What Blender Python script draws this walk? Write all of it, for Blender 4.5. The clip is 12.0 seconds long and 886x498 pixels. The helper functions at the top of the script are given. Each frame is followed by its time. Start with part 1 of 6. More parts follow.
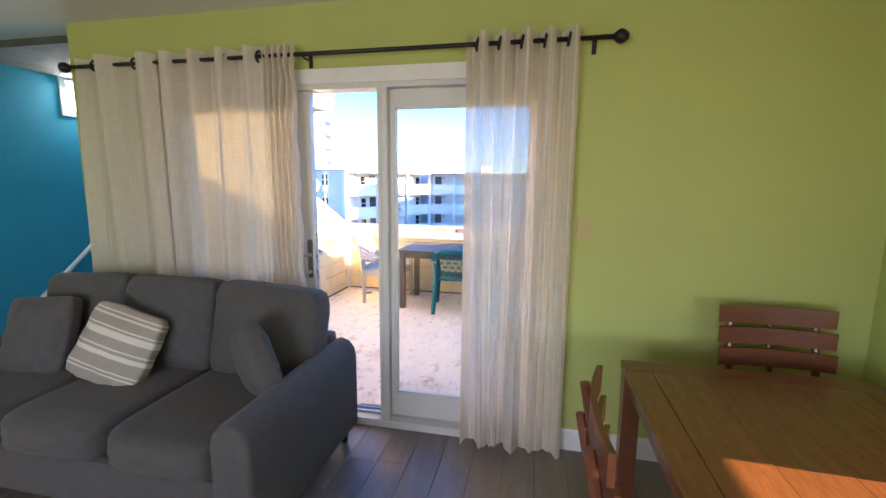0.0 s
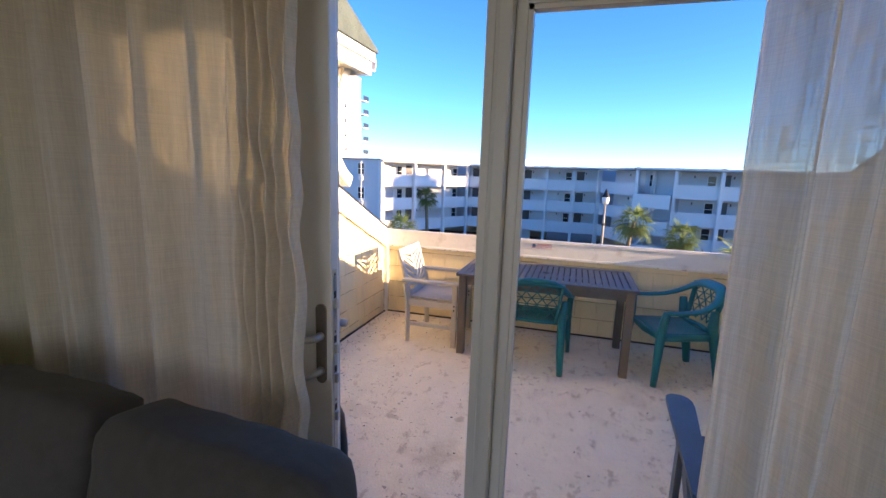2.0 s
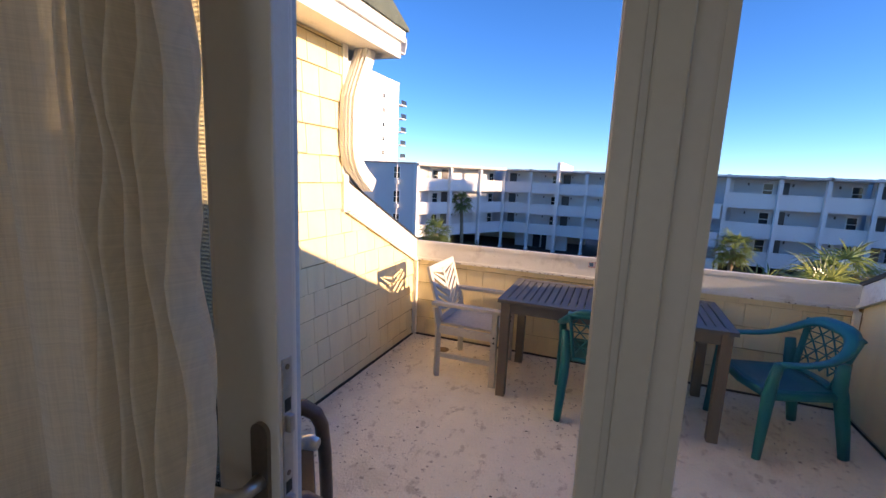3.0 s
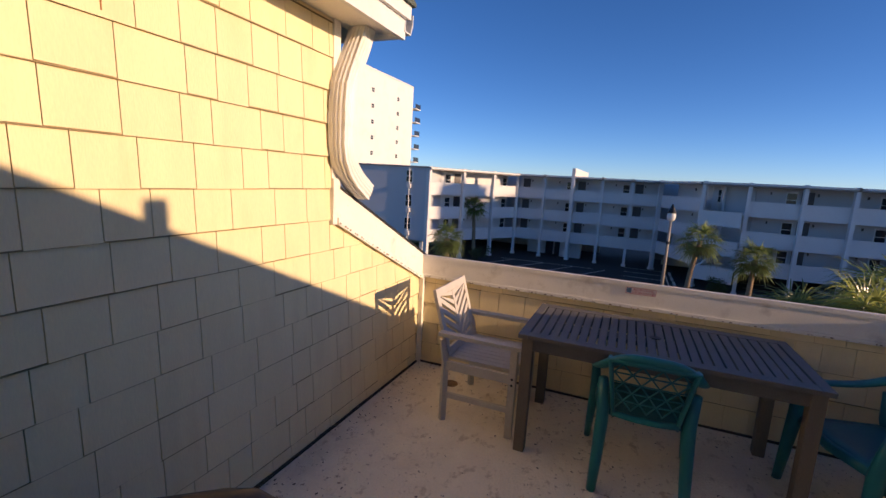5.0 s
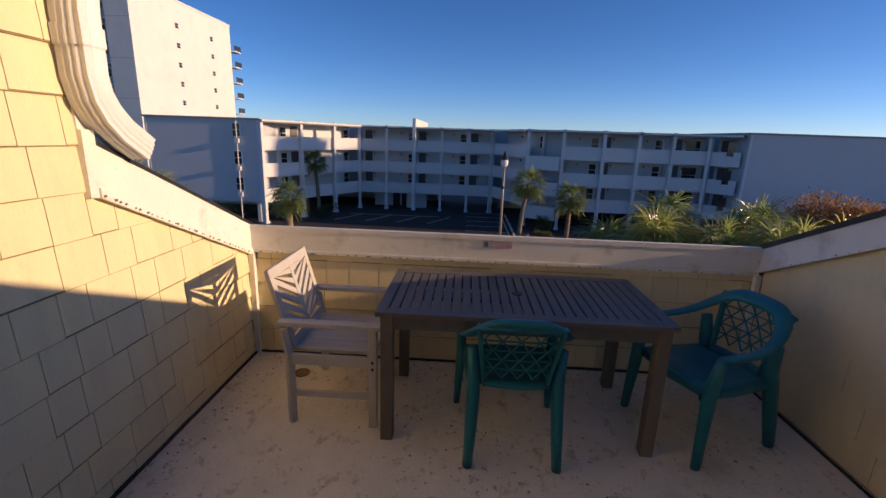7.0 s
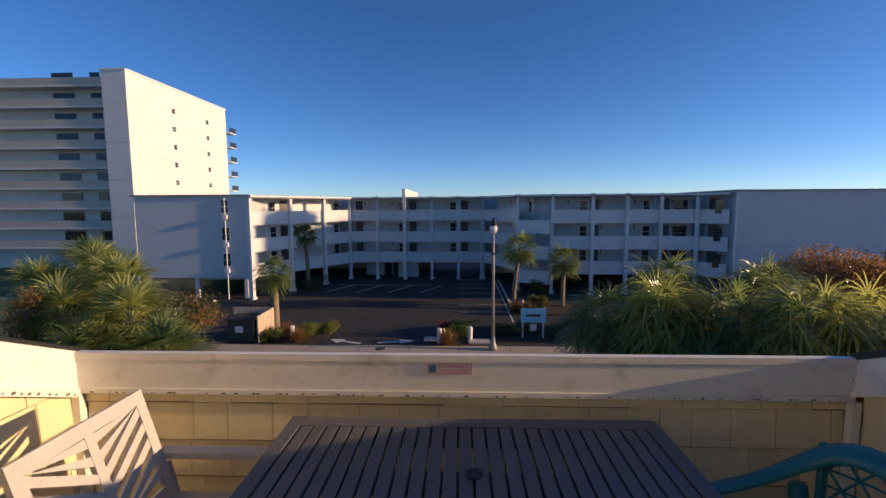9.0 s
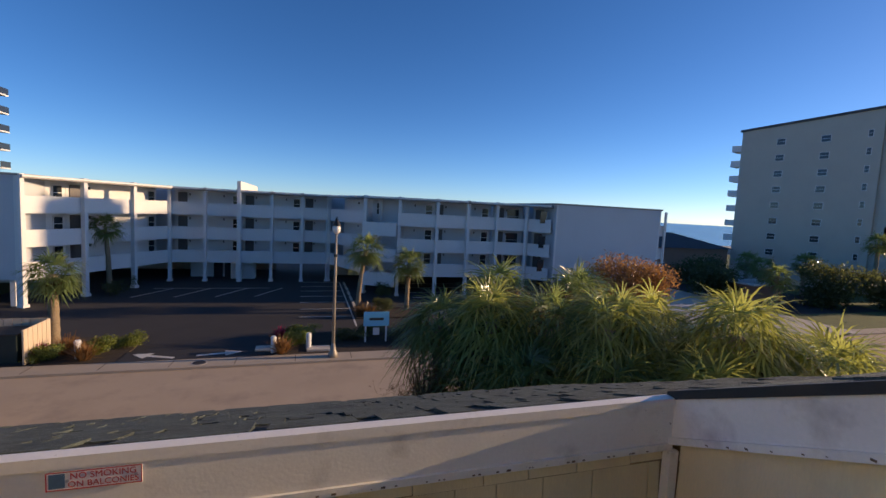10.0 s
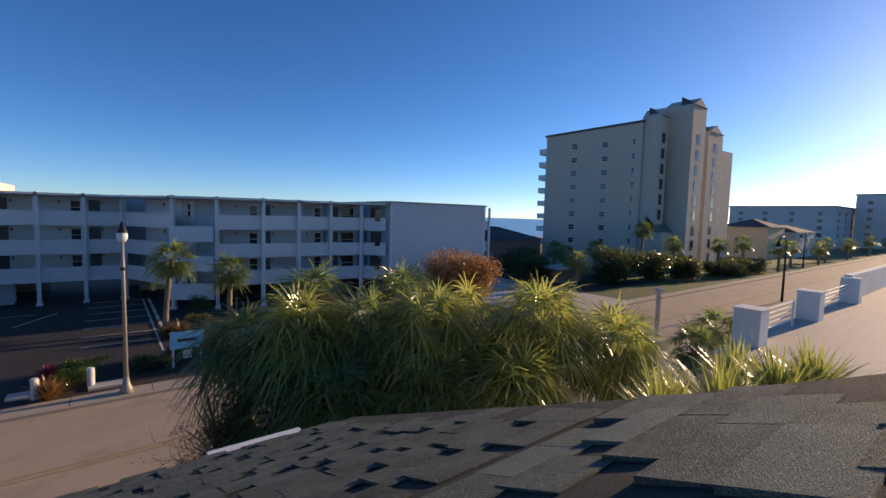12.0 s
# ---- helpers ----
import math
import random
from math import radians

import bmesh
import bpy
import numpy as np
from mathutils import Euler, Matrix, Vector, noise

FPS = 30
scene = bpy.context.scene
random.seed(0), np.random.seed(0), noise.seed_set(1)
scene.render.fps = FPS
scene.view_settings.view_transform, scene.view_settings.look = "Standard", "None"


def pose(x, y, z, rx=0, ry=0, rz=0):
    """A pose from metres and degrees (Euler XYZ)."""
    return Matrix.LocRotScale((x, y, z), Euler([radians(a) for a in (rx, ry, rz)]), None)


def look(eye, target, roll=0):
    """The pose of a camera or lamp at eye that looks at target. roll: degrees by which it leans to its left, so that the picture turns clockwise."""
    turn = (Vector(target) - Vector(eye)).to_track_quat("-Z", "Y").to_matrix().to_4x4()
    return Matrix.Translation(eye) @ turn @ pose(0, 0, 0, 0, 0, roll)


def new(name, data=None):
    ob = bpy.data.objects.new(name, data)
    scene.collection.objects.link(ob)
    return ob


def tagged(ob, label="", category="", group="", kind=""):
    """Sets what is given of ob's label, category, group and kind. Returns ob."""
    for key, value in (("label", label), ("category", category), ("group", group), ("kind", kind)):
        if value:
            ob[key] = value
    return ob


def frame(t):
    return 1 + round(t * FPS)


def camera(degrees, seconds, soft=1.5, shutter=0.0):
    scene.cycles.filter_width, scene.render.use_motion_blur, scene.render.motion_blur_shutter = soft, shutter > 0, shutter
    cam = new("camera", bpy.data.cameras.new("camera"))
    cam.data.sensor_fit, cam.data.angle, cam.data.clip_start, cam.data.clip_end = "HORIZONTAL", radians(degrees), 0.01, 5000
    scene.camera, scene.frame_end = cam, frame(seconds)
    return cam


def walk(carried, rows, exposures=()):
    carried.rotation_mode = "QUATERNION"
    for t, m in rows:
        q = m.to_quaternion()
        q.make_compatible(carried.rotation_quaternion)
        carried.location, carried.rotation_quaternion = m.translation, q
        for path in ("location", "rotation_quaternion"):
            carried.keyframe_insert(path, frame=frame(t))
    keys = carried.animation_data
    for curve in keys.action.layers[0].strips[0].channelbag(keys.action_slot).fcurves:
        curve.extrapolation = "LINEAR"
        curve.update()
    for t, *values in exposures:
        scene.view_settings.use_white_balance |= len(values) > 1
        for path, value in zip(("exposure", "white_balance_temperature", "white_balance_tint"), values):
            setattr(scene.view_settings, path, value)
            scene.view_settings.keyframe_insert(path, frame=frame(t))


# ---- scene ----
cam = camera(90.2, 12.0)
PATH = [
    (0, (0.048, -2.619, 1.577), (-0.371, -0.687, 1.273), 0.5),
    (0.5, (-0.141, -2.28, 1.569), (-0.697, -0.392, 1.213), 0.7),
    (1, (-0.322, -1.938, 1.57), (-0.938, -0.071, 1.204), 0.8),
    (1.5, (-0.459, -1.53, 1.603), (-1.107, 0.326, 1.234), 0.7),
    (2, (-0.690, -1.147, 1.606), (-1.248, 0.742, 1.261), 2.0),
    (2.2, (-0.758, -0.994, 1.591), (-1.262, 0.911, 1.251), 2.1),
    (2.5, (-0.827, -0.786, 1.589), (-1.368, 1.110, 1.254), 2.0),
    (2.8, (-0.882, -0.600, 1.596), (-1.557, 1.250, 1.261), 2.5),
    (3, (-0.923, -0.501, 1.594), (-1.629, 1.340, 1.262), 2.5),
    (3.2, (-0.968, -0.407, 1.599), (-1.677, 1.435, 1.271), 2.9),
    (3.5, (-1.040, -0.260, 1.598), (-1.746, 1.584, 1.279), 3.3),
    (5.3, (-1.136, 0.082, 1.605), (-1.89, 1.89, 1.291), 3.3),
    (5.5, (-1.151, 0.122, 1.598), (-1.741, 2.007, 1.285), 3.4),
    (6, (-1.196, 0.207, 1.558), (-1.564, 2.143, 1.222), 3.0),
    (6.5, (-1.209, 0.334, 1.536), (-1.415, 2.262, 1.047), 4.9),
    (7, (-1.217, 0.471, 1.585), (-1.306, 2.408, 1.095), 2.0),
    (7.5, (-1.184, 0.698, 1.614), (-1.147, 2.644, 1.155), 2.8),
    (7.7, (-1.118, 0.732, 1.66), (-0.994, 2.694, 1.29), 3.0),
    (9.3, (-0.863, 1.744, 1.592), (-0.959, 3.733, 1.4), -0.6),
    (9.4, (-0.82, 1.824, 1.588), (-0.812, 3.815, 1.396), -0.2),
    (9.5, (-0.757, 1.902, 1.591), (-0.649, 3.889, 1.397), 0.5),
    (10, (-0.512, 2.186, 1.574), (0.076, 4.089, 1.401), 2.9),
    (10.5, (-0.141, 2.426, 1.562), (0.969, 4.084, 1.413), 3.2),
    (11, (0.215, 2.553, 1.553), (1.4, 4.157, 1.397), 1.8),
    (11.5, (0.388, 2.645, 1.531), (1.599, 4.228, 1.373), 1.9),
    (12, (0.446, 2.662, 1.573), (1.657, 4.246, 1.422), 1.5),
]
walk(cam, [(t, look(eye, aim, roll)) for t, eye, aim, roll in PATH], [(0, 3.5, 7300, 20), (1.0, 3.3, 7300, 20), (1.5, 2.75, 7300, 19), (2.0, 2.15, 7350, 21), (2.6, 1.5, 7450, 22), (3.5, 1.5, 7600, 23), (5.4, 0.36, 7750, 24), (6.5, 0.32, 7750, 24), (7.7, 0.34, 7800, 22), (9.3, 0.48, 8000, 18), (10.3, 0.56, 7950, 17), (12, 0.52, 7900, 16)])

# ---- light ----
SUN = Vector((1.0, -0.055, 0.213)).normalized()
world = bpy.data.worlds.new("sky_world")
scene.world = world
world.use_nodes = True
wn = world.node_tree
sky = wn.nodes.new("ShaderNodeTexSky")
sky.sky_type, sky.sun_disc = "NISHITA", False
sky.sun_elevation = math.asin(SUN.z)
sky.sun_rotation = math.atan2(SUN.x, SUN.y)
sky.air_density, sky.dust_density, sky.ozone_density = 0.60, 0.18, 4.4
background = wn.nodes["Background"]
background.inputs[1].default_value = 0.15
clear = wn.nodes.new("ShaderNodeHueSaturation")
clear.inputs["Hue"].default_value = 0.504
clear.inputs["Saturation"].default_value, clear.inputs["Value"].default_value = 1.13, 0.91
wn.links.new(sky.outputs[0], clear.inputs["Color"])
wn.links.new(clear.outputs[0], background.inputs[0])
sun = new("sun", bpy.data.lights.new("sun", "SUN"))
sun.data.energy, sun.data.angle, sun.data.color = 3.6, radians(0.55), (1.0, 0.79, 0.55)
sun.matrix_world = look(SUN * 60, (0, 0, 0))


def window_light(x, y, z, target, w, h, watts):
    """Sky light that falls in through a window's opening."""
    lamp = new("window_light", bpy.data.lights.new("window_light", "AREA"))
    lamp.data.shape, lamp.data.size, lamp.data.size_y, lamp.data.energy = "RECTANGLE", w, h, watts
    lamp.data.color = (0.93, 0.96, 1.0)
    lamp.matrix_world = look((x, y, z), target)


window_light(1.70, -2.5, 0.87, (0, -2.5, 1.0), 2.2, 0.2, 1.5)
window_light(-1.5, -5.9, 1.4, (-1.5, 0, 1.3), 2.6, 1.6, 8)
window_light(-4.62, 1.27, 2.40, (-3.4, 0.7, 1.9), 0.4, 0.4, 2.2)

# ---- materials ----
def M(name, col, rough=0.6, metal=0.0, var=0.15, scale=6.0, fine=90.0, bump=0.15, rand=0.0, spec=0.5, stretch=(1, 1, 1), dist=0.01, dirt=None, dirt_scale=2.5, dirt_amt=0.5, dirt_lo=0.52, dirt_hi=0.7, sheen=0.0, trans=None):
    """A painted, grained or stained surface: two scales of noise in its colour, fine relief, stains of their own shape."""
    m = bpy.data.materials.new(name)
    m.use_nodes = True
    nt = m.node_tree
    N, L = nt.nodes, nt.links
    b = N["Principled BSDF"]
    b.inputs["Roughness"].default_value, b.inputs["Metallic"].default_value = rough, metal
    b.inputs["Specular IOR Level"].default_value = spec
    if sheen:
        b.inputs["Sheen Weight"].default_value = sheen
    tc, mp = N.new("ShaderNodeTexCoord"), N.new("ShaderNodeMapping")
    mp.inputs["Scale"].default_value = stretch
    L.new(tc.outputs["Object"], mp.inputs["Vector"])
    big, small = N.new("ShaderNodeTexNoise"), N.new("ShaderNodeTexNoise")
    for n, s, d in ((big, scale, 4), (small, fine, 3)):
        n.inputs["Scale"].default_value, n.inputs["Detail"].default_value = s, d
        L.new(mp.outputs[0], n.inputs["Vector"])
    add = N.new("ShaderNodeMath")
    L.new(big.outputs["Fac"], add.inputs[0])
    L.new(small.outputs["Fac"], add.inputs[1])
    src = add.outputs[0]
    if rand:
        info, mul, add2 = N.new("ShaderNodeObjectInfo"), N.new("ShaderNodeMath"), N.new("ShaderNodeMath")
        mul.operation = "MULTIPLY_ADD"
        mul.inputs[1].default_value, mul.inputs[2].default_value = rand, -rand / 2
        L.new(info.outputs["Random"], mul.inputs[0])
        L.new(src, add2.inputs[0])
        L.new(mul.outputs[0], add2.inputs[1])
        src = add2.outputs[0]
    rng = N.new("ShaderNodeMapRange")
    rng.inputs["From Min"].default_value, rng.inputs["From Max"].default_value = 0.5, 1.5
    rng.inputs["To Min"].default_value, rng.inputs["To Max"].default_value = 1 - var, 1 + var
    rng.clamp = False
    L.new(src, rng.inputs["Value"])
    mix = N.new("ShaderNodeVectorMath")
    mix.operation = "SCALE"
    mix.inputs[0].default_value = col
    L.new(rng.outputs[0], mix.inputs["Scale"])
    out = mix.outputs[0]
    if dirt:
        dn, dr, dm = N.new("ShaderNodeTexNoise"), N.new("ShaderNodeMapRange"), N.new("ShaderNodeMix")
        dn.inputs["Scale"].default_value, dn.inputs["Detail"].default_value, dn.inputs["Roughness"].default_value = dirt_scale, 7, 0.65
        L.new(mp.outputs[0], dn.inputs["Vector"])
        dr.inputs["From Min"].default_value, dr.inputs["From Max"].default_value, dr.inputs["To Max"].default_value = dirt_lo, dirt_hi, dirt_amt
        L.new(dn.outputs["Fac"], dr.inputs["Value"])
        dm.data_type = "RGBA"
        L.new(dr.outputs[0], dm.inputs["Factor"])
        L.new(out, dm.inputs["A"])
        dm.inputs["B"].default_value = (*dirt, 1)
        out = dm.outputs["Result"]
    L.new(out, b.inputs["Base Color"])
    if bump:
        bp = N.new("ShaderNodeBump")
        bp.inputs["Strength"].default_value, bp.inputs["Distance"].default_value = bump, dist
        L.new(add.outputs[0], bp.inputs["Height"])
        L.new(bp.outputs[0], b.inputs["Normal"])
    if trans:
        t, ms = N.new("ShaderNodeBsdfTranslucent"), N.new("ShaderNodeMixShader")
        t.inputs["Color"].default_value = (*trans[1], 1)
        ms.inputs[0].default_value = trans[0]
        L.new(b.outputs[0], ms.inputs[1])
        L.new(t.outputs[0], ms.inputs[2])
        L.new(ms.outputs[0], N["Material Output"].inputs["Surface"])
    return m


def speckle(m, col, scale, lo, hi, amt, patch=1.2, plo=0.40, phi=0.60):
    """Small flecks of another colour, thicker in some patches than in others."""
    nt = m.node_tree
    N, L = nt.nodes, nt.links
    b = N["Principled BSDF"]
    src = b.inputs["Base Color"].links[0].from_socket
    tc, n, p, r, rp, mul, mix = N.new("ShaderNodeTexCoord"), N.new("ShaderNodeTexNoise"), N.new("ShaderNodeTexNoise"), N.new("ShaderNodeMapRange"), N.new("ShaderNodeMapRange"), N.new("ShaderNodeMath"), N.new("ShaderNodeMix")
    n.inputs["Scale"].default_value, n.inputs["Detail"].default_value, n.inputs["Roughness"].default_value = scale, 4, 0.6
    p.inputs["Scale"].default_value, p.inputs["Detail"].default_value = patch, 3
    for q in (n, p):
        L.new(tc.outputs["Object"], q.inputs["Vector"])
    r.inputs["From Min"].default_value, r.inputs["From Max"].default_value, r.inputs["To Max"].default_value = lo, hi, amt
    rp.inputs["From Min"].default_value, rp.inputs["From Max"].default_value = plo, phi
    L.new(n.outputs["Fac"], r.inputs["Value"])
    L.new(p.outputs["Fac"], rp.inputs["Value"])
    mul.operation = "MULTIPLY"
    L.new(r.outputs[0], mul.inputs[0])
    L.new(rp.outputs[0], mul.inputs[1])
    mix.data_type = "RGBA"
    L.new(mul.outputs[0], mix.inputs["Factor"])
    L.new(src, mix.inputs["A"])
    mix.inputs["B"].default_value = (*col, 1)
    L.new(mix.outputs["Result"], b.inputs["Base Color"])
    return m


def glass(name, tint=(0.95, 0.98, 0.98), rough=0.0):
    m = bpy.data.materials.new(name)
    m.use_nodes = True
    nt = m.node_tree
    b = nt.nodes["Principled BSDF"]
    b.inputs["Base Color"].default_value = (*tint, 1)
    b.inputs["Transmission Weight"].default_value, b.inputs["Roughness"].default_value, b.inputs["IOR"].default_value = 1.0, rough, 1.01
    return m


def pane_dark(name, col=(0.03, 0.035, 0.04)):
    m = bpy.data.materials.new(name)
    m.use_nodes = True
    b = m.node_tree.nodes["Principled BSDF"]
    b.inputs["Base Color"].default_value = (*col, 1)
    b.inputs["Roughness"].default_value = 0.08
    return m


# ---- building helpers ----
def box(bm, x0, x1, y0, y1, z0, z1, bevel=0.0, m=None):
    vs = [bm.verts.new((x, y, z)) for z in (z0, z1) for y in (y0, y1) for x in (x0, x1)]
    fs = [bm.faces.new([vs[i] for i in f]) for f in ((0, 2, 3, 1), (4, 5, 7, 6), (0, 1, 5, 4), (2, 6, 7, 3), (0, 4, 6, 2), (1, 3, 7, 5))]
    if bevel:
        es = list({e for f in fs for e in f.edges})
        r = bmesh.ops.bevel(bm, geom=es, offset=bevel, segments=2, affect="EDGES", profile=0.6)
        vs = list({v for f in r["faces"] for v in f.verts} | {v for v in vs if v.is_valid})
    if m is not None:
        bmesh.ops.transform(bm, matrix=m, verts=[v for v in vs if v.is_valid])
    return bm


def prism(bm, pts, axis, a, b, m=None):
    """A polygon in the two other axes, pulled along axis from a to b."""
    def at(p, c):
        q = list(p)
        q.insert("xyz".index(axis), c)
        return bm.verts.new(q if m is None else m @ Vector(q))
    lo, hi = [at(p, a) for p in pts], [at(p, b) for p in pts]
    bm.faces.new(lo[::-1])
    bm.faces.new(hi)
    n = len(pts)
    for i in range(n):
        bm.faces.new((lo[i], lo[(i + 1) % n], hi[(i + 1) % n], hi[i]))
    return bm


def tube(bm, path, r, seg=10, flat=1.0, cap=True):
    """A round or flattened bar along a path; r is one radius or one for each point."""
    path = [Vector(p) for p in path]
    rs = r if isinstance(r, (list, tuple)) else [r] * len(path)
    rings, side = [], None
    for i, p in enumerate(path):
        d = (path[min(i + 1, len(path) - 1)] - path[max(i - 1, 0)]).normalized()
        if side is None:
            side = d.cross(Vector((0, 0, 1)) if abs(d.z) < 0.9 else Vector((1, 0, 0))).normalized()
        else:
            side = (side - d * side.dot(d)).normalized()
        up = side.cross(d)
        rings.append([bm.verts.new(p + rs[i] * (math.cos(2 * math.pi * k / seg) * side + flat * math.sin(2 * math.pi * k / seg) * up)) for k in range(seg)])
    for a, b in zip(rings, rings[1:]):
        for k in range(seg):
            bm.faces.new((a[k], a[(k + 1) % seg], b[(k + 1) % seg], b[k]))
    if cap:
        bm.faces.new(rings[0][::-1])
        bm.faces.new(rings[-1])
    return bm


def ball(bm, c, r, seg=10, squash=(1, 1, 1)):
    bmesh.ops.create_uvsphere(bm, u_segments=seg, v_segments=max(6, seg // 2 + 1), radius=1.0, matrix=Matrix.Translation(c) @ Matrix.Diagonal((r * squash[0], r * squash[1], r * squash[2], 1)))
    return bm


def B():
    return bmesh.new()


def mesh_of(name, bm, material, smooth=False):
    bmesh.ops.recalc_face_normals(bm, faces=bm.faces)
    me = bpy.data.meshes.new(name)
    bm.to_mesh(me)
    bm.free()
    me.materials.append(material)
    if smooth:
        me.shade_smooth()
    return me


def part(name, bm, material, parent, label="", smooth=False):
    ob = new(name, mesh_of(name, bm, material, smooth))
    ob.parent = parent
    if label:
        tagged(ob, label)
    return ob


def whole(name, bm, material, label="", category="", kind="", group="", smooth=False):
    return tagged(new(name, mesh_of(name, bm, material, smooth)), label, category, group, kind)


def group_of(name, label, category="", kind="", group="", m=None):
    ob = tagged(new(name), label, category, group, kind)
    ob.empty_display_size = 0.1
    if m is not None:
        ob.matrix_basis = m
    return ob


def piece(name, me, parent, m=None):
    ob = new(name, me)
    ob.parent = parent
    if m is not None:
        ob.matrix_basis = m
    return ob

# ---- materials of the place ----
WHITE = M("white_paint", (0.78, 0.77, 0.74), 0.45, var=0.05, bump=0.06, dirt=(0.45, 0.42, 0.36), dirt_scale=3, dirt_amt=0.25)
TRIMW = M("weathered_white_board", (0.84, 0.80, 0.72), 0.6, var=0.06, bump=0.06, dirt=(0.30, 0.25, 0.18), dirt_scale=5, dirt_amt=0.45, dirt_lo=0.56, dirt_hi=0.75)
DOORM = M("door_vinyl", (0.64, 0.63, 0.60), 0.4, var=0.04, bump=0.04)
GREEN = M("lime_green_wall_paint", (0.45, 0.50, 0.155), 0.7, var=0.06, scale=2.5, fine=260, bump=0.12, dist=0.003)
TEAL = M("teal_wall_paint", (0.0, 0.33, 0.47), 0.7, var=0.08, scale=2.5, fine=260, bump=0.1, dist=0.003)
CEIL = M("ceiling_paint", (0.74, 0.72, 0.68), 0.85, var=0.04, fine=220, bump=0.2, dist=0.004)
PLANK = M("grey_brown_floor_plank", (0.20, 0.165, 0.14), 0.38, var=0.35, scale=3, fine=40, stretch=(6, 0.6, 1), bump=0.1, rand=0.5, dist=0.002)
SUBFLOOR = M("floor_joint", (0.05, 0.04, 0.035), 0.8)
SHINGLE = M("pale_yellow_shingle_siding", (0.82, 0.69, 0.42), 0.72, var=0.08, scale=3, fine=60, stretch=(3, 3, 0.7), bump=0.22, rand=0.25, dist=0.004, dirt=(0.68, 0.55, 0.32), dirt_scale=2.2, dirt_amt=0.4)
BACKING = M("siding_backing", (0.42, 0.30, 0.14), 0.9)
DECK = M("worn_deck_coating", (0.86, 0.77, 0.62), 0.8, var=0.10, scale=5, fine=55, bump=0.6, dist=0.007, dirt=(0.40, 0.30, 0.19), dirt_scale=7, dirt_amt=0.5, dirt_lo=0.57, dirt_hi=0.64, stretch=(1.6, 1, 1))
ROOF = M("asphalt_roof_shingle", (0.088, 0.112, 0.096), 0.9, var=0.75, scale=5, fine=300, bump=1.0, rand=0.5, dist=0.006, dirt=(0.16, 0.17, 0.12), dirt_scale=18, dirt_amt=0.45)
speckle(ROOF, (0.42, 0.45, 0.41), 200, 0.61, 0.66, 0.85, 3, 0.2, 0.4)
speckle(ROOF, (0.02, 0.02, 0.018), 170, 0.60, 0.68, 0.8, 4, 0.2, 0.5)
# dark lower granule layer, its colour also standing in for shade in the slots
ROOFD = M("dark_granules_and_slot_shade", (0.022, 0.026, 0.024), 0.95, var=0.5, scale=8, fine=300, bump=0.8, dist=0.005)
DRIP = M("black_drip_edge", (0.02, 0.02, 0.02), 0.5)
FLASH = M("white_metal_flashing", (0.72, 0.72, 0.71), 0.35, var=0.05, bump=0.08)
speckle(DECK, (0.20, 0.13, 0.08), 26, 0.60, 0.66, 0.75, 1.1, 0.42, 0.62)
speckle(DECK, (0.42, 0.30, 0.18), 3.2, 0.52, 0.72, 0.5, 0.7, 0.38, 0.6)
speckle(TRIMW, (0.20, 0.14, 0.08), 60, 0.66, 0.72, 0.7, 3, 0.45, 0.65)
GRIME = M("black_mould_line", (0.06, 0.045, 0.03), 0.95, var=0.6, scale=20)
CLEAR = glass("clear_glass")

# ---- the room ----
FZ, CZ = -0.05, 2.63
LX, RX = -2.72, 0.78        # faces of the balcony's side walls
PY, PZ, SL = 3.415, 0.955, 0.46   # parapet face, parapet top, roof slope


def roof_z(y):
    return PZ + (SL if y < PY else 0.42) * (PY - y)


def slab(name, x0, x1, y0, y1, z0, z1, mat, label):
    return whole(name, box(B(), x0, x1, y0, y1, z0, z1), mat, label, kind="structure")


DX0, DX1, DZ1 = -2.42, 0.12, 2.17    # the opening for the balcony door
slab("hall_floor", -5.2, -2.98, 0.1, 1.5, FZ - 0.2, FZ, PLANK, "grey-brown plank floor of the stair hall")
floor = slab("floor", -5.2, 1.75, -6.0, 0.1, FZ - 0.2, FZ - 0.006, SUBFLOOR, "room floor of grey-brown wood-look planks")
slab("hall_ceiling", -5.2, -2.98, 0.121, 1.5, CZ, CZ + 0.15, CEIL, "off-white painted hall ceiling")
slab("ceiling", -5.2, 1.9, -6.15, 0.12, CZ, CZ + 0.15, CEIL, "off-white painted room ceiling")
slab("wall_north_right", DX1, 1.75, 0, 0.12, FZ - 0.1, CZ, GREEN, "lime-green painted room wall beside the balcony door")
slab("wall_north_left", -3.2, DX0, 0, 0.12, FZ - 0.1, CZ, GREEN, "lime-green painted room wall behind the curtain")
slab("wall_north_top", DX0, DX1, 0, 0.12, DZ1, CZ, GREEN, "lime-green painted wall above the balcony door")
slab("wall_north_stub", -5.2, -4.86, 0, 0.12, FZ, CZ, GREEN, "lime-green painted wall beside the stair hall")
slab("wall_west", -5.35, -5.2, -6.15, 1.5, FZ - 0.2, CZ, GREEN, "lime-green painted side wall of the room")
slab("hall_wall_west", -4.85, -4.7, 0.0, 1.5, FZ, CZ, TEAL, "teal painted side wall of the stair hall")
slab("hall_wall_north", -5.2, -2.98, 1.5, 1.62, FZ - 0.2, 2.95, TEAL, "teal painted end wall of the stair hall")
slab("hall_wall_east", -3.2, -2.98, 0.12, 1.5, FZ - 0.2, CZ, TEAL, "teal painted side wall of the stair hall")


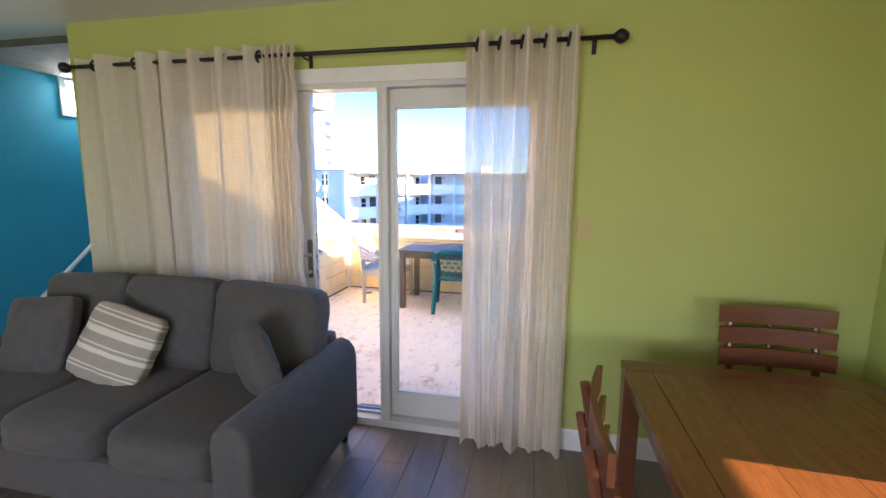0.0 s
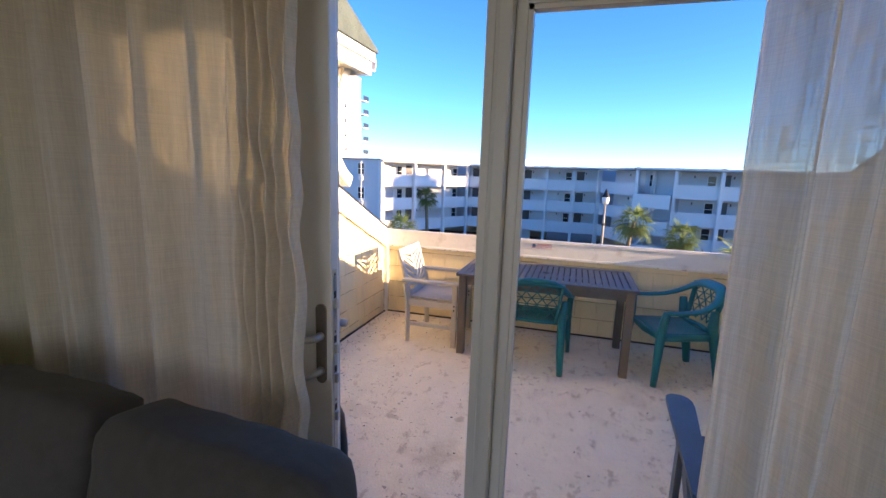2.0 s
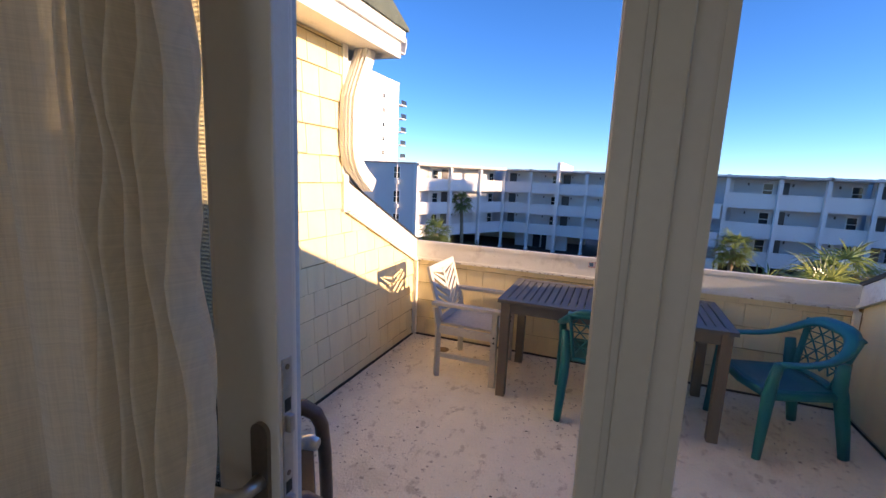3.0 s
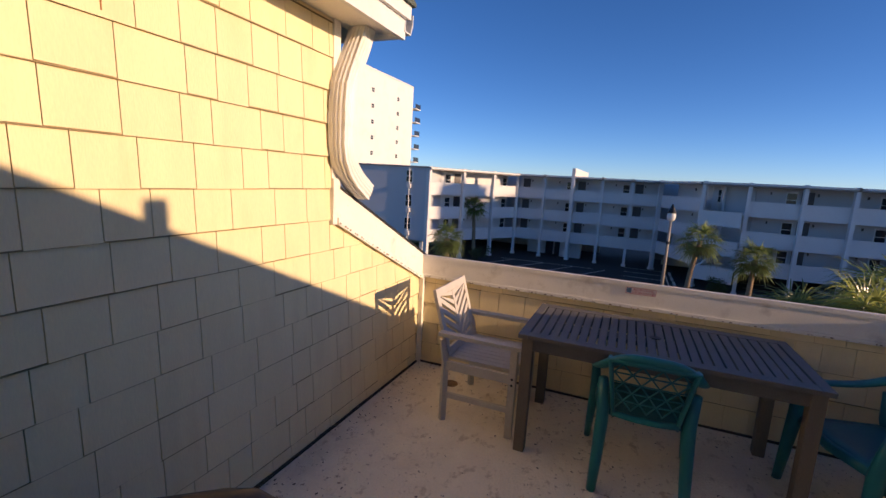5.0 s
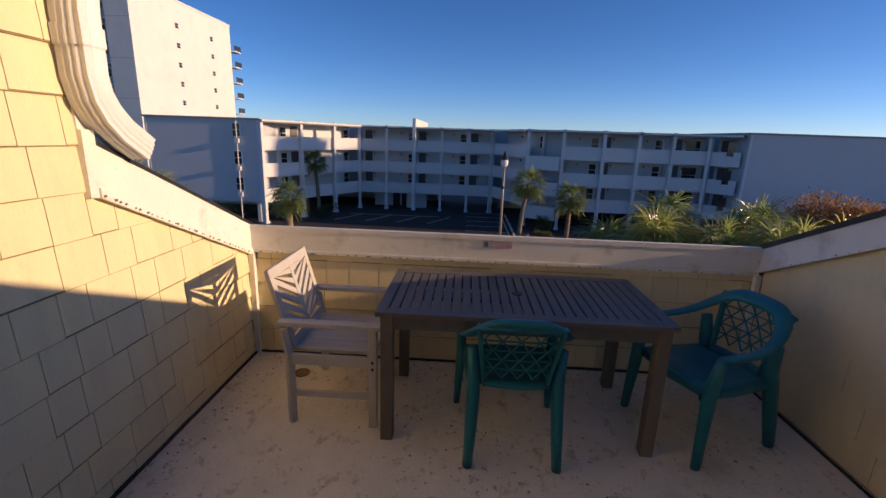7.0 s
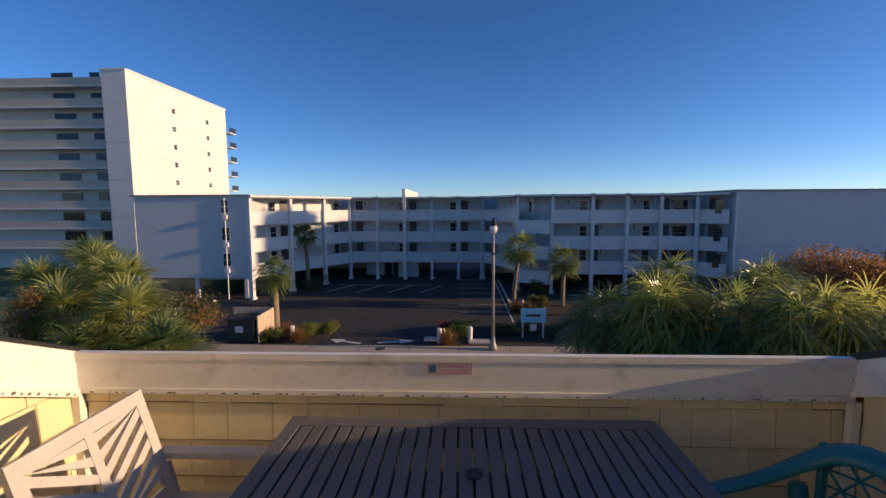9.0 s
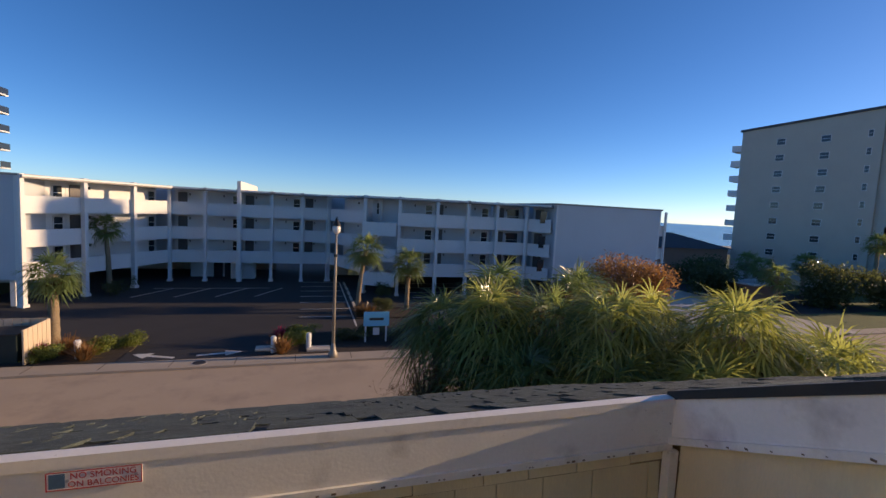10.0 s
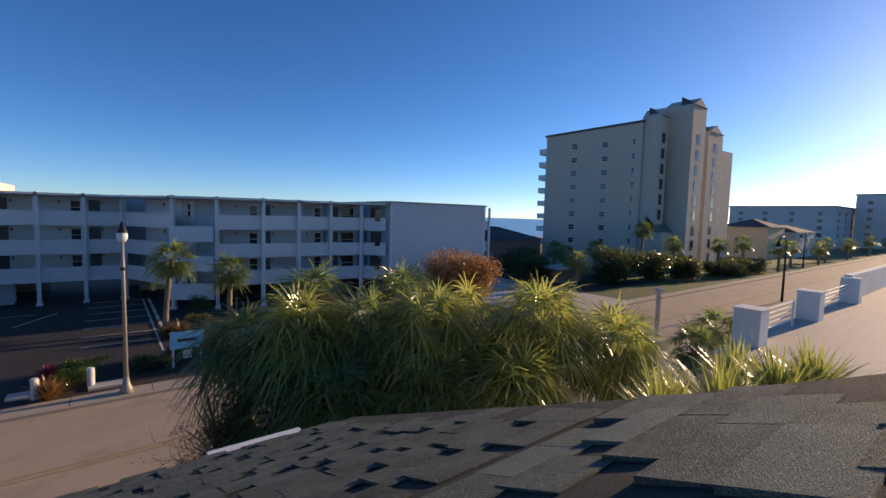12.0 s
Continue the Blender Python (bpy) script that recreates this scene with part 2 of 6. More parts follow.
def wall_with_window(name, fixed, a, b, u0, u1, z0, z1, mat, axis):
    """A wall with one opening through it, in four pieces of one mesh."""
    bm = B()
    for s0, s1, h0, h1 in ((a, u0, FZ - 0.2, CZ), (u1, b, FZ - 0.2, CZ), (u0, u1, FZ - 0.2, z0), (u0, u1, z1, CZ)):
        if axis == "x":
            box(bm, fixed, fixed + 0.15, s0, s1, h0, h1)
        else:
            box(bm, s0, s1, fixed - 0.15, fixed, h0, h1)
    return whole(name, bm, mat, "lime-green painted room wall with a window opening", kind="structure")


wall_with_window("wall_east", 1.75, -6.0, 0.12, -3.75, -1.24, 0.75, 0.985, GREEN, "x")
wall_with_window("wall_south", -6.0, -5.2, 1.9, -2.8, -0.2, 0.6, 2.2, GREEN, "y")


def baseboard(x0, x1, y):
    bm = B()
    prism(bm, [(y, FZ), (y, FZ + 0.13), (y - 0.006, FZ + 0.135), (y - 0.014, FZ + 0.115), (y - 0.016, FZ)], "x", x0, x1)
    whole("baseboard", bm, WHITE, "white painted wooden baseboard on the green wall", kind="structure")


baseboard(DX1 + 0.1, 1.75, -0.001)
baseboard(-3.2, DX0 - 0.1, -0.001)

# ---- the balcony ----
slab("balcony_floor", LX - 0.1, RX + 0.1, 0.12, PY + 0.1, -0.2, 0.0, DECK, "worn off-white coated balcony floor with dark stains")
bm = B()
box(bm, LX - 0.26, LX - 0.014, 0.12, 2.19, -0.2, 2.44)
prism(bm, [(2.19, -0.2), (PY + 0.1, -0.2), (PY + 0.1, roof_z(PY + 0.1) - 0.03), (2.19, roof_z(2.19) - 0.03)], "x", LX - 0.15, LX - 0.014)
balcony_wall_left = whole("balcony_wall_left", bm, BACKING, "pale yellow shingled balcony side wall under the sloping roof", kind="structure")
bm = B()
prism(bm, [(0.12, -0.2), (PY + 0.1, -0.2), (PY + 0.1, roof_z(PY + 0.1) - 0.03), (0.12, roof_z(0.12) - 0.03)], "x", RX + 0.014, RX + 0.15)
balcony_wall_right = whole("balcony_wall_right", bm, BACKING, "pale yellow shingled balcony side wall, mostly in shade", kind="structure")
parapet = slab("parapet", LX, RX, PY + 0.014, PY + 0.055, -0.2, PZ - 0.03, BACKING, "low balcony parapet with yellow shingles and white board")
slab("house_wall_outside_top", LX - 0.2, RX + 0.3, 0.121, 0.20, DZ1 + 0.06, 2.95, SHINGLE, "pale yellow house wall above the balcony door")
slab("house_wall_outside_right", DX1, RX + 0.1, 0.121, 0.19, -0.1, DZ1 + 0.06, SHINGLE, "pale yellow house wall beside the balcony door")
slab("house_wall_outside_left", LX - 0.1, DX0, 0.121, 0.19, -0.1, DZ1 + 0.06, SHINGLE, "pale yellow house wall beside the balcony door")

# ---- materials of the world outside ----
GZ = -7.0
GRASS = M("lawn", (0.09, 0.12, 0.035), 0.9, var=0.4, scale=1.5, fine=30)
ASPH = M("asphalt", (0.032, 0.030, 0.031), 0.85, var=0.25, scale=0.6, fine=40, bump=0.3)
ROADM = M("sun_bleached_road", (0.48, 0.36, 0.245), 0.85, var=0.14, scale=0.4, fine=40, bump=0.25, dirt=(0.25, 0.19, 0.15), dirt_scale=0.5, dirt_amt=0.4)
CONC = M("concrete", (0.54, 0.48, 0.40), 0.85, var=0.12, scale=0.8, fine=30, bump=0.25)
PAVE = M("weathered_pavement", (0.44, 0.36, 0.27), 0.85, var=0.14, scale=0.8, fine=30, bump=0.25)
SEA = M("sea_water", (0.05, 0.16, 0.26), 0.25, var=0.2, scale=0.02, fine=0.4, bump=0.3, dist=0.5)

# ---- siding, boards and roof edge of the balcony ----
def clip_poly(poly, top):
    """Keeps what lies under the line top = (y0, z0, slope): z <= z0 - slope * (y - y0)."""
    y0, z0, s = top
    out = []
    for i, p in enumerate(poly):
        q = poly[(i + 1) % len(poly)]
        dp, dq = z0 - s * (p[0] - y0) - p[1], z0 - s * (q[0] - y0) - q[1]
        if dp >= 0:
            out.append(p)
        if dp * dq < 0:
            f = dp / (dp - dq)
            out.append((p[0] + f * (q[0] - p[0]), p[1] + f * (q[1] - p[1])))
    return out


def shingle_rows(parent, face, axis, side, rows, widths, rng, thick=0.015):
    """Siding shingles, each a wedge: rows are (u0, u1, z0, z1, top line or None)."""
    for u0, u1, z0, z1, top in rows:
        u = u0
        u -= rng.uniform(0, widths[0])
        while u < u1:
            w = rng.uniform(*widths)
            a, b = max(u + 0.0018, u0), min(u + w - 0.0018, u1)
            u += w
            if b - a < 0.02:
                continue
            j = rng.uniform(-0.003, 0.003)
            poly = [(a, z0 + j), (b, z0 + j + rng.uniform(-0.001, 0.001)), (b, z1), (a, z1)]
            if top:
                poly = clip_poly(poly, top)
            if len(poly) < 3:
                continue
            bm = B()
            front, back = [], []
            for uu, zz in poly:
                t = thick - (zz - z0) / (z1 - z0) * (thick - 0.004)
                for lst, off in ((front, side * t), (back, -side * 0.013)):
                    lst.append(bm.verts.new((face + off, uu, zz) if axis == "x" else (uu, face + off, zz)))
            bm.faces.new(front)
            bm.faces.new(back[::-1])
            n = len(poly)
            for i in range(n):
                bm.faces.new((front[i], front[(i + 1) % n], back[(i + 1) % n], back[i]))
            piece("shingle", mesh_of("shingle", bm, SHINGLE), parent)


CORNER_Y, FASC = 2.19, 0.215
board_line = (PY, PZ - FASC + 0.005, SL)


def sloping_board(x0, x1, y0, y1, d0, d1, mat, name, label):
    """A board that follows the roof: d0 to d1 below the roof's line."""
    bm = B()
    prism(bm, [(y0, roof_z(y0) - d1), (y1, roof_z(y1) - d1), (y1, roof_z(y1) - d0), (y0, roof_z(y0) - d0)], "x", x0, x1)
    whole(name, bm, mat, label, kind="structure")


sloping_board(LX - 0.01, LX + 0.03, CORNER_Y, PY, 0.008, FASC, TRIMW, "trim_left_fascia", "weathered white sloping fascia board on the yellow wall")
sloping_board(LX + 0.028, LX + 0.045, CORNER_Y - 0.02, PY, FASC - 0.03, FASC + 0.012, TRIMW, "trim_left_moulding", "weathered white moulding under the sloping fascia")
slab("trim_left_fascia_end", LX - 0.01, LX + 0.034, CORNER_Y - 0.06, CORNER_Y, roof_z(CORNER_Y) - FASC, roof_z(CORNER_Y) + 0.05, TRIMW, "weathered white end block of the sloping fascia")
sloping_board(RX - 0.03, RX + 0.01, 0.20, PY - 0.0, 0.012, FASC - 0.04, TRIMW, "trim_right_fascia", "weathered white sloping fascia board under the roof edge")
sloping_board(RX - 0.045, RX - 0.028, 0.20, PY, FASC - 0.055, FASC - 0.03, TRIMW, "trim_right_moulding", "weathered white moulding under the right fascia")
slab("trim_parapet_board", LX + 0.03, RX - 0.03, PY - 0.028, PY + 0.002, PZ - 0.165, PZ - 0.012, TRIMW, "weathered white board along the parapet with stains")
slab("trim_parapet_moulding", LX + 0.03, RX - 0.03, PY - 0.036, PY - 0.006, PZ - 0.19, PZ - 0.166, TRIMW, "weathered moulding under the parapet board")
slab("trim_corner_left", LX + 0.014, LX + 0.05, PY - 0.05, PY - 0.014, 0.0, PZ - 0.19, TRIMW, "weathered white corner trim of the balcony")
slab("trim_corner_right", RX - 0.05, RX - 0.014, PY - 0.05, PY - 0.014, 0.0, PZ - 0.19, TRIMW, "weathered white corner trim of the balcony")
slab("trim_upper_corner", LX - 0.02, LX + 0.02, CORNER_Y - 0.06, CORNER_Y, roof_z(CORNER_Y) + 0.05, 2.42, TRIMW, "white corner board of the upper house wall")
slab("upper_wall_front", -5.0, LX - 0.27, 1.63, CORNER_Y, 1.3, 2.44, SHINGLE, "pale yellow front wall of the upper house")
# cap of bent white metal on the parapet
bm = B()
prism(bm, [(PY - 0.034, PZ - 0.03), (PY - 0.034, PZ), (PY - 0.004, PZ + 0.001), (PY + 0.02, PZ - 0.008), (PY + 0.02, PZ - 0.018), (PY - 0.028, PZ - 0.014), (PY - 0.03, PZ - 0.03)], "x", LX + 0.03, RX - 0.03)
whole("trim_parapet_cap", bm, TRIMW, "white metal cap flashing on the parapet", kind="structure")
# dark mould along the foot of the walls
for n, (x0, x1, y0, y1) in enumerate(((LX + 0.012, LX + 0.03, 0.3, PY - 0.05), (LX + 0.05, RX - 0.05, PY - 0.03, PY - 0.01), (RX - 0.021, RX - 0.012, 0.3, PY - 0.05))):
    slab("trim_foot_joint", x0, x1, y0, y1, 0.0, 0.012, GRIME, "black mouldy joint at the foot of the balcony wall")

# dark spots of mould and nail heads along the mouldings
bm = B()
rm = random.Random(17)
for k in range(70):
    x = LX + 0.1 + (RX - LX - 0.2) * (k + rm.uniform(-0.9, 0.9)) / 70
    s = rm.uniform(0.001, 0.0045)
    box(bm, x - s * 1.6, x + s * 1.6, PY - 0.0375, PY - 0.036, PZ - 0.184 - s * 0.5, PZ - 0.184 + s)
for k in range(40):
    y = 0.5 + (PY - 0.6) * (k + rm.uniform(-0.25, 0.25)) / 40
    s, z = rm.uniform(0.001, 0.004), roof_z(y)
    box(bm, RX - 0.0465, RX - 0.045, y - s * 1.6, y + s * 1.6, z - FASC + 0.036, z - FASC + 0.036 + s * 1.5)
for k in range(34):
    y = CORNER_Y + (PY - CORNER_Y) * (k + rm.uniform(-0.4, 0.4)) / 34
    s, z = rm.uniform(0.0015, 0.005), roof_z(y)
    box(bm, LX + 0.045, LX + 0.0465, y - s * 1.8, y + s * 1.8, z - FASC - 0.004, z - FASC + s * 1.4)
whole("mould_spots", bm, M("brown_mould", (0.16, 0.11, 0.06), 0.9, var=0.4, scale=30), "dark mould spots along the balcony mouldings", "stain", kind="stuff")

# eave of the upper house, its gutter and downspout
EAVE = group_of("eave", "white eave box of the upper house", kind="structure")
part("soffit", box(B(), LX - 0.02, LX + 0.25, 0.2, 2.42, 2.42, 2.44), TRIMW, EAVE)
part("fascia", box(B(), LX + 0.25, LX + 0.275, 0.2, 2.46, 2.39, 2.56), WHITE, EAVE)
part("crown", box(B(), LX + 0.275, LX + 0.30, 0.2, 2.48, 2.50, 2.575), WHITE, EAVE)
part("front_board", box(B(), -5.0, LX + 0.25, 2.42, 2.445, 2.39, 2.56), WHITE, EAVE)
bm = B()
prism(bm, [(0.2, 2.575), (2.50, 2.575), (2.50, 2.595), (0.2, 3.5)], "x", -5.0, LX + 0.32)
part("shingles", bm, ROOF, EAVE)
gutter = group_of("gutter", "white metal gutter with a corrugated downspout", "gutter")
bm = B()
prism(bm, [(2.447, 2.43), (2.52, 2.43), (2.545, 2.49), (2.545, 2.55), (2.538, 2.55), (2.535, 2.495), (2.515, 2.438), (2.453, 2.438), (2.453, 2.55), (2.447, 2.55)], "x", -5.0, LX + 0.28)
part("trough", bm, FLASH, gutter)
SPX = LX + 0.075
sp = [(SPX, 2.33, 2.50), (SPX, 2.32, 2.43), (SPX, 2.28, 2.33), (SPX, 2.18, 2.14), (SPX, 2.15, 2.07), (SPX, 2.14, 1.98), (SPX, 2.14, 1.76), (SPX, 2.155, 1.69), (SPX, 2.195, 1.625), (SPX, 2.26, 1.565), (SPX, 2.38, 1.49)]


def corrugated(bm, path, a, b):
    """A ribbed rectangular pipe along a path in the y-z plane."""
    path = [Vector(p) for p in path]
    prof = []
    for k in range(32):
        th = 2 * math.pi * k / 32
        c, s = math.cos(th), math.sin(th)
        r = 1 / max(abs(c), abs(s)) ** 0.75 * (1 + 0.05 * math.cos(16 * th))
        prof.append((a * c * r, b * s * r))
    rings = []
    for i, p in enumerate(path):
        d = (path[min(i + 1, len(path) - 1)] - path[max(i - 1, 0)]).normalized()
        side = Vector((1, 0, 0))
        up = side.cross(d).normalized()
        rings.append([bm.verts.new(p + u * side + v * up) for u, v in prof])
    for r0, r1 in zip(rings, rings[1:]):
        for k in range(32):
            bm.faces.new((r0[k], r0[(k + 1) % 32], r1[(k + 1) % 32], r1[k]))
    return bm


part("downspout", corrugated(B(), sp, 0.056, 0.052), WHITE, gutter, "white corrugated downspout")
part("joint_band", corrugated(B(), [(SPX, 2.14, 1.93), (SPX, 2.14, 1.86)], 0.060, 0.056), WHITE, gutter)

# asphalt shingle roof round the balcony
ROOF_X1, EAVE_Y = 1.95, 5.75


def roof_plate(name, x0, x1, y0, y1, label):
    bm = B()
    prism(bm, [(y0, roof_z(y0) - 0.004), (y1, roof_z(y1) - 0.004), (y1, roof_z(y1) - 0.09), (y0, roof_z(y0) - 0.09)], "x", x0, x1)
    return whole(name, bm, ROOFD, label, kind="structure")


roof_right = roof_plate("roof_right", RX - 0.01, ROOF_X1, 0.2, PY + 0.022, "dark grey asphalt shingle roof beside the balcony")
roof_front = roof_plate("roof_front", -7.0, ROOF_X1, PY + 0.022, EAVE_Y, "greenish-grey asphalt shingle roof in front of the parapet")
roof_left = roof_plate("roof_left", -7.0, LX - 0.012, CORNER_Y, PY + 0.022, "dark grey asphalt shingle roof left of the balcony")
TILT = math.atan(SL)


def tab_mesh(w, d, h):
    bm = B()
    prism(bm, [(-d, -0.002), (0, -0.002), (0, h), (-d, 0.002)], "x", 0, w)
    return mesh_of("roof_shingle", bm, ROOF)


rt = random.Random(5)
TABS = [tab_mesh(rt.uniform(0.16, 0.42), 0.17, rt.choice((0.005, 0.008, 0.012))) for _ in range(14)]


def lay_tabs(parent, x0, x1, y0, y1, step=0.125):
    y = y0
    while y < y1:
        x = x0 + rt.uniform(-0.15, 0.0)
        while x < x1:
            me = rt.choice(TABS)
            w = max(v.co.x for v in me.vertices)
            if x >= x0 - 0.005 and x + w <= x1 + 0.02:
                yy = y + rt.uniform(-0.006, 0.006)
                piece("roof_shingle", me, parent, Matrix.Translation((x, yy, roof_z(yy))) @ Matrix.Rotation(-TILT, 4, "X"))
            x += w + rt.choice((0.003, 0.003, 0.05, 0.10, 0.14))
        y += step


def tab_stuff(name, x0, x1, y0, y1, label, step=0.125):
    bm = B()
    y = y0
    while y < y1:
        x = x0 + rt.uniform(-0.1, 0.1)
        while x < x1 - 0.3:
            w, h, yy = rt.uniform(0.08, 0.26), rt.choice((0.005, 0.008, 0.011)), y + rt.uniform(-0.006, 0.006)
            m = Matrix.Translation((x, yy, roof_z(yy))) @ Matrix.Rotation(-(TILT if yy < PY else math.atan(0.42)), 4, "X")
            prism(bm, [(-0.17, -0.002), (0, -0.002), (0, h), (-0.17, 0.002)], "x", 0, w, m)
            x += w + rt.choice((0.003, 0.045, 0.07, 0.10))
        y += step
    whole(name, bm, ROOF, label, "shingles", kind="stuff")


tab_stuff("roof_shingles_front", -6.9, ROOF_X1, PY + 0.20, EAVE_Y, "greenish-grey asphalt shingle tabs in uneven rows")
tab_stuff("roof_shingles_left", -6.9, LX - 0.02, CORNER_Y + 0.15, PY + 0.1, "dark grey asphalt shingle tabs in uneven rows")
sloping_board(RX - 0.04, RX + 0.03, 0.2, PY + 0.0, -0.012, 0.020, DRIP, "trim_right_drip_edge", "black drip edge along the shingle roof")
sloping_board(LX - 0.03, LX + 0.035, CORNER_Y, PY + 0.03, -0.010, 0.008, DRIP, "trim_left_drip_edge", "black drip edge along the shingle roof")
slab("trim_eave_board", -7.0, ROOF_X1, EAVE_Y, EAVE_Y + 0.02, roof_z(EAVE_Y) - 0.22, roof_z(EAVE_Y) - 0.05, WHITE, "white eave board of the roof")
sloping_board(ROOF_X1 - 0.06, ROOF_X1 - 0.03, 0.2, EAVE_Y - 0.01, 0.091, 0.26, WHITE, "trim_rake_board", "white rake board at the roof's end")
slab("canopy_below_eave", 1.04, 1.78, EAVE_Y + 0.03, EAVE_Y + 0.72, roof_z(EAVE_Y) - 0.42, roof_z(EAVE_Y) - 0.33, WHITE, "white flat canopy below the roof's eave")
vent = group_of("vent_pipe", "grey plumbing vent pipe on the shingle roof", "vent pipe")
part("pipe", tube(B(), [(1.5, 0.88, roof_z(0.88) - 0.05), (1.5, 0.88, roof_z(0.88) + 0.24)], 0.05, 14), TRIMW, vent)
part("collar", tube(B(), [(1.5, 0.88, roof_z(0.88) - 0.03), (1.5, 0.88, roof_z(0.88) + 0.04)], 0.075, 14), DRIP, vent)

# the rest of the house below the roof and beside the room
slab("house_body", -7.0, 1.9, -6.3, EAVE_Y - 0.5, GZ - 0.3, -0.25, SHINGLE, "pale yellow shingled lower storeys of the house")
slab("house_room_shell", -7.0, -5.4, -6.3, 1.6, -0.25, 2.7, SHINGLE, "pale yellow shingled outer wall of the house")
slab("house_roof_back", -7.0, 1.95, -6.4, 0.19, CZ + 0.16, CZ + 0.35, ROOF, "dark shingle roof over the room")

# ---- balcony door ----
BLACKM = M("black_iron", (0.03, 0.03, 0.03), 0.4, 0.6, bump=0.05)
BRONZE = M("aged_bronze", (0.22, 0.19, 0.165), 0.34, 0.9, var=0.2, bump=0.05)
STEELM = M("brushed_steel", (0.5, 0.5, 0.5), 0.35, 0.9, bump=0.05)
door = group_of("door_1", "white glazed sliding balcony door standing open", kind="structure")
part("frame_head", box(B(), DX0, DX1, -0.004, 0.13, 2.13, DZ1), DOORM, door)
part("frame_jamb", box(B(), DX0, DX0 + 0.05, -0.004, 0.13, 0.0, 2.13), DOORM, door)
part("frame_jamb", box(B(), DX1 - 0.05, DX1, -0.004, 0.13, 0.0, 2.13), DOORM, door)
sill = part("sill", box(B(), DX0, DX1, -0.03, 0.15, FZ, 0.0), DOORM, door)
part("track", box(B(), DX0, DX1, 0.035, 0.045, 0.0, 0.018), STEELM, sill)
part("track", box(B(), DX0, DX1, 0.085, 0.095, 0.0, 0.018), STEELM, sill)
post = part("centre_post", box(B(), -0.936, -0.870, -0.008, 0.060, 0.0, 2.13, 0.003), DOORM, door)
part("bead", box(B(), -0.904, -0.871, -0.015, -0.007, 0.0, 2.13, 0.003), DOORM, post)
part("bead", box(B(), -0.934, -0.912, -0.012, -0.007, 0.0, 2.13, 0.002), DOORM, post)
part("weather_strip", box(B(), -0.932, -0.921, 0.061, 0.078, 0.0, 2.13, 0.003), M("tan_weather_seal", (0.42, 0.30, 0.17), 0.7), post, "tan rubber weather strip")
part("outer_stop", box(B(), -0.929, -0.872, 0.079, 0.108, 0.0, 2.13, 0.003), DOORM, post)


def sash(name, x0, x1, y0, y1, stile_l, stile_r, label):
    """A glazed door leaf: stiles, rails, glazing beads and the pane."""
    leaf = part(name, box(B(), x0, x0 + stile_l, y0, y1, 0.02, 2.12, 0.004), DOORM, door, label)
    part("stile", box(B(), x1 - stile_r, x1, y0, y1, 0.02, 2.12, 0.004), DOORM, leaf)
    part("top_rail", box(B(), x0 + stile_l, x1 - stile_r, y0, y1, 2.02, 2.12), DOORM, leaf)
    part("bottom_rail", box(B(), x0 + stile_l, x1 - stile_r, y0, y1, 0.02, 0.175), DOORM, leaf)
    a, b, m = x0 + stile_l, x1 - stile_r, (y0 + y1) / 2
    bm = B()
    for c in ((a, a + 0.012, 0.175, 2.02), (b - 0.012, b, 0.175, 2.02), (a, b, 0.175, 0.187), (a, b, 2.008, 2.02)):
        box(bm, c[0], c[1], y0 + 0.006, y1 - 0.006, c[2], c[3])
    part("glazing_bead", bm, DOORM, leaf)
    pane = part("pane", box(B(), a + 0.006, b - 0.006, m - 0.003, m + 0.003, 0.18, 2.015), CLEAR, leaf)
    pane.visible_shadow = False
    return leaf


sash("fixed_leaf", -0.869, DX1 - 0.052, 0.030, 0.075, 0.030, 0.085, "white fixed glazed door leaf")
LX1 = -1.381       # the sliding leaf's free edge
leaf = sash("sliding_leaf", -2.36, LX1, 0.006, 0.045, 0.09, 0.124, "white sliding glazed door leaf with lever handle")
part("astragal", box(B(), LX1 - 0.03, LX1 - 0.002, 0.0455, 0.053, 0.02, 2.12, 0.002), WHITE, leaf, "white meeting strip on the leaf's edge")
part("weather_strip", box(B(), LX1 - 0.03, LX1 - 0.005, 0.0535, 0.066, 0.02, 2.12, 0.003), M("pale_blue_weather_seal", (0.50, 0.58, 0.64), 0.6), leaf, "pale bluish weather strip")
HX = LX1 - 0.034
bm = B()
prism(bm, [(HX + 0.017 * math.cos(a), (1.175 if math.sin(a) >= 0 else 0.95) + 0.017 * math.sin(a)) for a in [math.pi * 2 * k / 20 for k in range(20)]], "y", -0.002, 0.0065)
part("handle_plate", bm, BRONZE, leaf, "dark bronze handle plate")
part("lever", tube(B(), [(HX, 0.0, 1.09), (HX, -0.035, 1.09), (HX - 0.012, -0.048, 1.09), (HX - 0.06, -0.052, 1.085), (HX - 0.10, -0.047, 1.08)], [0.014, 0.011, 0.011, 0.012, 0.009], 12), STEELM, leaf, "worn nickel lever", True)
part("thumb_turn", tube(B(), [(HX, 0.0, 0.975), (HX, -0.026, 0.975), (HX - 0.012, -0.034, 0.97), (HX - 0.032, -0.036, 0.955)], [0.014, 0.010, 0.009, 0.007], 12), STEELM, leaf, "worn nickel thumb turn", True)
part("edge_plate", box(B(), LX1 - 0.001, LX1 + 0.0018, 0.014, 0.036, 0.66, 1.30, 0.001), STEELM, leaf, "steel lock plate in the leaf's edge")
for z in (1.175, 1.03, 0.93, 0.80):
    part("latch", box(B(), LX1 + 0.001, LX1 + 0.012, 0.019, 0.031, z, z + 0.03, 0.003), STEELM, leaf)
    part("latch_slot", box(B(), LX1 + 0.001, LX1 + 0.0023, 0.018, 0.032, z + 0.034, z + 0.056), DRIP, leaf)
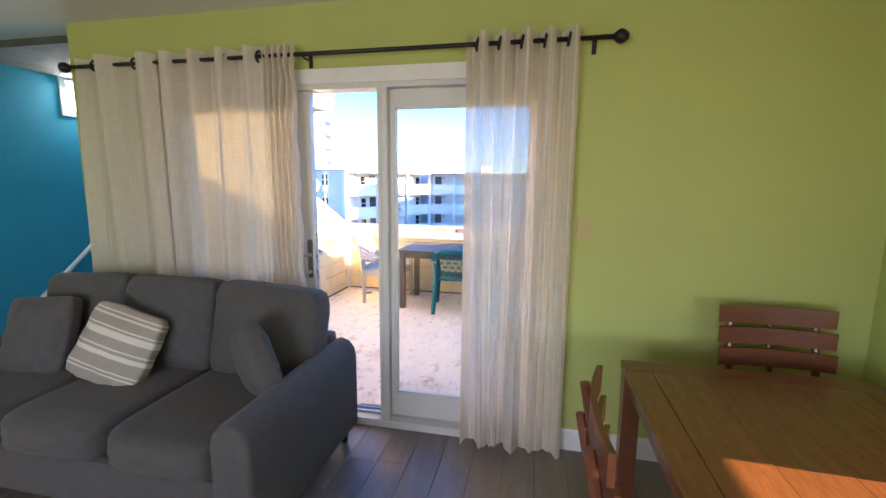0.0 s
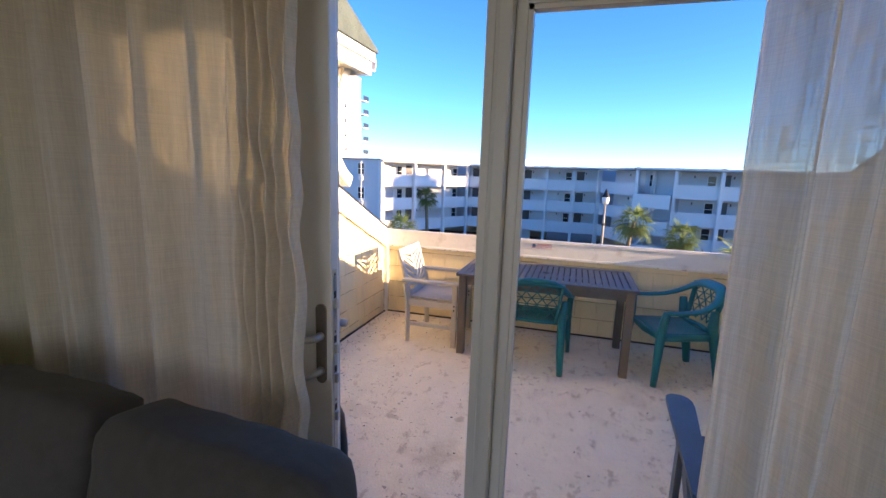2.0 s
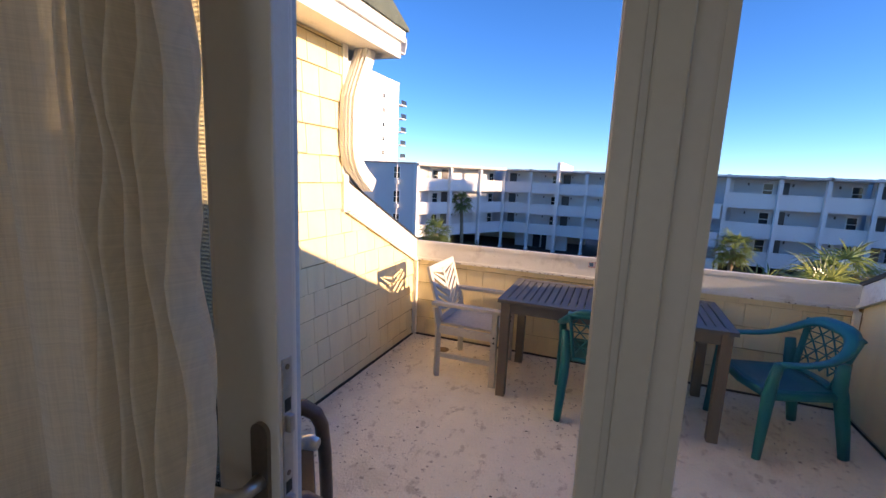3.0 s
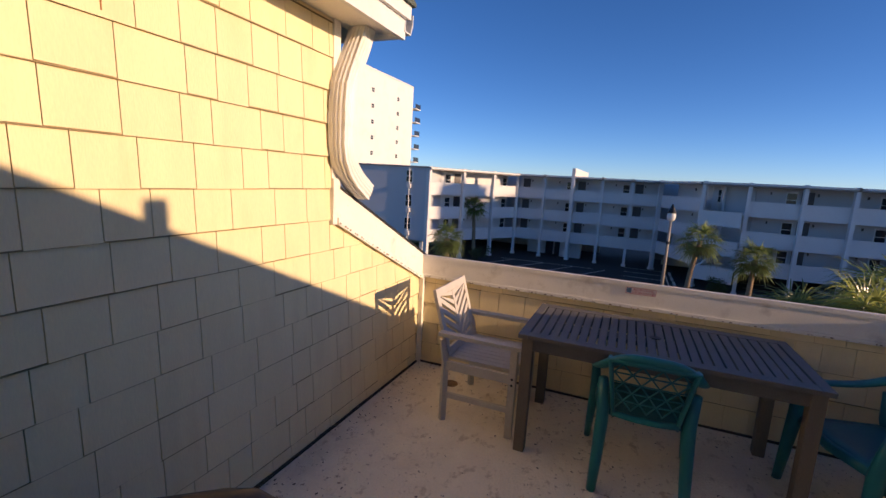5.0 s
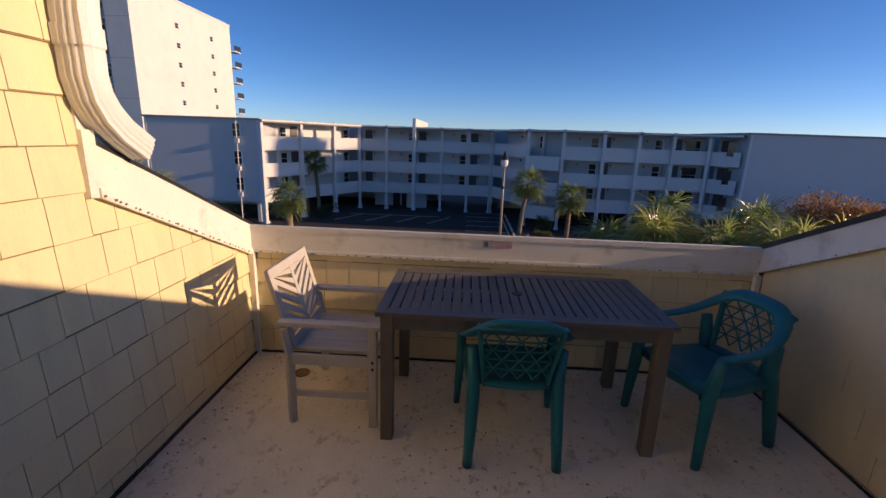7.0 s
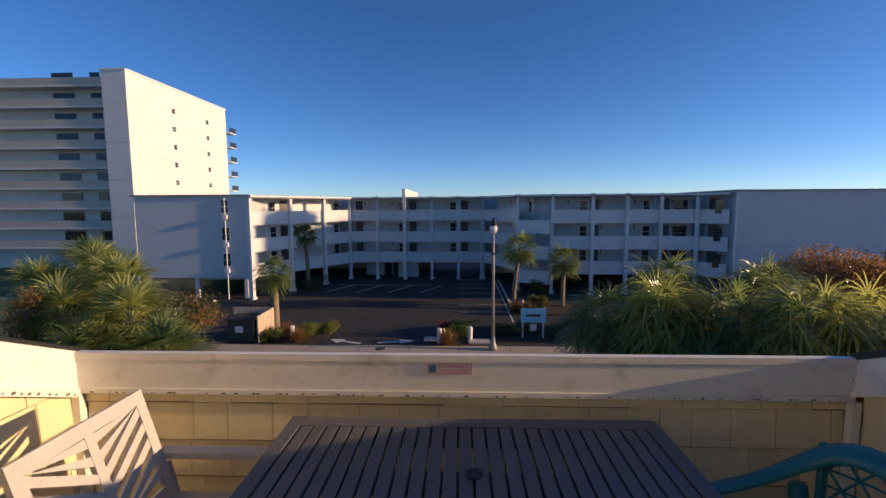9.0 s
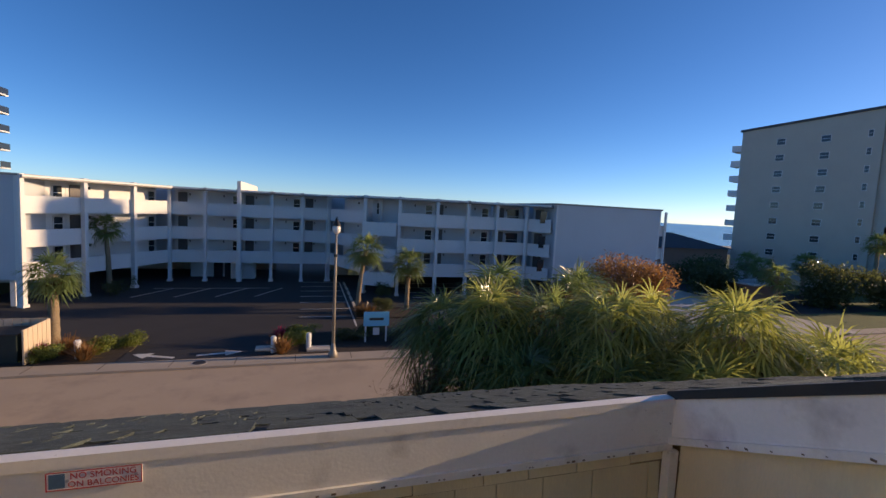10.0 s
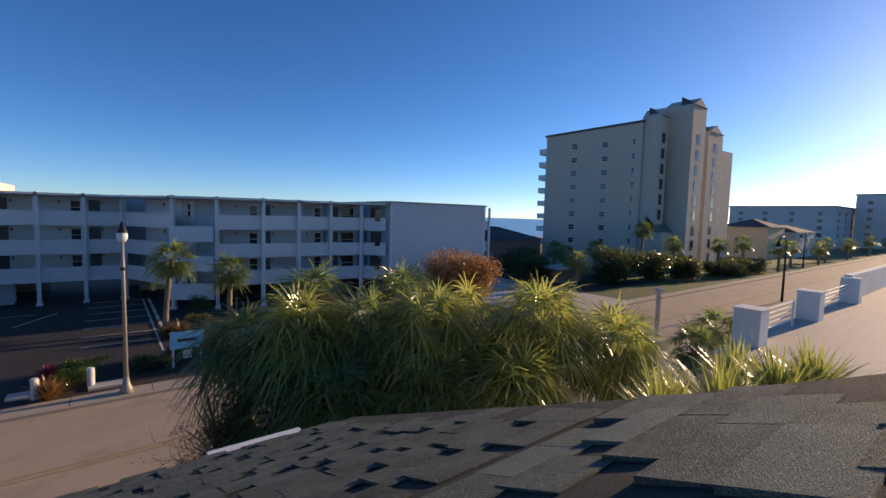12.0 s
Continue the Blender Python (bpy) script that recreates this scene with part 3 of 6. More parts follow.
for z in (1.285, 1.10, 0.87, 0.69):
    part("screw", tube(B(), [(LX1 + 0.001, 0.025, z), (LX1 + 0.003, 0.025, z)], 0.0045, 10), BRONZE, leaf)
part("outer_knob", tube(B(), [(HX, 0.044, 1.10), (HX, 0.095, 1.10), (HX + 0.012, 0.106, 1.10), (HX + 0.03, 0.106, 1.10)], [0.012, 0.011, 0.014, 0.012], 12), STEELM, leaf, "", True)


def mesh_screen():
    """Dark woven insect mesh: mostly open, with fine threads."""
    m = bpy.data.materials.new("insect_mesh")
    m.use_nodes = True
    N, L = m.node_tree.nodes, m.node_tree.links
    N["Principled BSDF"].inputs["Base Color"].default_value = (0.05, 0.045, 0.035, 1)
    tc, wave, fac = N.new("ShaderNodeTexCoord"), N.new("ShaderNodeTexWave"), N.new("ShaderNodeMapRange")
    wave.bands_direction = "Z"
    wave.inputs["Scale"].default_value = 40
    fac.inputs["To Min"].default_value, fac.inputs["To Max"].default_value = 0.28, 0.62
    L.new(tc.outputs["Object"], wave.inputs["Vector"])
    L.new(wave.outputs["Fac"], fac.inputs["Value"])
    tr, mix = N.new("ShaderNodeBsdfTransparent"), N.new("ShaderNodeMixShader")
    L.new(fac.outputs[0], mix.inputs[0])
    L.new(tr.outputs[0], mix.inputs[1])
    L.new(N["Principled BSDF"].outputs[0], mix.inputs[2])
    L.new(mix.outputs[0], N["Material Output"].inputs["Surface"])
    return m


screen = part("screen_leaf", box(B(), DX0 + 0.052, DX0 + 0.09, 0.088, 0.106, 0.02, 2.12), DOORM, door, "white-framed insect screen behind the sliding leaf")
part("stile", box(B(), LX1 - 0.09, LX1 - 0.055, 0.088, 0.106, 0.02, 2.12), DOORM, screen)
part("top_rail", box(B(), DX0 + 0.09, LX1 - 0.09, 0.088, 0.106, 2.08, 2.12), DOORM, screen)
part("bottom_rail", box(B(), DX0 + 0.09, LX1 - 0.09, 0.088, 0.106, 0.02, 0.08), DOORM, screen)
part("mesh", box(B(), DX0 + 0.09, LX1 - 0.09, 0.096, 0.0968, 0.08, 2.08), mesh_screen(), screen, "dark insect mesh")
# casing round the door on the room's side
bm = B()
box(bm, DX0 - 0.09, DX1 + 0.09, -0.018, -0.001, DZ1 - 0.01, DZ1 + 0.08, 0.004)
whole("trim_door_head", bm, WHITE, "white painted door casing above the balcony door", kind="structure")
for x in (DX0 - 0.09, DX1):
    whole("trim_door_side", box(B(), x, x + 0.09, -0.018, -0.001, FZ, DZ1 - 0.01, 0.004), WHITE, "white painted door casing", kind="structure")

# ---- curtains ----
def linen():
    m = bpy.data.materials.new("sheer_linen")
    m.use_nodes = True
    nt = m.node_tree
    N, L = nt.nodes, nt.links
    b = N["Principled BSDF"]
    tc = N.new("ShaderNodeTexCoord")
    heights = []
    for sx, sz in ((420, 12), (14, 460)):
        mp, n = N.new("ShaderNodeMapping"), N.new("ShaderNodeTexNoise")
        mp.inputs["Scale"].default_value = (sx, 4, sz)
        n.inputs["Scale"].default_value, n.inputs["Detail"].default_value = 1.0, 3
        L.new(tc.outputs["Object"], mp.inputs[0])
        L.new(mp.outputs[0], n.inputs["Vector"])
        heights.append(n.outputs["Fac"])
    add = N.new("ShaderNodeMath")
    L.new(heights[0], add.inputs[0])
    L.new(heights[1], add.inputs[1])
    ramp = N.new("ShaderNodeMapRange")
    ramp.inputs["From Min"].default_value, ramp.inputs["From Max"].default_value = 0.80, 1.2
    ramp.inputs["To Min"].default_value, ramp.inputs["To Max"].default_value = 0.16, 0.03
    L.new(add.outputs[0], ramp.inputs["Value"])
    b.inputs["Base Color"].default_value = (0.86, 0.79, 0.68, 1)
    b.inputs["Roughness"].default_value, b.inputs["Sheen Weight"].default_value = 0.9, 0.2
    bp = N.new("ShaderNodeBump")
    bp.inputs["Strength"].default_value, bp.inputs["Distance"].default_value = 0.3, 0.002
    L.new(add.outputs[0], bp.inputs["Height"])
    L.new(bp.outputs[0], b.inputs["Normal"])
    t, ms, tr, m2 = N.new("ShaderNodeBsdfTranslucent"), N.new("ShaderNodeMixShader"), N.new("ShaderNodeBsdfTransparent"), N.new("ShaderNodeMixShader")
    t.inputs["Color"].default_value = (0.82, 0.75, 0.64, 1)
    ms.inputs[0].default_value = 0.42
    L.new(b.outputs[0], ms.inputs[1])
    L.new(t.outputs[0], ms.inputs[2])
    L.new(ramp.outputs[0], m2.inputs[0])
    L.new(ms.outputs[0], m2.inputs[1])
    L.new(tr.outputs[0], m2.inputs[2])
    L.new(m2.outputs[0], N["Material Output"].inputs["Surface"])
    return m


LINEN = linen()
ROD_Y, ROD_Z = -0.095, 2.315
rod = group_of("curtain_rod", "black iron curtain rod with round finials", "curtain rod")
part("bar", tube(B(), [(-3.12, ROD_Y, ROD_Z), (0.40, ROD_Y, ROD_Z)], 0.0125, 14), BLACKM, rod, "", True)
for x in (-3.135, 0.42):
    bm = ball(B(), (x, ROD_Y, ROD_Z), 0.036, 16)
    tube(bm, [(x - 0.035, ROD_Y, ROD_Z), (x + 0.035, ROD_Y, ROD_Z)], 0.02, 12)
    part("finial", bm, BLACKM, rod, "", True)
for x in (-3.05, -1.36, 0.30):
    bm = tube(B(), [(x, -0.002, ROD_Z - 0.02), (x, ROD_Y + 0.01, ROD_Z - 0.02), (x, ROD_Y, ROD_Z - 0.012)], 0.006, 8)
    box(bm, x - 0.012, x + 0.012, -0.006, -0.001, ROD_Z - 0.06, ROD_Z + 0.02)
    part("bracket", bm, BLACKM, rod)


def curtain(x0, x1, folds, seed, label, flare=0.05, pleats=0):
    """A grommet curtain: soft folds that drift towards the hem, finer creases between them, and, where asked, tight pleats gathered at its free edge."""
    r = random.Random(seed)
    cur = group_of("curtain", label, "curtain", group="linen curtains on the rod")
    bm = B()
    nx, nz = folds * 64, 60
    z0, z1 = FZ + 0.012, ROD_Z + 0.055
    ph = [r.uniform(-0.5, 0.5) for _ in range(folds + 2)]
    gather = 0.24 if pleats else 0.0
    ug = 0.60 if pleats else 1.0
    rows = []
    for j in range(nz + 1):
        v = j / nz
        z = z0 + (z1 - z0) * v
        row = []
        for i in range(nx + 1):
            u = i / nx
            g = max(0.0, (u - ug) / (1 - ug)) if pleats else 0.0
            w = min(u, ug) / ug * folds
            k = min(int(w), folds)
            bend = ph[k] * (1 - (w - k)) + ph[min(k + 1, folds)] * (w - k)
            amp = 0.058 * (0.55 + 0.45 * v) + 0.022 * (1 - v) * math.sin(w * 2.3 + seed)
            spread = 1 + flare * (1 - v)
            wide = x1 - x0 - gather
            x = x0 + wide * (0.5 + (min(u, ug) / ug - 0.5) * spread) + 0.022 * (1 - v) * math.sin(w * 1.7 + bend * 3) * (1 - g)
            y = ROD_Y + (1 - min(1, g * 4)) * (amp * math.sin(2 * math.pi * w + bend * 2.2 * (1 - v)) + 0.010 * math.sin(2 * math.pi * w * 2.7 + 5 * bend) * (1 - 0.5 * v) + 0.0025 * math.sin(2 * math.pi * w * 6.3 + 9 * bend + 2 * v))
            if g > 0:
                q = g * pleats
                x += gather * g + 0.006 * math.sin(z * 23 + 1.5 * math.sin(z * 8) + q * 0.8) * min(1, g * 3) + 0.010 * (1 - v) * math.sin(q * 1.1)
                y += min(1, g * 4) * (0.034 * math.sin(2 * math.pi * q) + 0.006 * math.sin(z * 17 + q * 2))
            zz = z + (0.012 * math.sin(w * 3.1 + seed) if j == 0 else 0)
            row.append(bm.verts.new((x, y, zz)))
        rows.append(row)
    for a, b in zip(rows, rows[1:]):
        for i in range(nx):
            bm.faces.new((a[i], a[i + 1], b[i + 1], b[i]))
    part("cloth", bm, LINEN, cur, "off-white sheer linen cloth", True)
    for k in range(folds):
        x = x0 + (x1 - x0 - gather * 0.5) * (k + 0.5) / folds
        bm = B()
        path = [(x + 0.006 * math.sin(a), ROD_Y + 0.031 * math.cos(a), ROD_Z + 0.031 * math.sin(a)) for a in [2 * math.pi * q / 16 for q in range(17)]]
        tube(bm, path, 0.0075, 6, cap=False)
        part("grommet", bm, BLACKM, cur, "black grommet ring", True)
    return cur


curtain(-3.04, -2.40, 2, 3, "off-white sheer linen curtain hanging from the rod")
curtain(-2.46, -1.418, 4, 8, "off-white sheer linen curtain, its edge bunched by the door", pleats=6)
curtain(-0.375, 0.225, 5, 14, "off-white sheer linen curtain, bunched beside the door", flare=-0.07)

# ---- the room's fixtures ----
IVORY = M("ivory_plastic", (0.52, 0.41, 0.20), 0.4, var=0.03, bump=0)
switch = group_of("light_switch", "ivory light switch plate on the green wall", "light switch")
part("plate", box(B(), 0.263, 0.338, -0.008, -0.0005, 1.262, 1.382, 0.003), IVORY, switch)
part("toggle", box(B(), 0.294, 0.307, -0.018, -0.008, 1.31, 1.334, 0.002), IVORY, switch)
hall_window = group_of("window_1", "small white-framed window high in the teal hall wall", kind="structure")
bm = B()
WY0, WY1, WZ0, WZ1 = 1.12, 1.42, 2.26, 2.55
for c in ((WY0 - 0.06, WY0, WZ0 - 0.06, WZ1 + 0.06), (WY1, WY1 + 0.06, WZ0 - 0.06, WZ1 + 0.06), (WY0, WY1, WZ0 - 0.06, WZ0), (WY0, WY1, WZ1, WZ1 + 0.06)):
    box(bm, -4.702, -4.68, c[0], c[1], c[2], c[3])
part("window_frame", bm, WHITE, hall_window)
SKYGLOW = bpy.data.materials.new("bright_sky_pane")
SKYGLOW.use_nodes = True
SKYGLOW.node_tree.nodes["Principled BSDF"].inputs["Emission Color"].default_value = (0.8, 0.9, 1.0, 1)
SKYGLOW.node_tree.nodes["Principled BSDF"].inputs["Emission Strength"].default_value = 1.2
part("pane", box(B(), -4.704, -4.694, WY0, WY1, WZ0, WZ1), SKYGLOW, hall_window)
rail = group_of("stair_rail", "white painted stair handrail in the teal hall", "handrail")
part("handrail", tube(B(), [(-4.62, 0.45, 0.29), (-4.62, 1.4, 1.065)], 0.022, 10), WHITE, rail)
for y in (0.5, 0.9, 1.3):
    part("bracket", tube(B(), [(-4.70, y, 0.29 + (y - 0.45) * 0.816 - 0.05), (-4.64, y, 0.29 + (y - 0.45) * 0.816 - 0.05), (-4.62, y, 0.29 + (y - 0.45) * 0.816)], 0.010, 8), WHITE, rail)

# ---- sofa ----
SOFA = M("grey_woven_upholstery", (0.084, 0.078, 0.075), 0.92, var=0.22, scale=30, fine=480, bump=0.45, dist=0.003, sheen=0.12)


def cushion(bm, cx, cy, cz, w, d, h, m=None, puff=0.35, n=10):
    """A soft block: rounded, fuller in the middle, pinched at the corners."""
    start = len(bm.verts)
    bm.verts.ensure_lookup_table()
    r = bmesh.ops.create_cube(bm, size=2.0)
    vs = r["verts"]
    es = list({e for v in vs for e in v.link_edges})
    sub = bmesh.ops.subdivide_edges(bm, edges=es, cuts=n, use_grid_fill=True)
    allv = list({v for f in bm.faces for v in f.verts if v.index >= start or v.index == -1})
    for v in allv:
        x, y, z = v.co
        p = (abs(x) ** 6 + abs(y) ** 6 + abs(z) ** 6) ** (1 / 6)
        q = Vector((x, y, z)) / max(p, 0.001)
        belly = 1 + puff * (1 - x * x) * (1 - z * z) if abs(y) > 0.95 else 1
        q = Vector((q.x * w / 2 * (1 - 0.03 * (1 - z * z)), q.y * d / 2 * belly, q.z * h / 2 * (1 - 0.04 * (1 - x * x))))
        q += Vector((0, 1, 0.4)) * (0.007 * math.sin(9 * x + 4 * z + cx * 7) * math.sin(7 * z - 3 * x + cx * 3))
        v.co = Vector((cx, cy, cz)) + (m @ q if m is not None else q)
    return bm


sofa = group_of("sofa", "grey woven three-seat sofa with loose back cushions", "sofa")
SX0, SX1 = -3.25, -1.03
bm = box(B(), SX0 + 0.16, SX1 - 0.16, -1.16, -0.22, 0.06, 0.30, 0.03)
part("base", bm, SOFA, sofa)
part("back_frame", box(B(), SX0 + 0.12, SX1 - 0.12, -0.30, -0.16, 0.10, 0.66, 0.05), SOFA, sofa, "", True)
for x0 in (SX0, SX1 - 0.19):
    bm = B()
    prof = [(0.0, 0.06), (0.0, 0.50), (0.012, 0.555), (0.045, 0.595), (0.095, 0.612), (0.145, 0.595), (0.178, 0.555), (0.19, 0.50), (0.19, 0.06)]
    prism(bm, [(x0 + u, z + 0.0) for u, z in prof], "y", -1.22, -0.16)
    es = [e for e in bm.edges if abs(e.verts[0].co.y - e.verts[1].co.y) < 0.001]
    bmesh.ops.bevel(bm, geom=es, offset=0.025, segments=3, affect="EDGES", profile=0.6)
    part("arm", bm, SOFA, sofa, "", True)
SEATW = (SX1 - SX0 - 0.38) / 3
for k in range(3):
    cx = SX0 + 0.19 + SEATW * (k + 0.5)
    part("seat_cushion", cushion(B(), cx, -0.72, 0.385, SEATW - 0.004, 0.98, 0.19, puff=0.02), SOFA, sofa, "", True)
    tilt = Matrix.Rotation(radians(-14 + 2 * k), 3, "X") @ Matrix.Rotation(radians((k - 1) * 3), 3, "Y")
    part("back_cushion", cushion(B(), cx + (0.02, 0.03, 0.06)[k], -0.40, 0.70 + 0.01 * (k == 1), SEATW + (0.03, 0.03, 0.07)[k], 0.22, 0.57, tilt, puff=0.42), SOFA, sofa, "", True)
for x in (SX0 + 0.06, SX1 - 0.06):
    for y in (-1.12, -0.24):
        part("foot", tube(B(), [(x, y, FZ), (x, y, 0.07)], [0.018, 0.026], 10), BLACKM, sofa)


def stripes():
    m = M("striped_pillow_cloth", (0.36, 0.31, 0.25), 0.95, var=0.12, fine=400, bump=0.4, dist=0.002)
    nt = m.node_tree
    N, L = nt.nodes, nt.links
    tc, sep, ramp, mixn = N.new("ShaderNodeTexCoord"), N.new("ShaderNodeSeparateXYZ"), N.new("ShaderNodeValToRGB"), N.new("ShaderNodeMix")
    L.new(tc.outputs["Generated"], sep.inputs[0])
    ramp.color_ramp.interpolation = "CONSTANT"
    els = ramp.color_ramp.elements
    els[0].position = 0.0
    els[0].color = (0, 0, 0, 1)
    els[1].position = 0.14
    els[1].color = (1, 1, 1, 1)
    for p, c in ((0.16, 0), (0.19, 1), (0.21, 0), (0.36, 1), (0.42, 0), (0.46, 1), (0.48, 0), (0.60, 1), (0.68, 0), (0.71, 1), (0.73, 0), (0.84, 1), (0.87, 0), (0.90, 1), (0.92, 0)):
        e = els.new(p)
        e.color = (c, c, c, 1)
    L.new(sep.outputs["Z"], ramp.inputs[0])
    mixn.data_type = "RGBA"
    L.new(ramp.outputs[0], mixn.inputs["Factor"])
    b = N["Principled BSDF"]
    src = b.inputs["Base Color"].links[0].from_socket
    L.new(src, mixn.inputs["A"])
    mixn.inputs["B"].default_value = (0.66, 0.62, 0.56, 1)
    L.new(mixn.outputs["Result"], b.inputs["Base Color"])
    return m


def pillow(name, pos, size, rot, mat, label):
    ob = whole(name, cushion(B(), 0, 0, 0, size, 0.10, size, puff=0.75, n=12), mat, label, "pillow", smooth=True)
    ob.matrix_basis = Matrix.Translation(pos) @ Euler([radians(a) for a in rot]).to_matrix().to_4x4()
    return ob


pillow("throw_pillow", (-2.22, -0.70, 0.65), 0.44, (-24, 16, 4), stripes(), "beige and white striped throw pillow on the sofa")
pillow("throw_pillow", (-1.36, -0.70, 0.65), 0.40, (-12, 28, 138), SOFA, "grey woven throw pillow against the sofa arm")
pillow("throw_pillow", (-2.80, -0.68, 0.66), 0.46, (-22, -4, 4), SOFA, "grey woven throw pillow in the sofa corner")

# ---- dining table and chairs ----
CHERRY = M("reddish_brown_wood", (0.17, 0.056, 0.026), 0.28, var=0.35, scale=4, fine=30, stretch=(1, 9, 9), bump=0.1, dist=0.002, dirt=(0.09, 0.035, 0.02), dirt_scale=6, dirt_amt=0.5)
CHERRY2 = M("reddish_brown_tabletop", (0.17, 0.060, 0.022), 0.25, var=0.35, scale=4, fine=26, stretch=(9, 1, 9), bump=0.08, rand=0.4, dist=0.002, dirt=(0.20, 0.10, 0.05), dirt_scale=30, dirt_amt=0.35, dirt_lo=0.62, dirt_hi=0.72)
TX0, TX1, TY0, TY1, TZ = 0.47, 1.52, -2.05, -0.42, 0.72
dtable = group_of("dining_table", "worn reddish-brown wooden dining table", "table")
top = part("tabletop", box(B(), TX0, TX1, TY0 + 0.0, TY0 + 0.12, TZ - 0.035, TZ, 0.003), CHERRY, dtable)
part("end_board", box(B(), TX0, TX1, TY1 - 0.12, TY1, TZ - 0.035, TZ, 0.003), CHERRY, top)
part("edge_board", box(B(), TX0, TX0 + 0.11, TY0 + 0.121, TY1 - 0.121, TZ - 0.035, TZ, 0.003), CHERRY2, top)
part("edge_board", box(B(), TX1 - 0.11, TX1, TY0 + 0.121, TY1 - 0.121, TZ - 0.035, TZ, 0.003), CHERRY2, top)
for k in range(4):
    w = (TX1 - TX0 - 0.224) / 4
    a = TX0 + 0.112 + k * w
    part("board", box(B(), a + 0.0003, a + w - 0.0003, TY0 + 0.121, TY1 - 0.121, TZ - 0.035, TZ, 0.001), CHERRY2, top)
bm = B()
for c in ((TX0 + 0.03, TX1 - 0.03, TY1 - 0.05, TY1 - 0.03), (TX0 + 0.03, TX1 - 0.03, TY0 + 0.03, TY0 + 0.05), (TX0 + 0.03, TX0 + 0.05, TY0 + 0.05, TY1 - 0.05), (TX1 - 0.05, TX1 - 0.03, TY0 + 0.05, TY1 - 0.05)):
    box(bm, *c, TZ - 0.13, TZ - 0.036)
part("apron", bm, CHERRY, dtable)
for x in (TX0 + 0.045, TX1 - 0.045):
    for y in (TY0 + 0.045, TY1 - 0.045):
        part("leg", box(B(), x - 0.04, x + 0.04, y - 0.04, y + 0.04, FZ, TZ - 0.036, 0.004), CHERRY, dtable)


def dining_chair(m, label):
    """A chair facing +y, with a back of wide curved slats."""
    ch = group_of("dining_chair", label, "chair", group="chairs at the dining table", m=m)
    part("seat", box(B(), -0.22, 0.22, -0.2, 0.22, 0.42, 0.455, 0.008), CHERRY, ch)
    for x in (-0.2, 0.2):
        part("front_leg", box(B(), x - 0.02, x + 0.02, 0.17, 0.21, 0, 0.42, 0.003), CHERRY, ch)
        part("back_post", tube(B(), [(x, -0.2, 0), (x, -0.2, 0.44), (x * 0.98, -0.262, 0.66), (x * 0.96, -0.325, 0.97)], [0.021, 0.021, 0.019, 0.016], 8), CHERRY, ch)
    for k, (z, hgt) in enumerate(((0.965, 0.088), (0.86, 0.085), (0.752, 0.09), (0.64, 0.075))):
        bm = B()
        yb = -0.225 - max(0, z - 0.66) * 0.18
        prof_o = [(-0.26 + 0.52 * i / 10, yb - 0.035 + 0.03 * abs(i / 5 - 1) ** 2) for i in range(11)]
        prof = prof_o + [(x, y + 0.018) for x, y in reversed(prof_o)]
        prism(bm, prof, "z", z - hgt / 2, z + hgt / 2)
        part("back_slat", bm, CHERRY, ch)
    part("back_splat", tube(B(), [(0, -0.20, 0.44), (0, -0.285, 0.66), (0, -0.342, 0.96)], 0.013, 6), CHERRY, ch)
    part("apron", box(B(), -0.2, 0.2, -0.18, 0.18, 0.37, 0.419), CHERRY, ch)
    return ch


dining_chair(pose(1.24, -0.44, FZ, 0, 0, 180), "reddish-brown wooden dining chair at the table's end")
dining_chair(pose(0.53, -1.38, FZ, 0, 0, -94), "reddish-brown wooden dining chair pushed to the table's side")

# ---- floor planks ----
rp = random.Random(2)
PL = {}
for x in range(0, 36):
    y = -4.0 - rp.uniform(0, 1.2)
    while y < 0.0:
        y2 = min(y + 1.22, -0.004)
        if y2 > -3.6 and y2 - y > 0.08 and -4.4 + x * 0.18 > -4.4:
            key = round(y2 - y, 2)
            if key not in PL:
                PL[key] = mesh_of("plank", prism(B(), [(0.0008, 0), (0.1792, 0), (0.1792, 0.003), (0.177, 0.005), (0.003, 0.005), (0.0008, 0.003)], "y", 0.001, key - 0.001), PLANK)
            piece("plank", PL[key], floor, Matrix.Translation((-4.6 + x * 0.18, y, FZ - 0.005)))
        y = y2 if y2 < -0.004 else 1

# ---- balcony furniture ----
GREYW = M("grey_painted_wood", (0.135, 0.125, 0.115), 0.55, var=0.18, scale=5, fine=50, stretch=(4, 1, 4), bump=0.2, rand=0.3, dist=0.003)
GREYW2 = M("grey_brown_table_leg", (0.17, 0.14, 0.11), 0.6, var=0.2, stretch=(3, 3, 0.5), bump=0.2, dist=0.003)
PALEW = M("pale_grey_painted_wood", (0.56, 0.52, 0.47), 0.55, var=0.12, scale=6, fine=60, bump=0.2, dist=0.003)
TEALP = M("teal_plastic", (0.0, 0.17, 0.20), 0.38, var=0.12, scale=4, fine=200, bump=0.06, dirt=(0.05, 0.22, 0.22), dirt_scale=8, dirt_amt=0.3)
BROWNP = M("dark_brown_plastic_lumber", (0.075, 0.05, 0.038), 0.45, var=0.2, bump=0.15)
BLUEP = M("blue_grey_plastic_lumber", (0.055, 0.085, 0.12), 0.45, var=0.2, bump=0.15)

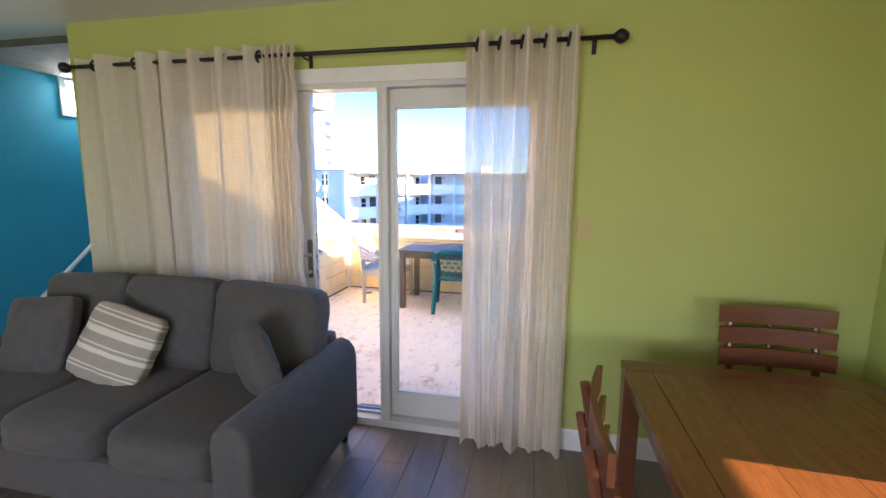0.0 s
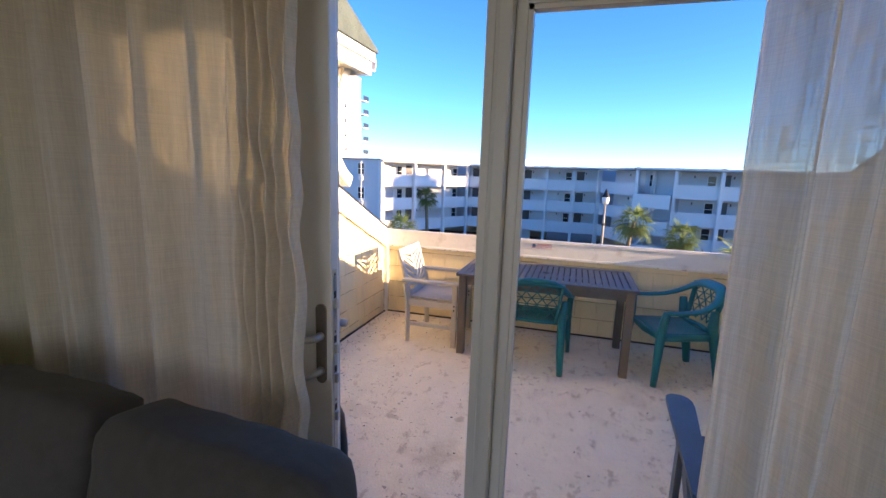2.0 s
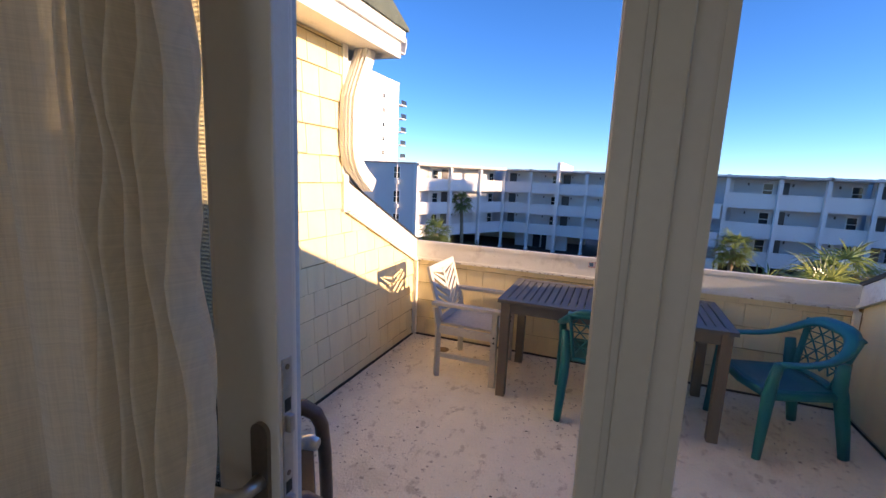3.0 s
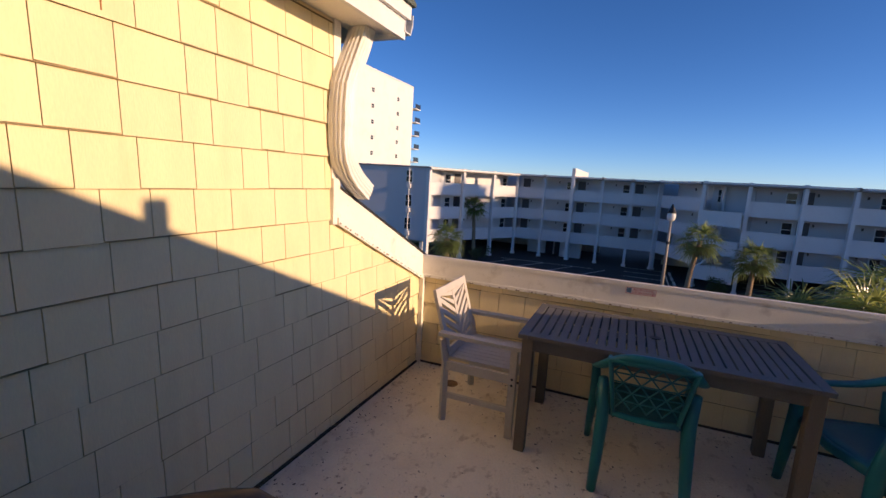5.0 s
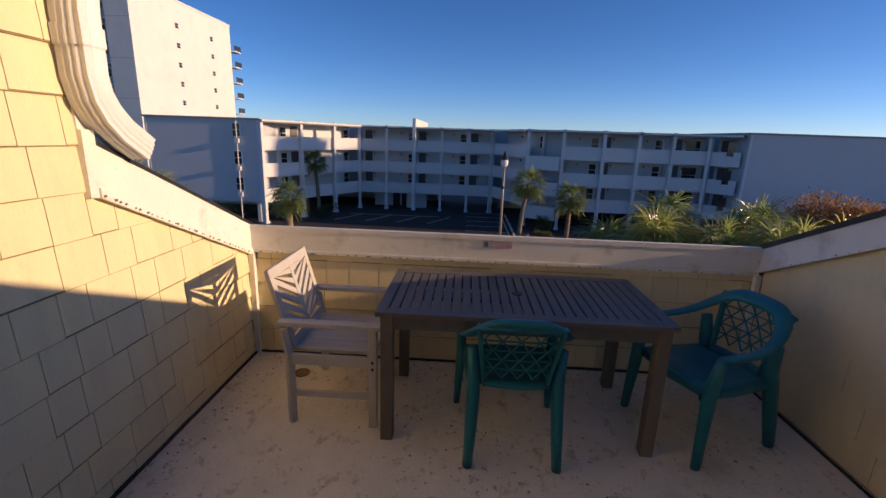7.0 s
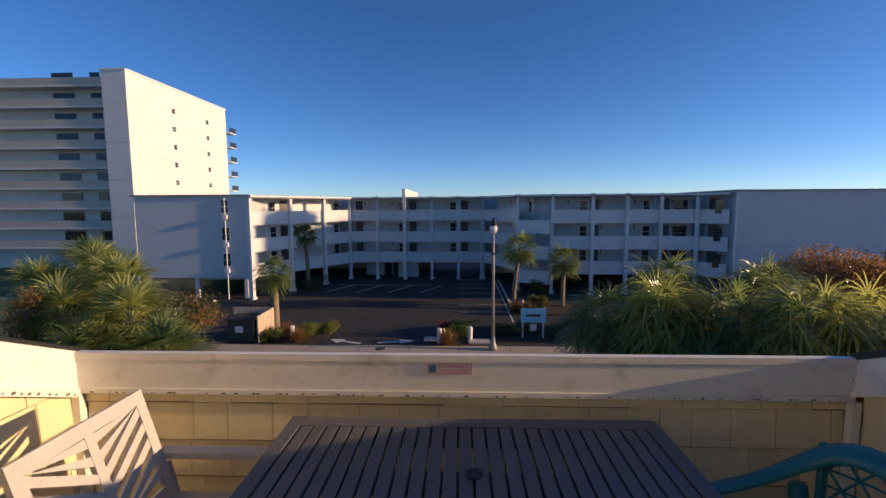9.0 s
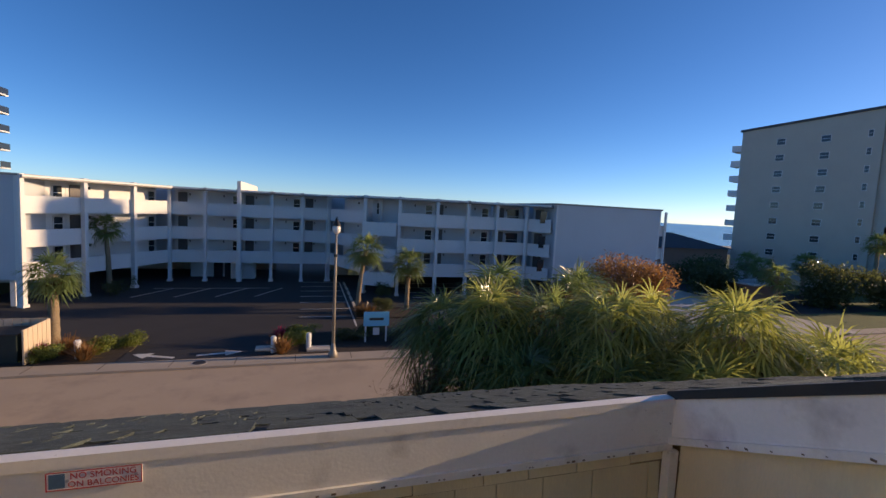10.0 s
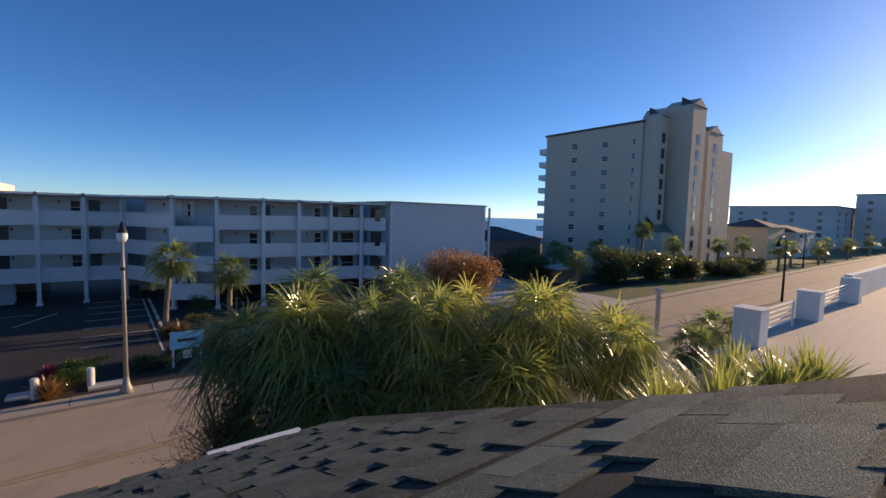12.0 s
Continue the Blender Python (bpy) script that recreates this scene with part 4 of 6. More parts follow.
# slatted patio table
QX0, QX1, QY0, QY1, QZ = -1.635, -0.155, 2.482, 3.24, 0.74
table = group_of("patio_table", "dark grey painted wooden slat table on the balcony", "table")
tt = part("end_rail", box(B(), QX0, QX0 + 0.055, QY0, QY1, QZ - 0.025, QZ, 0.003), GREYW, table)
part("end_rail", box(B(), QX1 - 0.055, QX1, QY0, QY1, QZ - 0.025, QZ, 0.003), GREYW, table)
part("side_rail", box(B(), QX0 + 0.056, QX1 - 0.056, QY0, QY0 + 0.075, QZ - 0.025, QZ, 0.003), GREYW, table)
part("side_rail", box(B(), QX0 + 0.056, QX1 - 0.056, QY1 - 0.075, QY1, QZ - 0.025, QZ, 0.003), GREYW, table)
ns = 26
sw = (QX1 - QX0 - 0.12) / ns
for k in range(ns):
    a = QX0 + 0.06 + k * sw
    part("slat", box(B(), a + 0.0045, a + sw - 0.0045, QY0 + 0.076, QY1 - 0.076, QZ - 0.022, QZ - 0.002, 0.002), GREYW, table)
part("umbrella_ring", tube(B(), [(-0.895, 2.86, QZ - 0.004), (-0.895, 2.86, QZ + 0.003)], 0.03, 16), DRIP, table)
part("support", box(B(), QX0 + 0.06, QX1 - 0.06, 2.81, 2.91, QZ - 0.05, QZ - 0.026), GREYW, table)
for y0 in (QY0 + 0.03, QY1 - 0.055):
    part("apron", box(B(), QX0 + 0.06, QX1 - 0.06, y0, y0 + 0.025, QZ - 0.10, QZ - 0.026), GREYW, table)
for x0 in (QX0 + 0.03, QX1 - 0.055):
    part("apron", box(B(), x0, x0 + 0.025, QY0 + 0.09, QY1 - 0.09, QZ - 0.10, QZ - 0.026), GREYW, table)
for x, dx in ((QX0 + 0.055, 1), (QX1 - 0.055, -1)):
    for y, dy in ((QY0 + 0.05, 1), (QY1 - 0.05, -1)):
        bm = box(B(), x - 0.032, x + 0.032, y - 0.032, y + 0.032, 0, QZ - 0.026, 0.004)
        part("leg", bm, GREYW2, table)


def white_chair(m):
    """A wooden armchair facing +x, its back filled with slanting slats."""
    ch = group_of("garden_armchair", "pale grey painted wooden armchair with herringbone slat back", "chair", m=m)
    W = 0.29
    for s in (-1, 1):
        y = s * W
        part("front_leg", box(B(), 0.435, 0.48, y - 0.022, y + 0.022, 0, 0.585, 0.003), PALEW, ch)
        part("back_leg", tube(B(), [(0.0, y, 0), (0.0, y, 0.40), (-0.03, y, 0.56)], [0.026, 0.026, 0.022], 4), PALEW, ch)
        part("arm", box(B(), -0.05, 0.50, y - 0.03, y + 0.03, 0.585, 0.612, 0.005), PALEW, ch)
        part("side_rail", box(B(), 0.0, 0.45, y - 0.012, y + 0.012, 0.36, 0.42, 0.003), PALEW, ch)
        part("stretcher", box(B(), 0.02, 0.44, y - 0.011, y + 0.011, 0.165, 0.20, 0.003), PALEW, ch)
        for z in (0.40, 0.36):
            part("bolt", ball(B(), (0.458, y - s * 0.0 - 0.024, z), 0.008, 8), DRIP, ch)
    part("front_rail", box(B(), 0.42, 0.445, -W + 0.02, W - 0.02, 0.36, 0.42, 0.003), PALEW, ch)
    n = 9
    for k in range(n):
        y = -W + 0.035 + (2 * W - 0.07) * (k + 0.5) / n
        part("seat_slat", box(B(), 0.0, 0.46, y - 0.026, y + 0.026, 0.421, 0.437, 0.003), PALEW, ch)
    back = Matrix.Translation((0.01, 0, 0.44)) @ Matrix.Rotation(radians(-16), 4, "Y")
    H, WB, T = 0.45, 0.272, 0.011
    def board(name, pts, t=T):
        bm = B()
        prism(bm, pts, "x", -t, t, back)
        part(name, bm, PALEW, ch)
    board("back_stile", [(-WB, 0), (-WB + 0.045, 0), (-WB + 0.045, H), (-WB, H)])
    board("back_stile", [(WB - 0.045, 0), (WB, 0), (WB, H), (WB - 0.045, H)])
    board("top_rail", [(-WB + 0.045, H - 0.05), (WB - 0.045, H - 0.05), (WB - 0.045, H), (-WB + 0.045, H)])
    board("bottom_rail", [(-WB + 0.045, 0.0), (WB - 0.045, 0.0), (WB - 0.045, 0.05), (-WB + 0.045, 0.05)])
    board("centre_stile", [(-0.018, 0.05), (0.018, 0.05), (0.018, H - 0.05), (-0.018, H - 0.05)])
    inner, step = WB - 0.045, 0.066
    for s in (-1, 1):
        for k in range(-2, 7):
            z = 0.03 + k * step
            pts = [(0.018, z), (inner, z + 0.13), (inner, z + 0.13 + 0.036), (0.018, z + 0.036)]
            lo, hi = 0.05, H - 0.05
            poly = []
            for i, p in enumerate(pts):
                poly.append((p[0], min(max(p[1], lo), hi)))
            if max(p[1] for p in poly) - min(p[1] for p in poly) < 0.02:
                continue
            board("back_slat", [(s * a, b) for a, b in (poly if s > 0 else poly[::-1])], 0.008)
    return ch


white_chair(pose(-2.13, 2.905, 0, 0, 0, 0))


def resin_chair(m, label):
    """A one-piece plastic armchair facing +y: hoop of back and arms, open lattice in the back, four splayed legs."""
    ch = group_of("resin_armchair", label, "chair", group="teal plastic chairs at the table", m=m)
    # seat, slightly dished
    bm = B()
    n = 12
    rows = []
    for j in range(n + 1):
        v = j / n
        row = []
        for i in range(n + 1):
            u = i / n * 2 - 1
            hw = 0.215 + 0.025 * v
            row.append(bm.verts.new((u * hw, -0.20 + 0.42 * v, 0.415 - 0.02 * (1 - u * u) * math.sin(math.pi * min(1, v * 1.1)) + (0.0 if v < 0.9 else -0.02 * (v - 0.9) * 10))))
        rows.append(row)
    for a, b in zip(rows, rows[1:]):
        for i in range(n):
            bm.faces.new((a[i], a[i + 1], b[i + 1], b[i]))
    ext = bmesh.ops.extrude_face_region(bm, geom=list(bm.faces))
    for v in ext["geom"]:
        if isinstance(v, bmesh.types.BMVert):
            v.co.z -= 0.022
    part("seat", bm, TEALP, ch, "", True)
    part("skirt", tube(B(), [(-0.215, -0.19, 0.385), (-0.235, 0.05, 0.385), (-0.238, 0.20, 0.385), (0, 0.225, 0.38), (0.238, 0.20, 0.385), (0.235, 0.05, 0.385), (0.215, -0.19, 0.385)], 0.022, 8, 1.3), TEALP, ch, "", True)
    # hoop that runs from one arm over the back to the other
    pts = []
    for k in range(33):
        a = math.pi * (k / 32)
        c, s = math.cos(a), math.sin(a)
        side = 0.285 * (1 if c > 0 else -1) * abs(c) ** 0.55
        y = 0.20 - 0.50 * s ** 0.8
        z = 0.60 + 0.165 * max(0, s) ** 3.0
        pts.append((side, y, z))
    bm = B()
    tube(bm, pts, [0.030 + 0.018 * math.sin(math.pi * k / 32) ** 4 for k in range(33)], 10, 0.55)
    part("arm_hoop", bm, TEALP, ch, "", True)
    # lattice back
    def back_pt(u, v):
        """u across, v up the back."""
        hw = 0.165 + 0.05 * v
        return Vector((hw * u * 1.0, -0.205 - 0.085 * v - 0.03 * (1 - u * u), 0.405 + 0.345 * v + 0.012 * (1 - u * u) * v))
    def strip(bm, a, b, w):
        tube(bm, [back_pt(a[0] + (b[0] - a[0]) * q / 3, a[1] + (b[1] - a[1]) * q / 3) for q in range(4)], w, 5, 0.8)
    lat = B()
    nr, nc = 5, 4
    for r in range(nr):
        v0, v1 = 0.16 + 0.76 * r / nr, 0.16 + 0.76 * (r + 1) / nr
        for c in range(nc):
            u0, u1 = -0.86 + 1.72 * c / nc, -0.86 + 1.72 * (c + 1) / nc
            um = (u0 + u1) / 2
            if r % 2 == 0:
                strip(lat, (u0, v0), (um, v1), 0.0055)
                strip(lat, (um, v1), (u1, v0), 0.0055)
            else:
                strip(lat, (um, v0), (u0, v1), 0.0055)
                strip(lat, (um, v0), (u1, v1), 0.0055)
        strip(lat, (-0.86, v1), (0.86, v1), 0.005)
    part("back_lattice", lat, TEALP, ch, "open triangular lattice", True)
    for s in (-1, 1):
        bm = B()
        tube(bm, [back_pt(s * 0.93, q / 6) for q in range(7)], 0.024, 8, 0.5)
        part("back_edge", bm, TEALP, ch, "", True)
        def channel(path, w):
            """A leg moulded as an open channel."""
            b2 = B()
            tube(b2, path, w, 8, 0.75)
            return b2
        part("back_leg", channel([(s * 0.222, -0.205, 0.60), (s * 0.208, -0.215, 0.45), (s * 0.207, -0.24, 0.36), (s * 0.214, -0.28, 0.16), (s * 0.222, -0.305, 0.0)], [0.034, 0.044, 0.044, 0.039, 0.032]), TEALP, ch, "", True)
        part("front_leg", channel([(s * 0.285, 0.205, 0.605), (s * 0.27, 0.215, 0.50), (s * 0.262, 0.222, 0.38), (s * 0.272, 0.235, 0.16), (s * 0.28, 0.245, 0.0)], [0.030, 0.036, 0.040, 0.032, 0.026]), TEALP, ch, "", True)
    part("back_foot_rail", tube(B(), [back_pt(-0.93 + 1.86 * q / 8, 0.04) for q in range(9)], 0.03, 8, 0.5), TEALP, ch, "", True)
    part("top_panel", tube(B(), [back_pt(-0.98 + 1.96 * q / 10, 0.97) for q in range(11)], 0.024, 8, 0.6), TEALP, ch, "", True)
    return ch


resin_chair(pose(-0.93, 2.66, 0, 0, 0, 1), "teal plastic lattice armchair, its back to the door")
resin_chair(pose(0.155, 2.78, 0, 0, 0, 108), "teal plastic lattice armchair at the table's end")


def adirondack(m, mat, label, curved=False):
    """A slatted plastic-lumber lounge chair facing +y."""
    ch = group_of("adirondack_chair", label, "chair", group="slatted lounge chairs by the house wall", m=m)
    for s in (-1, 1):
        bm = B()
        prism(bm, [(s * 0.25, 0.36), (s * 0.255, 0.42), (s * 0.27, 0.455), (s * 0.30, 0.475), (s * 0.345, 0.47), (s * 0.37, 0.44), (s * 0.365, 0.30), (s * 0.335, -0.30), (s * 0.27, -0.34)], "z", 0.525, 0.55)
        if curved:
            bm.free()
            bm = B()
            tube(bm, [(s * 0.27, -0.34, 0.545), (s * 0.30, 0.0, 0.55), (s * 0.305, 0.30, 0.55), (s * 0.305, 0.385, 0.538), (s * 0.305, 0.435, 0.50), (s * 0.305, 0.46, 0.44), (s * 0.305, 0.475, 0.30), (s * 0.305, 0.485, 0.0)], [0.035, 0.045, 0.045, 0.044, 0.042, 0.04, 0.038, 0.036], 8, 0.8)
            part("arm", bm, mat, ch, "arm that curves down into the front leg", True)
        else:
            part("arm", bm, mat, ch)
            part("front_leg", box(B(), s * 0.29 - 0.014, s * 0.29 + 0.014, 0.30, 0.40, 0, 0.524, 0.004), mat, ch)
        bm = B()
        prism(bm, [(0.42, 0.28), (0.42, 0.37), (-0.45, 0.10), (-0.52, 0.0), (-0.42, 0.0)], "x", s * 0.265 - 0.014, s * 0.265 + 0.014)
        part("side_rail", bm, mat, ch)
    for k in range(7):
        y = 0.39 - k * 0.082
        z = 0.365 - (0.42 - y) * 0.31
        bm = box(B(), -0.25, 0.25, -0.036, 0.036, 0, 0.018, 0.004)
        bmesh.ops.transform(bm, matrix=Matrix.Translation((0, y, z + 0.006)) @ Matrix.Rotation(radians(17), 4, "X"), verts=bm.verts)
        part("seat_slat", bm, mat, ch)
    for k in range(6):
        u = (k - 2.5) / 2.5
        bm = B()
        h = 0.74 - 0.10 * u * u
        pts = [(u * 0.20 - 0.036, 0), (u * 0.20 + 0.036, 0), (u * 0.255 + 0.040, h - 0.02), (u * 0.255 + 0.02, h), (u * 0.255 - 0.02, h), (u * 0.255 - 0.040, h - 0.02)]
        prism(bm, pts, "y", -0.009, 0.009, Matrix.Translation((0, -0.16, 0.19)) @ Matrix.Rotation(radians(26), 4, "X"))
        part("back_slat", bm, mat, ch)
    bm = box(B(), -0.29, 0.29, -0.345, -0.315, 0.49, 0.525, 0.003)
    part("back_brace", bm, mat, ch)
    return ch


adirondack(pose(-2.24, 0.52, 0, 0, 0, -51), BROWNP, "dark brown plastic-lumber lounge chair by the yellow wall", True)
adirondack(pose(0.14, 0.66, 0, 0, 0, -6), BLUEP, "blue-grey plastic-lumber lounge chair on the balcony")

# sign on the parapet board
def words(text, size, loc, mat, name, parent, rx=90, rz=0):
    cu = bpy.data.curves.new(name, "FONT")
    cu.body, cu.size, cu.extrude, cu.align_x, cu.align_y = text, size, 0.0004, "CENTER", "CENTER"
    tmp = bpy.data.objects.new(name, cu)
    scene.collection.objects.link(tmp)
    me = bpy.data.meshes.new_from_object(tmp.evaluated_get(bpy.context.evaluated_depsgraph_get()))
    bpy.data.objects.remove(tmp)
    me.materials.clear()
    me.materials.append(mat)
    ob = new(name, me)
    ob.parent = parent
    ob.matrix_basis = pose(*loc, rx, 0, rz)
    return ob


SIGNW = M("sign_white", (0.80, 0.76, 0.72), 0.45, var=0.06, bump=0.03)
SIGNR = M("sign_red", (0.50, 0.05, 0.04), 0.5, var=0.1, bump=0.0)
SIGNB = M("sign_blue_mark", (0.08, 0.16, 0.24), 0.5, var=0.2, bump=0.0)
SGX, SGZ, SGY = -0.985, 0.895, PY - 0.03
sign = group_of("no_smoking_sign", "small white sign with red lettering on the parapet", "sign")
part("plate", box(B(), SGX - 0.098, SGX + 0.098, SGY - 0.003, SGY - 0.0005, SGZ - 0.023, SGZ + 0.023), SIGNW, sign)
bm = B()
for c in ((-0.098, 0.098, -0.023, -0.0205), (-0.098, 0.098, 0.0205, 0.023), (-0.098, -0.0955, -0.0205, 0.0205), (0.0955, 0.098, -0.0205, 0.0205)):
    box(bm, SGX + c[0], SGX + c[1], SGY - 0.0036, SGY - 0.003, SGZ + c[2], SGZ + c[3])
part("border", bm, SIGNR, sign)
part("pictogram", box(B(), SGX - 0.092, SGX - 0.060, SGY - 0.0036, SGY - 0.003, SGZ - 0.017, SGZ + 0.018), SIGNB, sign)
words("NO SMOKING", 0.0215, (SGX + 0.018, SGY - 0.0034, SGZ + 0.0095), SIGNR, "lettering", sign)
words("ON BALCONIES", 0.0205, (SGX + 0.018, SGY - 0.0034, SGZ - 0.0105), SIGNR, "lettering", sign)
for x in (-0.055, 0.085):
    part("screw", tube(B(), [(SGX + x, SGY - 0.005, SGZ), (SGX + x, SGY - 0.001, SGZ)], 0.004, 8), STEELM, sign)

# floor drain near the white chair
drain = group_of("floor_drain", "round rusty floor drain cover with holes", "drain")
RUSTY = M("rusty_metal", (0.28, 0.17, 0.09), 0.8, 0.3, var=0.4, scale=20, bump=0.3)
part("cover", tube(B(), [(-2.27, 3.125, 0.0), (-2.27, 3.125, 0.005)], 0.055, 24), RUSTY, drain)
for k in range(12):
    a = 2 * math.pi * k / 12
    part("hole", tube(B(), [(-2.27 + 0.038 * math.cos(a), 3.125 + 0.038 * math.sin(a), 0.005), (-2.27 + 0.038 * math.cos(a), 3.125 + 0.038 * math.sin(a), 0.0056)], 0.005, 6), GRIME, drain)

# debris on the floor
rd = random.Random(11)
bm = B()
for _ in range(450):
    x, y = rd.uniform(LX + 0.05, RX - 0.05), rd.uniform(0.9, PY - 0.05)
    if rd.random() < 0.45:
        x, y = rd.choice(((LX + rd.uniform(0.03, 0.25), y), (x, PY - rd.uniform(0.04, 0.3))))
    s, a = rd.choice((0.0015, 0.002, 0.003, 0.004, 0.007)), rd.uniform(0, 6.3)
    box(bm, -s, s, -s * rd.uniform(0.2, 0.6), s * 0.4, 0.0005, 0.003, m=Matrix.Translation((x, y, 0)) @ Matrix.Rotation(a, 4, "Z"))
whole("leaf_litter", bm, GRIME, "dark crumbs and leaf litter on the balcony floor", "litter", kind="stuff")

# ---- siding pieces, each its own ----
rs = random.Random(4)
Z0C = 0.086 - 0.178
rows = []
for k in range(15):
    z0, z1 = Z0C + k * 0.178, Z0C + (k + 1) * 0.178 + 0.012
    if z0 > 2.40:
        break
    up = z0 > roof_z(CORNER_Y) - FASC - 0.05
    rows.append((0.2, CORNER_Y - 0.06 if up else PY - 0.05, max(z0, 0.012), min(z1, 2.42), None if up else board_line))
shingle_rows(balcony_wall_left, LX, "x", 1, rows, (0.13, 0.27), rs)
# thin darker strips painted in for the shade line under each shingle course
SHADELINE = M("shade_under_shingles", (0.36, 0.27, 0.14), 0.9, var=0.3, scale=12)
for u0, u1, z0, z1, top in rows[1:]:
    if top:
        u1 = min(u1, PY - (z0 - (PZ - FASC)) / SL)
    part("course_shade_line", box(B(), LX + 0.004, LX + 0.0145, u0, u1, z0 - 0.004, z0 - 0.0005), SHADELINE, balcony_wall_left)
rows = []
for k in range(5):
    z0 = 0.72 - 0.178 * k
    rows.append((LX + 0.05, RX - 0.05, max(z0, 0.012), min(z0 + 0.19, PZ - 0.17), None))
shingle_rows(parapet, PY, "y", -1, rows, (0.14, 0.27), rs)
# the same painted shade strips under the parapet's courses
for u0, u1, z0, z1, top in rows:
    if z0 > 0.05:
        part("course_shade_line", box(B(), u0, u1, PY - 0.0145, PY - 0.004, z0 - 0.004, z0 - 0.0005), SHADELINE, parapet)
rows = []
for k in range(15):
    z0 = 0.02 + 0.178 * k
    if z0 > 2.3:
        break
    rows.append((0.2, PY - 0.05, z0, z0 + 0.19, (PY, PZ - FASC + 0.045, SL)))
shingle_rows(balcony_wall_right, RX, "x", -1, rows, (0.5, 1.1), rs, 0.009)
RUST = M("rust_stain", (0.30, 0.12, 0.03), 0.8, var=0.4, scale=30)
stain = group_of("rusty_nail", "rusty nail head with a stain on the siding", "nail")
part("head", tube(B(), [(LX + 0.012, 0.965, 2.20), (LX + 0.022, 0.965, 2.20)], 0.008, 10), RUST, stain)
part("streak", box(B(), LX + 0.011, LX + 0.0165, 0.963, 0.967, 2.06, 2.19), RUST, stain)
lay_tabs(roof_right, RX + 0.02, ROOF_X1, 0.9, PY + 0.1)

# ---- ground, road and sea ----
SAND = M("beach_sand", (0.50, 0.42, 0.30), 0.95, var=0.1, scale=0.05, fine=2)
MULCH = M("dark_mulch_bed", (0.045, 0.032, 0.022), 0.95, var=0.5, scale=2, fine=25, bump=0.6, dist=0.03)
LINEW = M("white_road_paint", (0.62, 0.60, 0.55), 0.7, var=0.15, scale=2, dirt=(0.2, 0.19, 0.17), dirt_scale=3, dirt_amt=0.5)
LINEY = M("yellow_road_paint", (0.44, 0.30, 0.14), 0.7, var=0.2, dirt=(0.25, 0.2, 0.12), dirt_scale=2, dirt_amt=0.6)
IRON = M("cast_iron", (0.06, 0.05, 0.045), 0.6, 0.5, bump=0.2)
slab("ground", -1500, 2500, -600, 4000, GZ - 2, GZ - 0.02, GRASS, "grass ground reaching to the horizon")
slab("beach", -1500, 2500, 105, 140, GZ - 1.5, GZ + 0.0, SAND, "pale sand beach behind the buildings")
slab("water", -1500, 2500, 140, 4000, GZ - 1.5, GZ + 0.02, SEA, "calm blue sea reaching to the horizon")
road = slab("road", -300, 500, 15.6, 26.3, GZ - 0.5, GZ + 0.02, ROADM, "sun-bleached brownish road")
slab("pavement_far", -300, 500, 26.5, 27.6, GZ - 0.5, GZ + 0.13, PAVE, "pale concrete pavement along the far kerb")
slab("pavement_near", -300, 500, 14.0, 15.4, GZ - 0.5, GZ + 0.13, PAVE, "pale concrete pavement along the near kerb")
for y0 in (26.3, 15.4):
    slab("kerb", -300, 500, y0, y0 + 0.2, GZ - 0.5, GZ + 0.14, PAVE, "pale concrete kerb beside the road")
slab("parking_lot", -24, 60, 29.2, 75, GZ - 0.4, GZ + 0.035, ASPH, "fresh black asphalt parking lot")
slab("driveway", -9.6, -2.6, 27.601, 29.2, GZ - 0.4, GZ + 0.142, ASPH, "black asphalt driveway apron across the pavement")
slab("planting_bed_left", -17, -9.6, 27.6, 32.5, GZ - 0.4, GZ + 0.12, MULCH, "dark mulch planting bed beside the driveway")
slab("planting_bed_right", -2.6, 18, 27.6, 32.0, GZ - 0.4, GZ + 0.12, MULCH, "dark mulch planting bed with shrubs")
slab("planting_bed_side", 18, 60, 27.6, 33.0, GZ - 0.4, GZ + 0.12, GRASS, "lawn strip beside the road")
slab("island_bed", 3.2, 9.0, 35.5, 39.0, GZ - 0.4, GZ + 0.14, MULCH, "dark planting island in the parking lot")
slab("side_street", 30, 44, 26.45, 70, GZ - 0.4, GZ + 0.145, CONC, "pale concrete side street")


def stripe(x0, y0, x1, y1, w, mat, z=GZ + 0.041):
    d = Vector((x1 - x0, y1 - y0, 0))
    n = Vector((-d.y, d.x, 0)).normalized() * w / 2
    bm = B()
    a, b = Vector((x0, y0, z)), Vector((x1, y1, z))
    lo = [a - n, b - n, b + n, a + n]
    vs = [bm.verts.new(p) for p in lo] + [bm.verts.new(p + Vector((0, 0, 0.006))) for p in lo]
    for f in ((0, 1, 2, 3), (4, 5, 6, 7), (0, 1, 5, 4), (1, 2, 6, 5), (2, 3, 7, 6), (3, 0, 4, 7)):
        bm.faces.new([vs[i] for i in f])
    whole("road_marking", bm, mat, "painted road marking on the asphalt", kind="structure")


for k in range(4):
    stripe(-14.5 + 3.2 * k, 44.5, -12.4 + 3.2 * k, 48.6, 0.12, LINEW)
stripe(-14.0, 48.6, -4.0, 48.6, 0.12, LINEW)
for k in range(7):
    stripe(-1.0, 36.5 + 2.6 * k, 3.0, 36.5 + 2.6 * k, 0.12, LINEW)
    stripe(9.4, 35.5 + 2.6 * k, 16.0, 35.5 + 2.6 * k, 0.12, LINEW)
stripe(3.0, 33.5, 3.0, 52, 0.12, LINEW)
stripe(-300, 20.9, 400, 20.9, 0.12, LINEY, GZ + 0.022)
stripe(-300, 21.15, 400, 21.15, 0.12, LINEY, GZ + 0.022)
